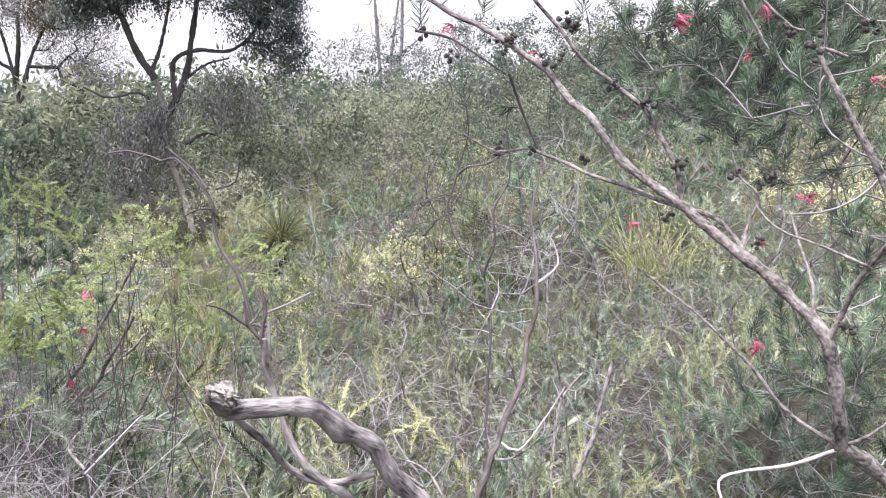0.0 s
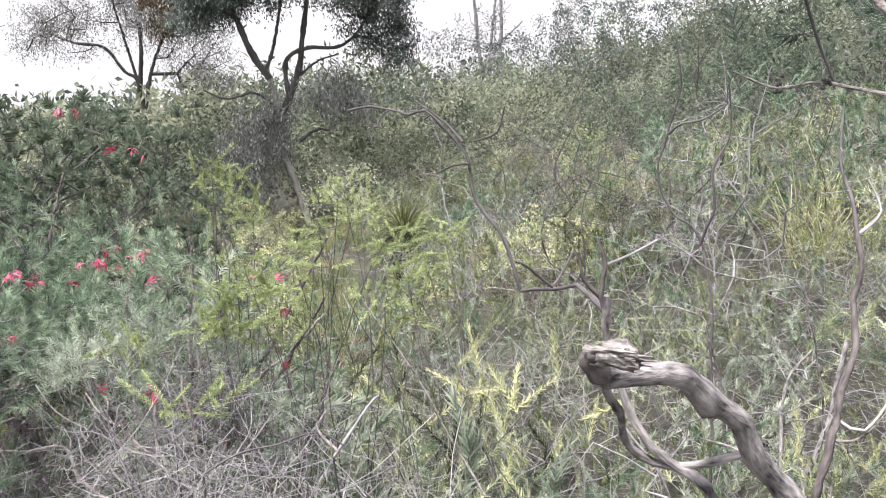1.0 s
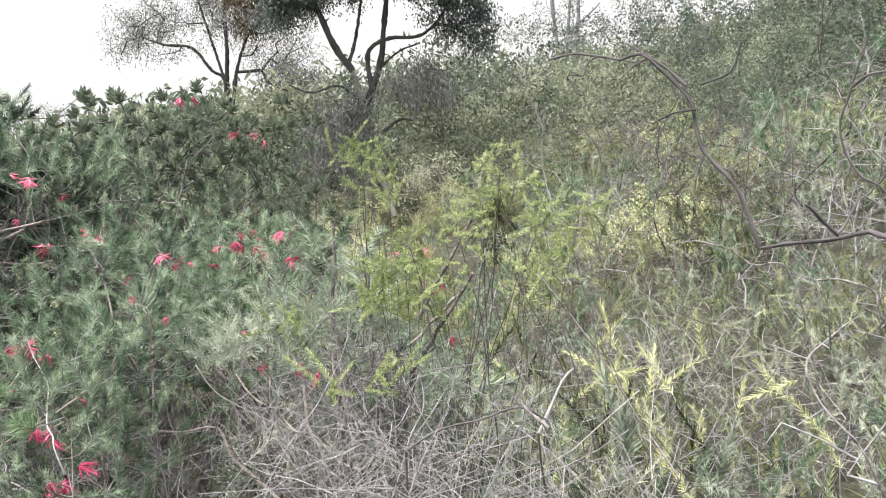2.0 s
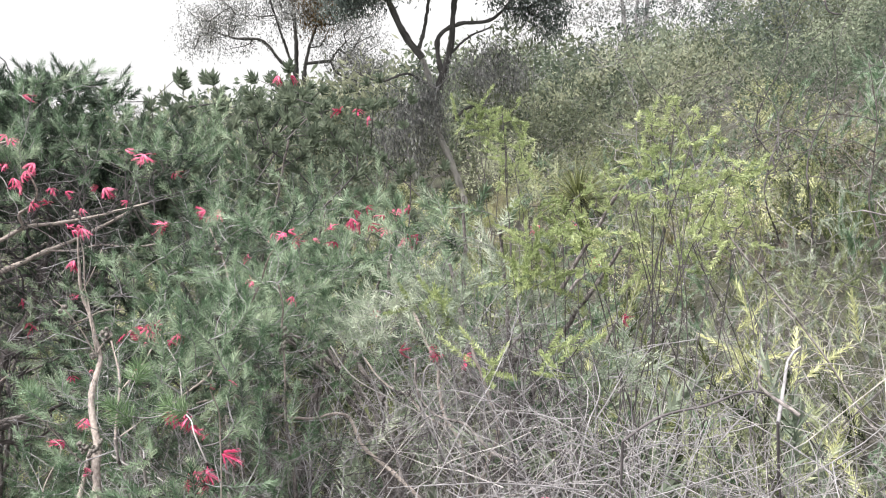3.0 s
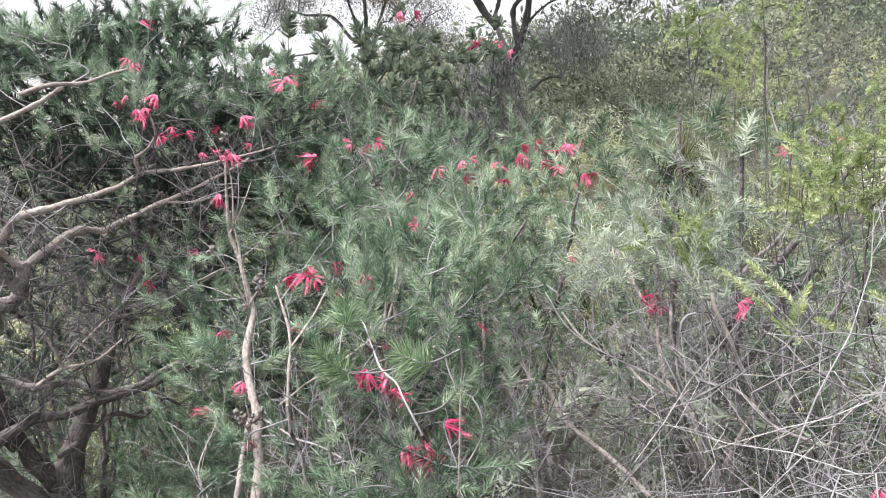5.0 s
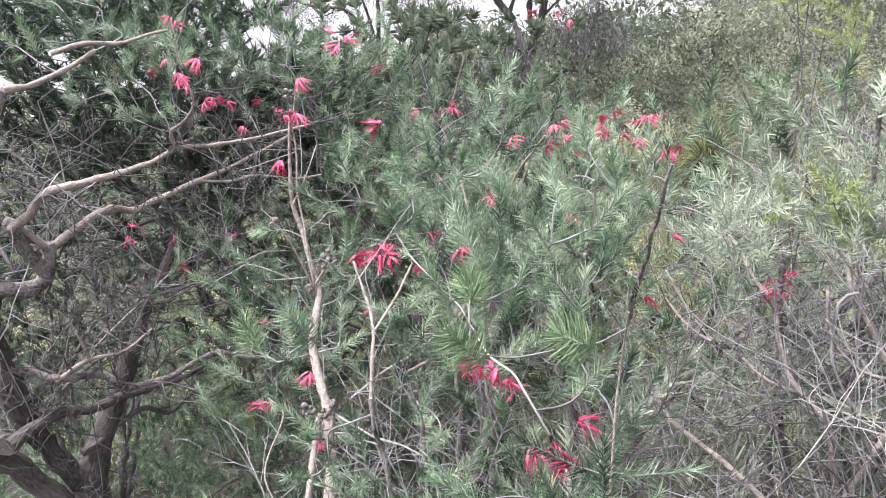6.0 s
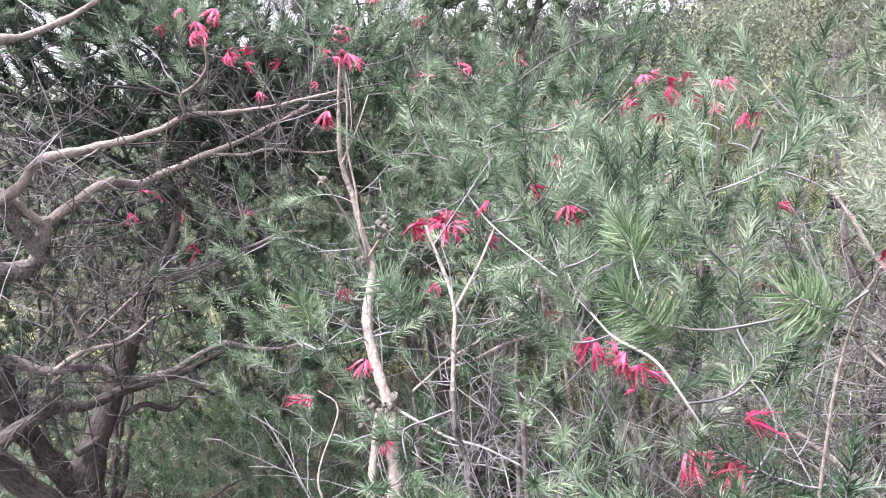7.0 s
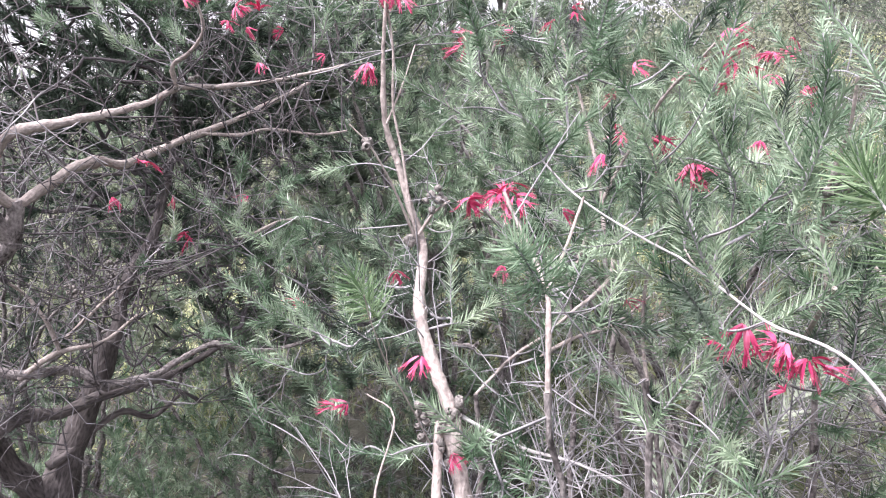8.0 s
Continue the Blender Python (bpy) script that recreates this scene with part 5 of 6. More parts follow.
    nuts(ob, base, [(-1.941, 1.433, 0.71), (-1.925, 1.437, 0.702), (-1.95, 1.432, 0.718), (-1.928, 1.425, 0.693), (-1.919, 1.44, 0.701), (-1.942, 1.415, 0.699), (-1.987, 1.55, 0.883), (-2.024, 1.526, 1.003), (-1.972, 1.566, 0.928), (-1.958, 1.573, 0.932), (-1.926, 1.417, 0.675), (-1.912, 1.449, 0.714), (-2.003, 1.599, 1.208), (-1.842, 1.887, 1.064), (-1.531, 1.618, 0.907), (-1.518, 1.616, 0.898), (-1.525, 1.613, 0.884), (-1.511, 1.618, 0.911), (-1.521, 1.61, 0.923)], rng, 4, 0.010, 0.95)


def build_dead_thicket():
    """The grey tangle of dead twigs."""
    rng = np.random.default_rng(28)
    x, y = -0.85, 1.5
    base = np.array([x, y, surface(x, y)])
    ob = thing("dead_bush", *base, "tangled grey dead bush of fine bare twigs", "dead bush")
    lines = []
    for p in ((-1.287, 1.755, 0.435), (-1.207, 1.67, 0.681), (-1.005, 1.577, 0.651), (-0.97, 1.445, 0.842), (-0.855, 1.412, 0.761), (-0.855, 1.33, 0.708), (-0.737, 1.11, 0.922), (-0.551, 1.188, 0.917), (-0.338, 1.471, 0.707), (-1.172, 1.573, 0.697)):
        q = np.array(p) * (0.5, 0.5, 0) + np.array([x, y, 0]) * 0.5
        q[2] = surface(q[0], q[1]) - 0.04
        m = (q + p) / 2 + np.array([rng.normal() * 0.04, rng.normal() * 0.04, 0])
        lines.append(limb(ob, "stem", [tuple(q), tuple(m), p], 0.0034, 0.0018, M_TWIG_DARK, rng, base, 0.1, 6))
    lines.append(limb(ob, "stem", [(-1.543, 1.432, 0.85), (-1.557, 1.569, 0.754), (-1.557, 1.712, 0.667), (-1.489, 1.792, 0.649), (-1.439, 1.777, 0.57), (-1.357, 1.77, 0.5), (-1.287, 1.755, 0.435)], 0.0021, 0.0056, M_BARK_PALE, rng, base))
    lines.append(limb(ob, "stem", [(-1.528, 1.719, 0.806), (-1.498, 1.763, 0.728), (-1.489, 1.794, 0.652)], 0.0014, 0.0019, M_TWIG, rng, base))
    lines.append(limb(ob, "stem", [(-1.409, 1.624, 0.881), (-1.378, 1.64, 0.807), (-1.319, 1.668, 0.751), (-1.252, 1.673, 0.716), (-1.207, 1.67, 0.681)], 0.0015, 0.0011, M_TWIG_PALE, rng, base))
    lines.append(limb(ob, "stem", [(-1.196, 1.578, 0.866), (-1.195, 1.567, 0.803), (-1.16, 1.566, 0.753), (-1.102, 1.578, 0.727), (-1.054, 1.573, 0.676), (-1.005, 1.577, 0.651)], 0.0026, 0.003, M_BARK, rng, base))
    lines.append(limb(ob, "stem", [(-1.063, 1.457, 0.908), (-1.024, 1.449, 0.866), (-0.97, 1.445, 0.842)], 0.0012, 0.0009, M_TWIG_DARK, rng, base))
    lines.append(limb(ob, "stem", [(-1.097, 1.528, 0.819), (-1.025, 1.507, 0.808), (-0.959, 1.473, 0.776), (-0.913, 1.437, 0.753), (-0.855, 1.412, 0.761)], 0.0013, 0.0021, M_TWIG_DARK, rng, base))
    lines.append(limb(ob, "stem", [(-1.159, 1.583, 0.854), (-1.182, 1.59, 0.837), (-1.191, 1.576, 0.758), (-1.172, 1.573, 0.697)], 0.0019, 0.0023, M_TWIG, rng, base))
    lines.append(limb(ob, "stem", [(-0.855, 1.33, 0.708), (-0.833, 1.411, 0.8), (-0.813, 1.463, 0.845), (-0.83, 1.517, 0.895)], 0.0016, 0.0008, M_TWIG, rng, base))
    lines.append(limb(ob, "stem", [(-0.82, 1.431, 0.808), (-0.791, 1.47, 0.843), (-0.757, 1.511, 0.896)], 0.0013, 0.0007, M_TWIG, rng, base))
    lines.append(limb(ob, "stem", [(-0.534, 1.2, 0.932), (-0.579, 1.196, 0.957), (-0.637, 1.17, 0.948), (-0.693, 1.143, 0.945), (-0.737, 1.11, 0.922)], 0.0013, 0.0019, M_TWIG_DARK, rng, base))
    lines.append(limb(ob, "stem", [(-0.529, 1.15, 0.944), (-0.571, 1.176, 0.97), (-0.567, 1.212, 0.985)], 0.0025, 0.0013, M_BARK, rng, base))
    lines.append(limb(ob, "stem", [(-0.338, 1.471, 0.707), (-0.418, 1.517, 0.828), (-0.476, 1.544, 0.926), (-0.533, 1.558, 1.007), (-0.589, 1.565, 1.09)], 0.0022, 0.0013, M_BARK, rng, base))
    lines.append(limb(ob, "stem", [(-0.551, 1.188, 0.917), (-0.526, 1.323, 0.951), (-0.507, 1.335, 0.968)], 0.0026, 0.0017, M_TWIG, rng, base))
    lines.append(limb(ob, "stem", [(-1.347, 1.948, 0.881), (-1.319, 1.928, 0.831), (-1.293, 1.907, 0.784), (-1.262, 1.885, 0.743), (-1.26, 1.865, 0.692), (-1.25, 1.841, 0.639), (-1.228, 1.825, 0.611), (-1.204, 1.807, 0.579), (-1.19, 1.778, 0.528), (-1.17, 1.838, 0.137), (-1.16, 1.878, -0.304)], 0.0034, 0.0088, M_BARK_PALE, rng, base))
    lines.append(limb(ob, "stem", [(-1.419, 1.949, 0.922), (-1.385, 1.95, 0.909), (-1.347, 1.948, 0.881)], 0.0015, 0.0020, M_TWIG, rng, base))
    lines.append(limb(ob, "stem", [(-1.449, 1.859, 0.773), (-1.412, 1.849, 0.723), (-1.37, 1.843, 0.694), (-1.333, 1.843, 0.684)], 0.002, 0.0026, M_BARK_PALE, rng, base))
    lines.append(limb(ob, "stem", [(-1.333, 1.843, 0.684), (-1.319, 1.837, 0.665), (-1.28, 1.829, 0.628), (-1.236, 1.827, 0.61)], 0.0026, 0.0032, M_BARK_PALE, rng, base))
    lines.append(limb(ob, "stem", [(-1.397, 1.853, 0.732), (-1.368, 1.843, 0.692)], 0.0012, 0.0012, M_TWIG, rng, base))
    lines.append(limb(ob, "stem", [(-1.229, 1.882, 0.804), (-1.195, 1.869, 0.762), (-1.164, 1.848, 0.699), (-1.158, 1.83, 0.681)], 0.0017, 0.0015, M_TWIG, rng, base))
    lines.append(limb(ob, "stem", [(-1.154, 1.835, 0.833), (-1.152, 1.823, 0.789), (-1.134, 1.81, 0.751), (-1.113, 1.791, 0.701), (-1.094, 1.764, 0.637), (-1.119, 1.756, 0.563), (-1.17, 1.775, 0.45)], 0.0034, 0.0052, M_BARK_PALE, rng, base))
    lines.append(limb(ob, "stem", [(-1.214, 1.867, 0.718), (-1.198, 1.849, 0.698), (-1.159, 1.816, 0.686), (-1.113, 1.789, 0.694)], 0.0013, 0.0014, M_TWIG, rng, base))
    lines.append(limb(ob, "stem", [(-1.415, 1.805, 0.607), (-1.381, 1.822, 0.638), (-1.333, 1.834, 0.661), (-1.324, 1.839, 0.672)], 0.0011, 0.0009, M_TWIG, rng, base))
    lines.append(limb(ob, "stem", [(-1.347, 1.949, 0.886), (-1.307, 1.956, 0.914), (-1.282, 1.961, 0.938)], 0.0010, 0.0006, M_TWIG, rng, base))
    roots = np.vstack(lines)
    for name, mat, radius, spots in (
        ("twig_spray", M_TWIG, 0.0012, ((46, (-0.8, 1.25, 0.72), (0.36, 0.25, 0.24)), (44, (-0.62, 1.1, 0.72), (0.34, 0.2, 0.24)), (30, (-1.15, 1.6, 0.5), (0.35, 0.25, 0.3)), (44, (-1.2, 1.88, 0.66), (0.3, 0.15, 0.3)))),
        ("grey_twig_spray", M_TWIG_PALE, 0.0010, ((30, (-0.9, 1.4, 0.62), (0.42, 0.3, 0.3)), (14, (-1.35, 1.8, 0.45), (0.35, 0.3, 0.3)), (22, (-0.45, 1.35, 0.6), (0.33, 0.3, 0.3)))),
        # deeper twigs darker: dim gaps of the tangle painted by their colour
        ("dark_twig_spray", M_TWIG_DARK, 0.0016, ((50, (-0.8, 1.4, 0.5), (0.4, 0.3, 0.3)), (50, (-1.25, 1.65, 0.4), (0.4, 0.3, 0.3)), (40, (-1.2, 1.95, 0.6), (0.3, 0.15, 0.3)))),
    ):
        at = np.vstack([inside(rng, n, c, s) for n, c, s in spots])
        way = unit(rng.normal(size=at.shape) * (1.0, 1.0, 0.55) + (0, -0.15, 0.45))
        buf = brittle(Buf(), rng, at - way * 0.14, way, 0.27, radius)
        grow(roots, at[::3] - way[::3] * 0.14, rng, 0.06, 0.25, 0.06, radius * 0.8, 0.25, 0.002, 3, buf)
        part(name, shifted(base, buf).mesh(name, mat), ob)
    nuts(ob, base, [(-1.346, 1.937, 0.878), (-1.357, 1.933, 0.863), (-1.351, 1.832, 0.687), (-1.332, 1.832, 0.685), (-1.364, 1.832, 0.689), (-1.155, 1.804, 0.727), (-1.144, 1.805, 0.733)], rng, 4, 0.009, 0.9, DARK_CAPSULES)
    bloom(ob, base, [(-1.26, 1.866, 0.784), (-1.269, 1.871, 0.801), (-1.252, 1.864, 0.776), (-1.265, 1.862, 0.77), (-1.43, 1.887, 0.877)], rng, 0.85)


def build_wattles():
    """Yellow-green wattles growing through the dead bush."""
    for seed, (x, y), stems, tint, n in (
        (31, (-0.85, 1.45), [(-1.002, 1.679, 1.002), (-0.962, 1.688, 1.024), (-0.918, 1.696, 1.05), (-0.898, 1.702, 1.083), (-0.866, 1.734, 1.086), (-0.869, 1.689, 1.003), (-0.829, 1.689, 0.996), (-0.977, 1.775, 1.067), (-1.209, 1.658, 0.952), (-1.174, 1.665, 0.943), (-1.033, 1.519, 0.885), (-0.863, 1.487, 0.9)], M_WATTLE, 60),
        (32, (-0.45, 2.0), [(-0.67, 2.382, 1.077), (-0.62, 2.38, 1.113), (-0.661, 2.373, 1.008), (-0.563, 2.37, 1.068), (-0.589, 2.363, 0.99), (-0.647, 2.354, 0.898), (-0.538, 2.372, 1.132), (-0.71, 2.253, 0.88)], M_WATTLE, 44),
        (35, (-0.85, 1.85), [(-1.044, 1.888, 1.338), (-1.041, 1.885, 1.275), (-1.026, 1.884, 1.204), (-1.004, 1.881, 1.118), (-0.733, 1.987, 1.286), (-0.749, 1.978, 1.23), (-0.787, 1.96, 1.162), (-0.857, 1.934, 1.125), (-0.939, 1.901, 1.09), (-0.9, 1.902, 1.031), (-0.694, 1.988, 1.205), (-0.648, 1.986, 1.124)], M_WATTLE, 72),
        (36, (-0.75, 1.75), [(-0.672, 1.728, 1.29), (-0.644, 1.734, 1.243), (-0.712, 1.699, 1.207), (-0.765, 1.665, 1.17), (-0.685, 1.559, 1.158), (-0.856, 1.61, 1.14), (-0.597, 1.736, 1.154), (-0.571, 1.728, 1.072), (-0.652, 1.691, 1.053), (-0.793, 1.626, 1.069)], M_WATTLE, 70),
        (34, (-1.35, 2.05), [(-1.176, 2.261, 1.317), (-1.141, 2.27, 1.263), (-1.106, 2.276, 1.193), (-1.205, 2.251, 1.344)], M_WATTLE, 26),
        (33, (-1.0, 1.5), [(-1.301, 1.629, 0.951), (-1.274, 1.696, 0.967), (-1.159, 1.722, 0.945), (-1.105, 1.739, 0.972), (-1.268, 1.808, 0.988), (-1.314, 1.562, 0.926), (-1.149, 1.609, 0.91), (-0.767, 1.532, 0.88), (-0.983, 1.748, 0.932)], M_PALE, 90),
    ):
        rng = np.random.default_rng(seed)
        base = np.array([x, y, surface(x, y)])
        ob = thing("wattle_bush", *base, "wispy yellow-green wattle with feathery shoots" if tint is M_WATTLE else "wispy grey-green bush with curling narrow leaves", "shrub", "wispy shrubs")
        bark_of = M_TWIG_DARK if tint is M_WATTLE else M_TWIG
        lines = []
        for s in stems:
            foot = np.array([base[0] + 0.16 * rng.normal(), base[1] + 0.1 * abs(rng.normal()), 0])
            foot[2] = surface(foot[0], foot[1]) - 0.04
            low = foot * 0.7 + np.array(s) * 0.3 + rng.normal(size=3) * 0.05
            mid = foot * 0.3 + np.array(s) * 0.7 + rng.normal(size=3) * 0.03
            lines.append(limb(ob, "stem", [tuple(foot), tuple(low), tuple(mid), tuple(s)], 0.002, 0.0009, bark_of, rng, base, 0.1, 6))
        roots = np.vstack([l[int(len(l) * 0.7) :] for l in lines])
        targets = np.vstack([inside(rng, n // len(stems) + 1, np.array(s), (0.07, 0.065, 0.045)) for s in stems])
        buf = Buf()
        tips, ways = grow(roots, targets, rng, 0.03, 0.2, 0.2, 0.0008, 0.3, 0.002, 3, buf, True)
        part("twig_spray", shifted(base, buf).mesh("twig_spray", bark_of), ob)
        ways = unit(ways + rng.normal(size=ways.shape) * 0.45 + (0, 0, 0.25))
        ln = (0.022 + 0.03 * rng.random(len(tips))) if seed in (35, 36) else (0.05 + 0.07 * rng.random(len(tips)))
        leaf = Buf()
        if tint is M_WATTLE:
            needles(leaf, tips + ways * ln[:, None] * 0.5, ways, ln, 44 if seed in (35, 36) else 110, 0.010, 0.0022, rng, 60, 0.3)
        else:
            needles(leaf, tips + ways * ln[:, None] * 0.5, ways, ln, 60, 0.018, 0.0016, rng, 62, 0.7)
        part("foliage", shifted(base, leaf).mesh("foliage", tint, False), ob)
        if seed == 31:
            bloom(ob, base, [(-1.006, 2.007, 1.054), (-0.928, 1.96, 1.053), (-0.853, 1.802, 1.012), (-1.246, 1.62, 0.869), (-1.094, 1.598, 0.864), (-1.085, 1.597, 0.859), (-0.778, 1.579, 0.946), (-0.927, 1.462, 0.638)], rng, 0.75)


def build_far_flowering_shrubs():
    """Needle shrubs that fill the ground behind the flowers, with red blooms."""
    for seed, (x, y), h, spots, label in (
        (41, (-1.75, 2.6), 1.0, [((-1.6, 2.35, 0.75), (0.5, 0.3, 0.35), 150), ((-2.05, 2.75, 0.85), (0.4, 0.35, 0.35), 110)], "dense"),
        (42, (-2.6, 3.1), 1.2, [((-2.5, 2.9, 0.8), (0.5, 0.4, 0.45), 180), ((-2.2, 3.3, 0.8), (0.5, 0.4, 0.4), 80), ((-2.62, 2.85, 1.28), (0.36, 0.3, 0.22), 80)], "dense"),
        (43, (-3.6, 3.4), 1.3, [((-3.5, 3.2, 0.85), (0.6, 0.5, 0.6), 200)], "dense"),
        # rear shrubs all in the dark needles: gloom behind the tree put into colour
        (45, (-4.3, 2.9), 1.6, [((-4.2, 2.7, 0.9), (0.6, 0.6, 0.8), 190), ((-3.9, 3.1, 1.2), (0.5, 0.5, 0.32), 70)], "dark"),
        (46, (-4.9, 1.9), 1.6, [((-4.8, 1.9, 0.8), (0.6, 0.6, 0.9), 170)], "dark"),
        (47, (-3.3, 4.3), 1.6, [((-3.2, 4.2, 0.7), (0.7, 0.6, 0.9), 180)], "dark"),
        (48, (-3.3, 2.95), 0.8, [((-3.3, 2.85, 0.05), (0.65, 0.4, 0.4), 150)], "dense"),
        (49, (-4.0, 2.2), 0.8, [((-4.0, 2.2, 0.0), (0.5, 0.5, 0.5), 130)], "dense"),
        (44, (-1.2, 2.4), 0.9, [((-1.15, 2.15, 0.6), (0.4, 0.3, 0.35), 90), ((-1.2, 1.99, 1.06), (0.26, 0.07, 0.1), 20)], "pale"),
    ):
        rng = np.random.default_rng(seed)
        base = np.array([x, y, surface(x, y)])
        ob = thing("flowering_shrub", *base, "dense green needle-leaved shrub dotted with crimson flowers", "shrub", "flowering shrubs")
        lines = [limb(ob, "stem", [tuple(base - (0, 0, 0.04)), tuple((base * 0.5 + np.array(c) * 0.5) + rng.normal(size=3) * 0.05), tuple(np.array(c) + rng.normal(size=3) * s * 0.6)], 0.014, 0.004, M_BARK, rng, base, 0.1, 6) for c, s, _ in spots for _ in range(4)]
        roots = np.vstack([l[len(l) // 3 :] for l in lines])
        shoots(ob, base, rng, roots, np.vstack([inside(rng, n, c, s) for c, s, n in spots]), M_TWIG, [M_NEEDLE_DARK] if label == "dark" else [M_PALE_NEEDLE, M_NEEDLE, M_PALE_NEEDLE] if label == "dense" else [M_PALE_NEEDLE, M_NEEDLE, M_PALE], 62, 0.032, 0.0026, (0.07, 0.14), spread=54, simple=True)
        if seed == 41:
            bloom(ob, base, [(-2.136, 2.025, 1.32), (-2.079, 2.072, 1.26), (-1.964, 2.026, 1.149), (-1.984, 1.874, 1.136), (-1.602, 2.259, 1.055), (-1.624, 2.248, 1.067), (-1.54, 2.294, 1.064), (-1.572, 2.274, 1.042), (-1.503, 2.426, 1.067), (-1.536, 2.41, 1.068), (-1.759, 2.043, 1.069), (-1.666, 1.982, 1.053), (-1.627, 2.122, 1.022)], rng, 1.0)
            bloom(ob, base, [(-1.512, 2.322, 1.071), (-1.538, 2.308, 1.021), (-1.48, 2.323, 0.999), (-1.451, 2.331, 0.995), (-1.696, 2.252, 1.042), (-1.59, 2.298, 1.096), (-1.627, 2.284, 1.086)], rng, 1.0)
        if seed == 42:
            bloom(ob, base, [(-1.927, 2.907, 1.397), (-1.869, 2.938, 1.391), (-1.832, 2.957, 1.364), (-2.304, 3.145, 1.575), (-2.264, 3.169, 1.571)], rng, 1.1)


def build_dead_saplings():
    """Thin crooked dead stems that stand about the slope."""
    rng = np.random.default_rng(29)
    for k, (x, y, h) in enumerate([(-2.98, 7.73, 1.12), (-1.02, 5.66, 1.42), (-0.49, 6.57, 1.88), (0.14, 4.26, 1.03), (0.86, 4.08, 1.29), (1.27, 4.98, 0.97), (1.19, 3.45, 1.06), (1.65, 4.0, 1.45), (1.4, 2.89, 0.87), (1.93, 3.54, 1.25), (-0.88, 4.89, 0.94), (-0.16, 4.98, 1.26), (0.43, 5.47, 1.67), (0.45, 4.0, 0.97), (-0.03, 5.11, 1.44), (0.61, 5.02, 0.95), (0.5, 3.78, 1.08), (-0.46, 7.57, 1.88)]):
        base = np.array([x, y, surface(x, y)])
        ob = thing("dead_sapling", *base, ("slender bare dead sapling with dark forks", "slender pale dead sapling with brittle twigs")[k % 2], "dead sapling", "dead saplings")
        mat = (M_BARK_DARK, M_TWIG, M_TWIG_DARK)[k % 3]
        lean = rng.normal(size=3) * (0.22, 0.12, 0)
        ctrl = [tuple(base + (0, 0, -0.05))] + [tuple(base + lean * f * h + rng.normal(size=3) * (0.05, 0.04, 0.02) * h + (0, 0, f * h)) for f in (0.25, 0.5, 0.75, 1)]
        line = limb(ob, "trunk", ctrl, 0.0035 + 0.0025 * h, 0.002, mat, rng, base, 0.12, 6)
        pick = line[rng.integers(len(line) // 3, len(line), size=7)]
        out = rng.normal(size=pick.shape) * (1, 0.7, 0.4) + (0, 0, 0.55)
        buf = brittle(Buf(), rng, pick, out, 0.3 * h, 0.0022 + 0.001 * h, 4, 2, 3, 0.55)
        part("twig_spray", shifted(base, buf).mesh("twig_spray", mat), ob)


def build_twisted_stems():
    """A dark snaking dead sapling beside the path."""
    rng = np.random.default_rng(241)
    base = np.array([0.17, 1.85, surface(0.17, 1.85)])
    ob = thing("dead_sapling", *base, "dark twisted dead sapling with snaking stems", "dead sapling", "dead saplings")
    lines = [limb(ob, "trunk", [tuple(base - (0, 0, 0.04)), (0.16, 1.87, 0.4), (0.169, 1.892, 0.709), (0.179, 1.978, 1.008), (0.15, 2.009, 1.14), (0.1, 2.028, 1.186), (0.07, 2.042, 1.249), (0.068, 2.046, 1.309), (0.089, 2.043, 1.39), (0.117, 2.034, 1.498), (0.11, 2.03, 1.6)], 0.0052, 0.0016, M_TWIG_DARK, rng, base, 0.1, 7)]
    lines.append(limb(ob, "limb", [(0.089, 2.043, 1.385), (0.12, 2.03, 1.41), (0.17, 2.01, 1.42), (0.22, 2.0, 1.45)], 0.0035, 0.0015, M_TWIG_DARK, rng, base, 0.1, 7))
    lines.append(limb(ob, "limb", [(0.16, 2.0, 1.11), (0.19, 1.98, 1.2), (0.185, 1.99, 1.3), (0.23, 2.0, 1.38), (0.22, 1.98, 1.5)], 0.004, 0.0016, M_TWIG_DARK, rng, base, 0.1, 7))
    tops = np.vstack(lines)
    tops = tops[tops[:, 2] > base[2] + 0.7]
    pick = tops[rng.integers(len(tops), size=10)]
    buf = brittle(Buf(), rng, pick, rng.normal(size=pick.shape) + (0, 0, 0.4), 0.15, 0.0012, 4, 1, 3, 0.55)
    part("twig_spray", shifted(base, buf).mesh("twig_spray", M_TWIG_DARK), ob)


build_overhanging_shrub()
build_twisted_stems()
build_dead_saplings()
build_dead_stub()
build_dark_sapling()
build_fallen_branches()
build_dark_tree()
build_flowering_shrub()
build_dead_thicket()
build_wattles()
build_far_flowering_shrubs()



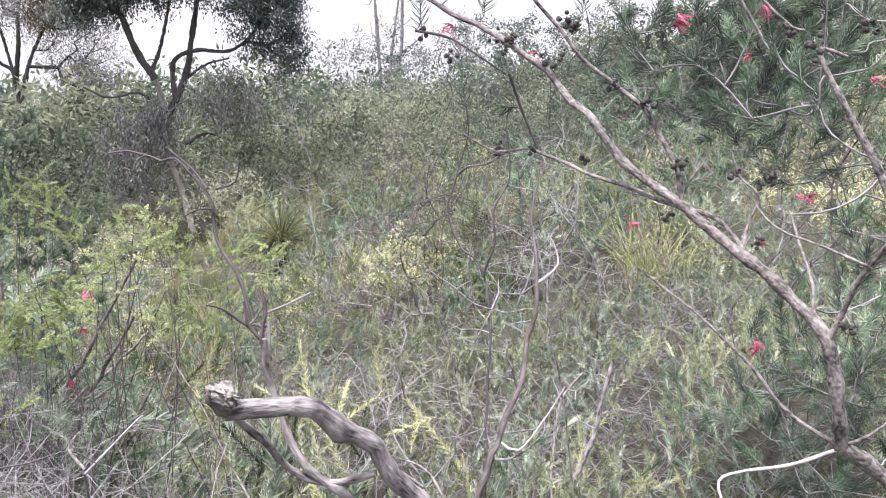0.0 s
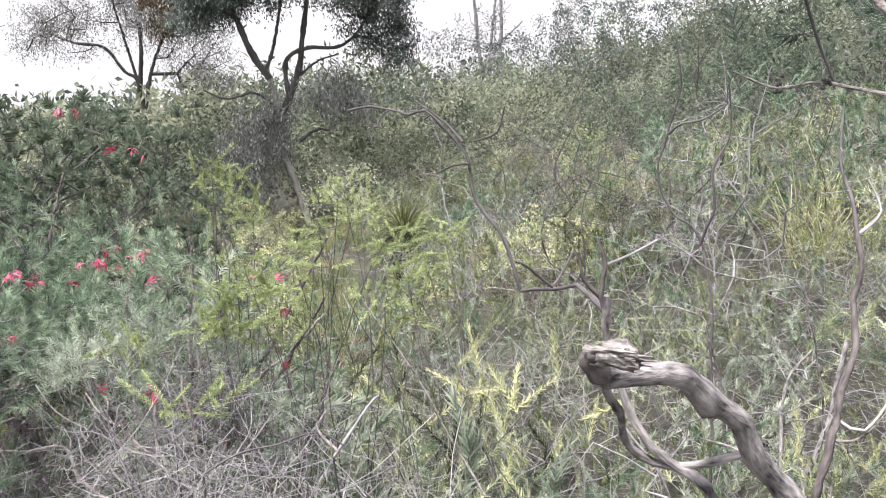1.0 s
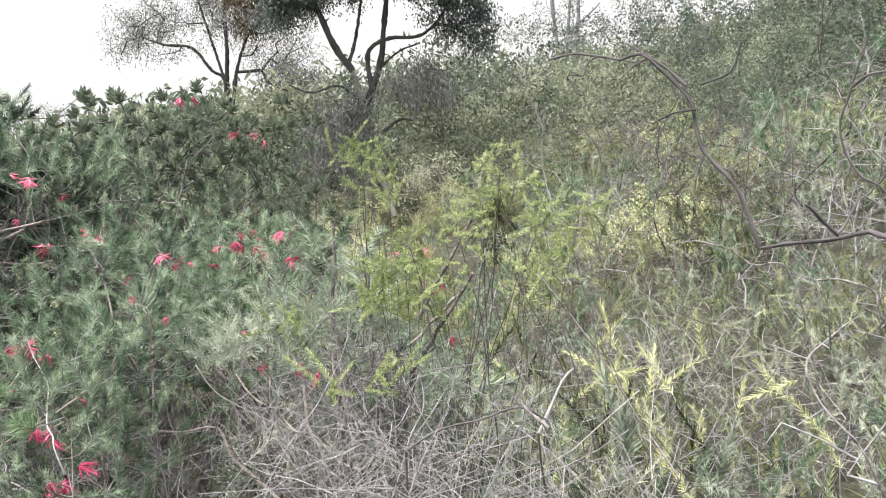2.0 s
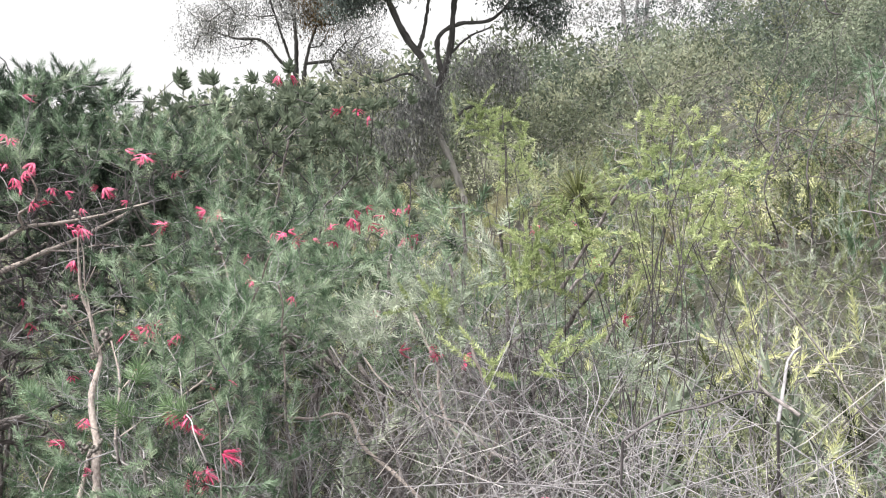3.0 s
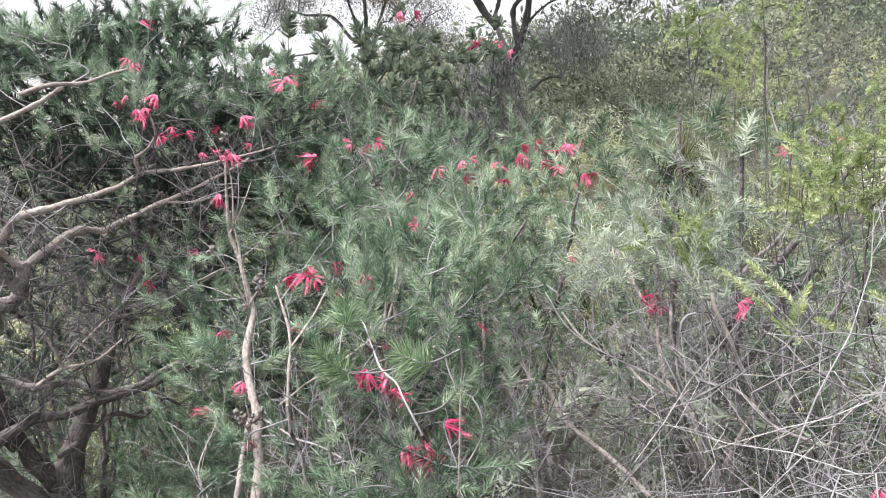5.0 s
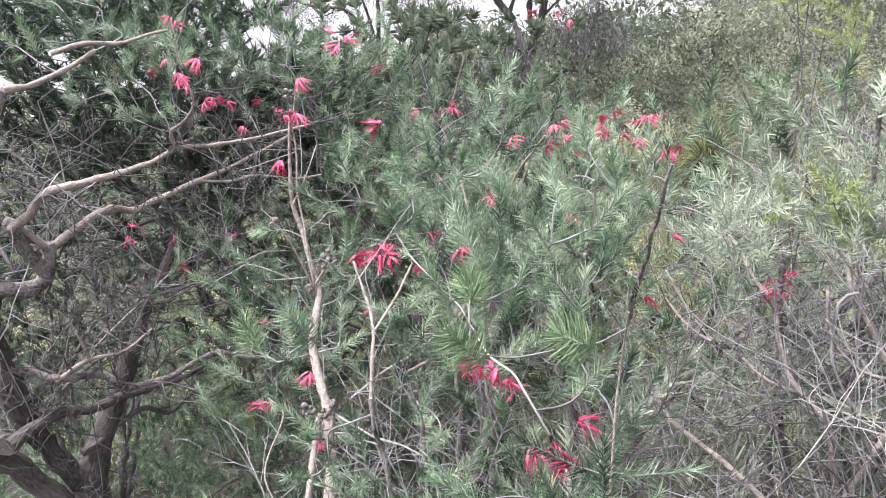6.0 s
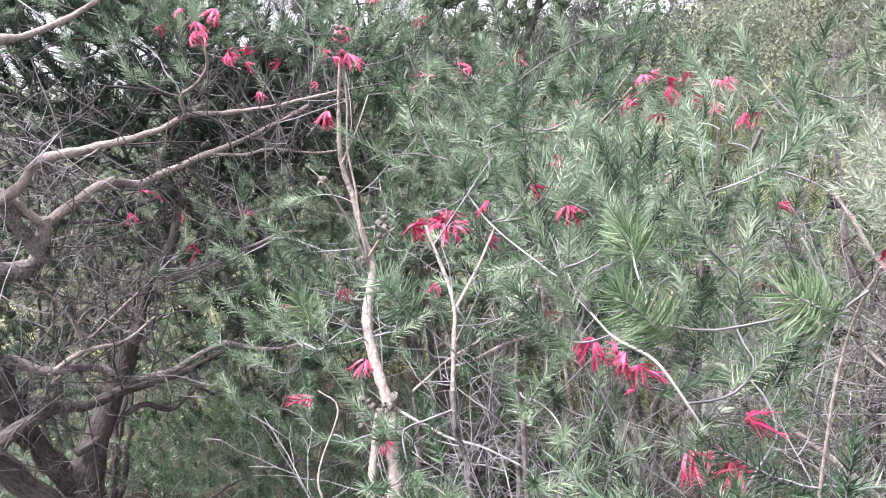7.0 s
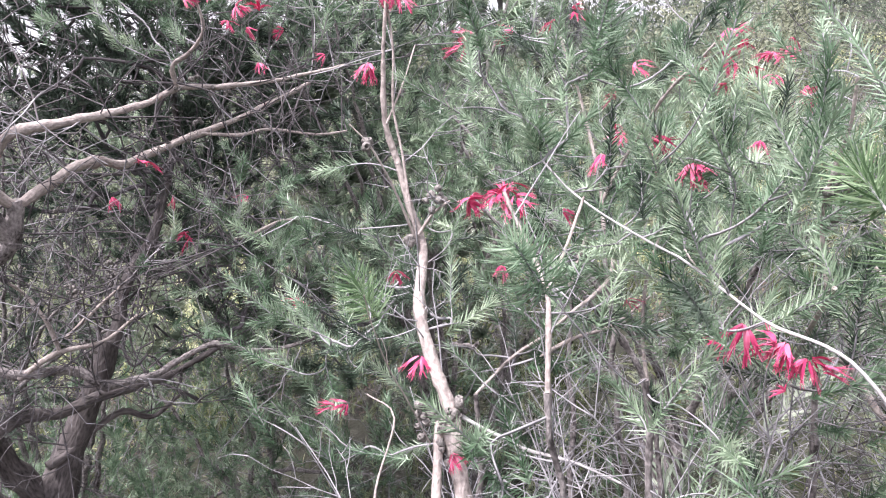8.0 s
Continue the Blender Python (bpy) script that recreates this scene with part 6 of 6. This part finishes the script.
# ---- the heath and woods beyond: a few kinds, each built once and set out many times ----
def heath_kind(name, label, group, seed, height, wide, stems, leaf_mat, stem_mat, leaf, width, per, style):
    """One low shrub at the origin, with stems and leaves."""
    rng = np.random.default_rng(seed)
    ob = thing(name, 0, 0, 0, label, "shrub", group)
    if style == "sedge":
        n = per
        at = inside(rng, n, (0, 0, 0), (wide * 0.22, wide * 0.22, 0.02))
        way = unit(np.c_[rng.normal(size=(n, 2)) * 0.42, np.ones(n)])
        part("leaf_tuft", blades(Buf(), at, way, height * 1.2, width, rng, 0.45).mesh("leaf_tuft", leaf_mat, False), ob)
        return ob
    targets = inside(rng, stems, (0, 0, height * 0.55), (wide / 2, wide / 2, height * 0.48), -0.8, 0.25)
    if style == "whorls":  # a level, close-set top
        targets[:, 2] = np.minimum(targets[:, 2], height * (0.8 + 0.09 * rng.random(len(targets))))
    roots = np.array([(rng.normal() * 0.03, rng.normal() * 0.03, -0.05 + 0.1 * k * height) for k in range(4)])
    buf = Buf()
    tips, ways = grow(roots, targets, rng, 0.16 * height, 0.3, 0.22, 0.0009 * max(1, height), 0.32, 0.012 * height, 3, buf)
    part("stem_spray", buf.mesh("stem_spray", stem_mat), ob)
    if style == "leaves":
        at = np.repeat(tips, per, axis=0) - np.repeat(ways, per, axis=0) * rng.random((len(tips) * per, 1)) * height * 0.08 + rng.normal(size=(len(tips) * per, 3)) * leaf * 0.9
        way = unit(np.repeat(ways, per, axis=0) * 0.6 + rng.normal(size=at.shape) + (0, 0, 0.3))
        part("foliage", leaves(Buf(), at, way, leaf, width, rng).mesh("foliage", leaf_mat, False), ob)
    elif style == "whorls":
        part("foliage", needles(Buf(), tips, unit(ways + (0, 0, 0.8)), np.full(len(tips), 0.04), per, leaf, width, rng, 62).mesh("foliage", leaf_mat, False), ob)
    elif style == "needles":
        ways = unit(ways + rng.normal(size=ways.shape) * 0.3 + (0, 0, 0.6))
        part("foliage", needles(Buf(), tips, ways, np.full(len(tips), height * 0.22), per, leaf, width, rng, 45, simple=True).mesh("foliage", leaf_mat, False), ob)
    return ob


def grass_tree():
    """A grass tree: a dense fountain of thin stiff leaves over a dark skirt."""
    rng = np.random.default_rng(71)
    ob = thing("grass_tree", 0, 0, 0, "grass tree with a fountain of stiff yellow-green leaves", "grass tree", "grass trees")
    core = Buf()
    sweep(core, np.array([(0, 0, -0.05), (0, 0, 0.2), (0, 0, 0.45), (0, 0, 0.6)]), np.array([0.13, 0.15, 0.13, 0.05]), 10, 0.1, rng)
    part("trunk", core.mesh("trunk", M_CORE), ob, "dark thatched trunk")
    d = unit(rng.normal(size=(620, 3)) * (1, 1, 0.8) + (0, 0, 0.6))
    part("leaf_fountain", blades(Buf(), np.array([0, 0, 0.5]) + d * 0.05, d, 0.55 + 0.25 * rng.random((620, 1)), 0.0055, rng, 0.45).mesh("leaf_fountain", M_SPIKE, False), ob)
    d = unit(rng.normal(size=(260, 3)) * (1, 1, 0.4) - (0, 0, 0.5))
    part("leaf_tuft", blades(Buf(), np.array([0, 0, 0.5]) + d * 0.06, d, 0.42, 0.006, rng, 0.5).mesh("leaf_tuft", M_CORE, False), ob, "dark dead skirt of leaves")
    return ob


G = "heath shrubs"
KINDS = {
    "olive": [heath_kind("heath_shrub", "low olive-green heath shrub with fine twiggy stems", G, 50 + k, 0.62, 0.8, 40, M_OLIVE, M_TWIG, 0.026, 0.0078, 43, "leaves") for k in range(3)],
    "fine": [heath_kind("heath_shrub", "low fine-leaved olive heath shrub", G, 150 + k, 0.62, 0.8, 30, M_OLIVE, M_TWIG, 0.026, 0.0034, 66, "needles") for k in range(2)],
    "wispy": [heath_kind("heath_shrub", "wispy yellow-green heath shrub with fine leaves", G, 170 + k, 0.7, 0.7, 28, M_HEATH, M_TWIG, 0.02, 0.003, 66, "needles") for k in range(2)],
    "banksia": [heath_kind("banksia_bush", "dark upright bush with whorled leaves", "dark bushes", 160 + k, 2.1, 1.35, 170, M_BUSH, M_TWIG_DARK, 0.042, 0.011, 30, "whorls") for k in range(2)],
    "needle": [heath_kind("needle_shrub", "bushy green needle-leaved shrub", G, 54 + k, 0.9, 0.9, 70, M_NEEDLE, M_TWIG, 0.05, 0.005, 50, "needles") for k in range(2)],
    "pale": [heath_kind("grey_shrub", "low grey-green heath shrub with pale twigs", G, 57 + k, 0.5, 0.75, 22, M_PALE, M_TWIG, 0.032, 0.0056, 43, "needles") for k in range(2)],
    "yellow": [heath_kind("yellow_green_shrub", "yellow-green heath shrub with upright leafy shoots", G, 60 + k, 0.7, 0.6, 36, M_HEATH, M_TWIG, 0.028, 0.0048, 46, "needles") for k in range(2)],
    "dead": [heath_kind("dead_shrub", "bare grey dead shrub", "dead shrubs", 63 + k, 0.7, 0.8, 80, None, (M_TWIG_PALE, M_TWIG)[k], 0, 0, 0, "bare") for k in range(2)],
    "bamboo": [heath_kind("long_leaved_shrub", "upright shrub with long narrow yellow-green leaves", G, 190 + k, 0.9, 0.6, 36, M_YELLOW, M_TWIG_DARK, 0.05, 0.006, 22, "leaves") for k in range(2)],
    "green": [heath_kind("needle_shrub", "rounded mid-green needle-leaved shrub", G, 194 + k, 0.7, 0.8, 34, M_NEEDLE, M_TWIG, 0.03, 0.0034, 70, "needles") for k in range(2)],
    "stick": [heath_kind("dead_shrub", "tall thin dead shrub with dark bare stems", "dead shrubs", 197 + k, 1.1, 0.7, 26, None, M_TWIG_DARK, 0, 0, 0, "bare") for k in range(2)],
    "rust": [heath_kind("withered_shrub", "withered rust-brown heath shrub", G, 66, 0.5, 0.6, 46, M_RUST, M_TWIG_DARK, 0.018, 0.0045, 26, "leaves")],
    "sedge": [heath_kind("sedge_clump", "arching clump of green and straw-coloured sedge", "sedge clumps", 68 + k, 0.6, 0.7, 0, (M_SEDGE, M_STRAW)[k % 2], M_TWIG, 0, 0.005, 170, "sedge") for k in range(3)],
    "grasstree": [grass_tree()],
    "bush": [heath_kind("bush", "rounded dark green bush on the hillside", "hillside bushes", 74 + k, 2.0, 2.4, 52, M_BUSH, M_TWIG_DARK, 0.094, 0.036, 20, "leaves") for k in range(3)],
    "greybush": [heath_kind("bush", "grey-olive bush on the hillside", "hillside bushes", 78 + k, 1.8, 2.1, 50, M_HILL, M_TWIG, 0.094, 0.031, 20, "leaves") for k in range(2)],
    "farbush": [heath_kind("distant_bush", "distant grey-olive bush on the hillside", "hillside bushes", 180 + k, 2.0, 2.4, 44, M_BUSH, M_TWIG, 0.17, 0.068, 11, "leaves") for k in range(3)],
    "darkbush": [heath_kind("bush", "dense dark grey-green bush on the hillside", "hillside bushes", 84, 2.2, 2.0, 60, M_GUM, M_TWIG_DARK, 0.07, 0.026, 46, "leaves")],
    "sapling": [heath_kind("gum_sapling", "thin grey-green gum sapling on the ridge", "gum saplings", 81 + k, 4.5, 3.2, 44, M_GUM_GREY, M_TWIG, 0.11, 0.03, 44, "leaves") for k in range(2)],
}
USED = set()


def put(kind, x, y, scale, rng, sink=0.0):
    """Set one plant out, the first of a kind being moved and later ones copied."""
    ob = KINDS[kind][int(rng.integers(len(KINDS[kind])))]
    m = pose(x, y, surface(x, y) - sink, rng.normal() * 4, rng.normal() * 4, rng.random() * 360)
    if ob.name not in USED:
        USED.add(ob.name)
        ob.matrix_world = m
        ob.scale = (scale,) * 3
        return
    twin = copy_thing(ob, m)
    twin.scale = (scale,) * 3


def scatter():
    rng = np.random.default_rng(90)
    taken = [(-4.82, 13.68), (-9.12, 15.82)] + [(-1.85 + 0.3 * math.cos(a), 8.1 + 0.3 * math.sin(a)) for a in (0.5, 1.5, 2.6, 3.6, 4.7, 5.8)]

    def free(x, y, gap):
        return all((x - a) ** 2 + (y - b) ** 2 > gap * gap for a, b in taken)

    # low heath close by, taller and greener down the slope
    bands = (
        (1.9, 4.2, 220, 0.15, ("pale", "yellow", "wispy", "dead", "yellow", "green", "wispy", "dead", "pale", "fine", "stick", "yellow", "dead", "pale"), (0.55, 0.95)),
        (4.2, 9.0, 360, 0.22, ("pale", "bamboo", "dead", "olive", "sedge", "green", "stick", "dead", "yellow", "pale", "rust", "sedge", "olive", "dead", "green"), (0.8, 1.45)),
        (9.0, 16.0, 210, 0.42, ("olive", "greybush", "dead", "pale", "sedge", "olive", "greybush", "dead", "yellow", "green", "greybush"), (1.0, 1.6)),
    )
    for r0, r1, count, gap, kinds, sizes in bands:
        done = tries = 0
        while done < count and tries < count * 30:
            tries += 1
            az = radians(-62 + 100 * rng.random())
            r = math.sqrt(r0 * r0 + (r1 * r1 - r0 * r0) * rng.random())
            x, y = r * math.sin(az), r * math.cos(az)
            if not free(x, y, gap) or (x < -1.0 and y < 2.9) or (x < 0.6 and y < 1.9):
                continue
            taken.append((x, y))
            drift = 0.5 + 0.7 * noise.noise((x * 0.9, y * 0.9, 5)) + rng.normal() * 0.4
            kind = kinds[int(np.clip(drift, 0, 0.999) * len(kinds))]
            s = (0.85 + 0.5 * abs(noise.noise((x * 0.7, y * 0.7, 2)))) * (sizes[0] + (sizes[1] - sizes[0]) * rng.random())
            if r > 9 and az > radians(2) and kind in ("olive", "greybush", "yellow", "sedge"):  # darker bushes up the slope
                kind = "bush"
            if kind in ("greybush", "bush"):
                s *= 0.55
            if r > 6 and abs(math.degrees(az) + 19.5) < 3.5:  # an open strip before the gum's trunk
                kind, s = "sedge", 0.8
            if kind == "needle" and az > radians(-12):
                kind = "olive"
            if 2.5 < r < 8 and abs(math.degrees(az) + 13) < 4:  # low cover before the grass tree
                s = min(s, 0.75)
            put(kind, x, y, s, rng)
            done += 1
    # bushes over the hillside and up to the ridge, denser far off
    for kind, count, r0, r1, gap in (("near", 64, 12.5, 21, 1.1), ("far", 225, 20, 56, 0.9)):
        done = tries = 0
        while done < count and tries < 9000:
            tries += 1
            az, r = radians(-66 + 112 * rng.random()), r0 + (r1 - r0) * rng.random() ** 1.2
            x, y = r * math.sin(az), r * math.cos(az)
            if not free(x, y, gap) or (r < 15.5 and abs(math.degrees(az) + 19.5) < 6):
                continue
            taken.append((x, y))
            name = "farbush" if kind == "far" else ("bush", "greybush", "greybush")[int(rng.integers(3))]
            put(name, x, y, (0.75 + 0.6 * rng.random()) * (1.6 if az < radians(-10) else 1.05), rng)
            done += 1
    for _ in range(20):
        az, r = radians(-66 + 112 * rng.random()), 30 + 40 * rng.random()
        put("sapling", r * math.sin(az), r * math.cos(az), 0.7 + 0.7 * rng.random(), rng)


scatter()
# low cover round the gum's foot
_rng = np.random.default_rng(92)
for _ in range(46):
    _x, _y = -4.9 + _rng.normal() * 1.9, 14.4 + _rng.normal() * 2.4
    if abs(_x + 4.82) > 0.3:
        put(("olive", "sedge", "pale", "olive", "yellow")[int(_rng.integers(5))], _x, _y, 0.9 + 0.5 * _rng.random(), _rng)
# single plants that stand out
_rng = np.random.default_rng(91)
for kind, x, y, s in (("dead", -0.53, 5.36, 1.2), ("olive", -0.22, 5.6, 1.1), ("pale", -0.72, 6.1, 1.3), ("fine", -0.13, 4.72, 1.1), ("dead", -0.36, 4.5, 1.1), ("fine", 0.1, 5.1, 1.2), ("dead", 0.3, 4.6, 1.0), ("darkbush", -2.7, 27.0, 1.9), ("darkbush", -1.7, 30.0, 1.8), ("darkbush", 0.6, 27.0, 1.9), ("darkbush", 1.4, 29.0, 2.0), ("bush", 2.6, 30.0, 1.9), ("darkbush", 3.0, 27.0, 1.6), ("darkbush", 5.0, 29.6, 1.7), ("darkbush", 4.2, 25.0, 1.3), ("darkbush", 6.5, 27.0, 1.6), ("green", -1.5, 10.9, 1.4), ("stick", -0.3, 8.4, 1.5), ("green", 0.5, 6.5, 1.3), ("green", 1.0, 6.8, 1.5), ("pale", 1.6, 6.0, 1.8), ("green", -2.7, 11.5, 1.4), ("olive", -0.9, 9.9, 1.5), ("green", 0.4, 7.2, 1.8), ("pale", 0.8, 5.6, 1.4), ("green", 1.3, 5.4, 1.8), ("pale", -2.0, 9.3, 1.8), ("green", -0.9, 9.7, 1.3), ("pale", -0.2, 10.6, 1.6), ("stick", 0.3, 6.3, 1.9), ("pale", 0.9, 6.2, 1.3), ("grasstree", -1.85, 8.1, 1.0), ("pale", -0.55, 1.8, 1.3), ("pale", -0.75, 2.05, 1.9), ("green", -0.95, 2.0, 1.0), ("pale", -1.25, 2.3, 2.0), ("wispy", -1.1, 2.6, 1.5), ("pale", -0.5, 2.2, 1.4), ("banksia", -5.2, 3.0, 1.0), ("banksia", -5.7, 4.0, 1.1), ("banksia", -4.8, 2.5, 0.9), ("banksia", -6.2, 3.2, 1.15), ("banksia", -5.0, 3.8, 1.05), ("needle", -3.9, 2.6, 0.95), ("needle", -3.3, 3.0, 0.85), ("needle", -2.75, 2.55, 0.6), ("needle", -2.5, 3.0, 0.8), ("needle", -4.5, 3.3, 1.1), ("needle", -3.9, 1.6, 0.6), ("needle", -4.6, 2.3, 0.9), ("needle", -2.3, 2.1, 0.55), ("greybush", -8.2, 14.0, 1.5), ("bush", -7.4, 13.0, 1.3), ("greybush", -9.6, 14.0, 1.6), ("bush", -6.6, 12.4, 1.0), ("greybush", -10.6, 14.6, 1.7), ("bush", -8.8, 12.6, 1.5), ("greybush", -5.9, 15.2, 0.8), ("bush", -3.6, 15.6, 0.8), ("sapling", -3.3, 20.5, 0.95), ("sapling", -2.0, 22.0, 1.0), ("sapling", -0.6, 25.0, 1.0), ("sapling", -4.4, 21.5, 0.9), ("bush", -2.6, 19.5, 1.4), ("bush", -1.0, 20.0, 1.4), ("greybush", -3.6, 17.5, 1.1), ("green", -1.0, 2.35, 1.2), ("fine", -0.65, 2.5, 1.3), ("fine", -1.25, 2.75, 1.7), ("wispy", -1.5, 3.2, 1.7), ("fine", -0.8, 3.0, 1.4), ("fine", -0.3, 2.5, 1.2), ("bush", -1.9, 15.6, 1.3), ("bush", -2.9, 17.5, 1.2), ("banksia", -2.95, 3.55, 1.24), ("banksia", -2.55, 3.9, 1.12), ("banksia", -3.55, 3.8, 1.22), ("banksia", -4.2, 4.1, 1.22), ("banksia", -3.2, 4.6, 1.22)):
    put(kind, x, y, s, _rng)


def build_litter():
    """Fine grass and fallen twigs over the near ground."""
    rng = np.random.default_rng(95)
    for name, mat, n, size, label in (("grass", M_STRAW, 8000, 0.17, "thin dry straw-coloured grass"), ("green_grass", M_SEDGE, 7000, 0.2, "fine green grass between the shrubs")):
        az, r = np.radians(-66 + 108 * rng.random(n)), 1.2 + 15 * rng.random(n) ** 1.4
        x, y = r * np.sin(az), r * np.cos(az)
        at = np.c_[x, y, terrain(x, y) - 0.02]
        way = unit(np.c_[rng.normal(size=(n, 2)) * 0.5, np.ones(n)])
        buf = blades(Buf(), at, way, (size * (0.7 + 0.05 * r))[:, None], 0.005, rng, 0.4)
        tagged(new(name, buf.mesh(name, mat, False)), label, "grass", kind="stuff")
    buf = Buf()
    for _ in range(2600):
        az, r = radians(-66 + 108 * rng.random()), 1.2 + 6 * rng.random() ** 1.3
        x, y = r * math.sin(az), r * math.cos(az)
        a, ln = rng.random() * 6.28, 0.1 + 0.25 * rng.random()
        p = np.array([x, y, surface(x, y) + 0.01])
        d = np.array([math.cos(a), math.sin(a), 0.35 * rng.normal()])
        d[2] = abs(d[2])
        sweep(buf, np.array([p, p + d * ln * 0.5 + rng.normal(size=3) * 0.02, p + d * ln]), np.array([0.0018, 0.0015, 0.0007]), 3)
    tagged(new("fallen_twigs", buf.mesh("fallen_twigs", M_TWIG)), "grey fallen twigs on the litter", "twigs", kind="stuff")


build_litter()
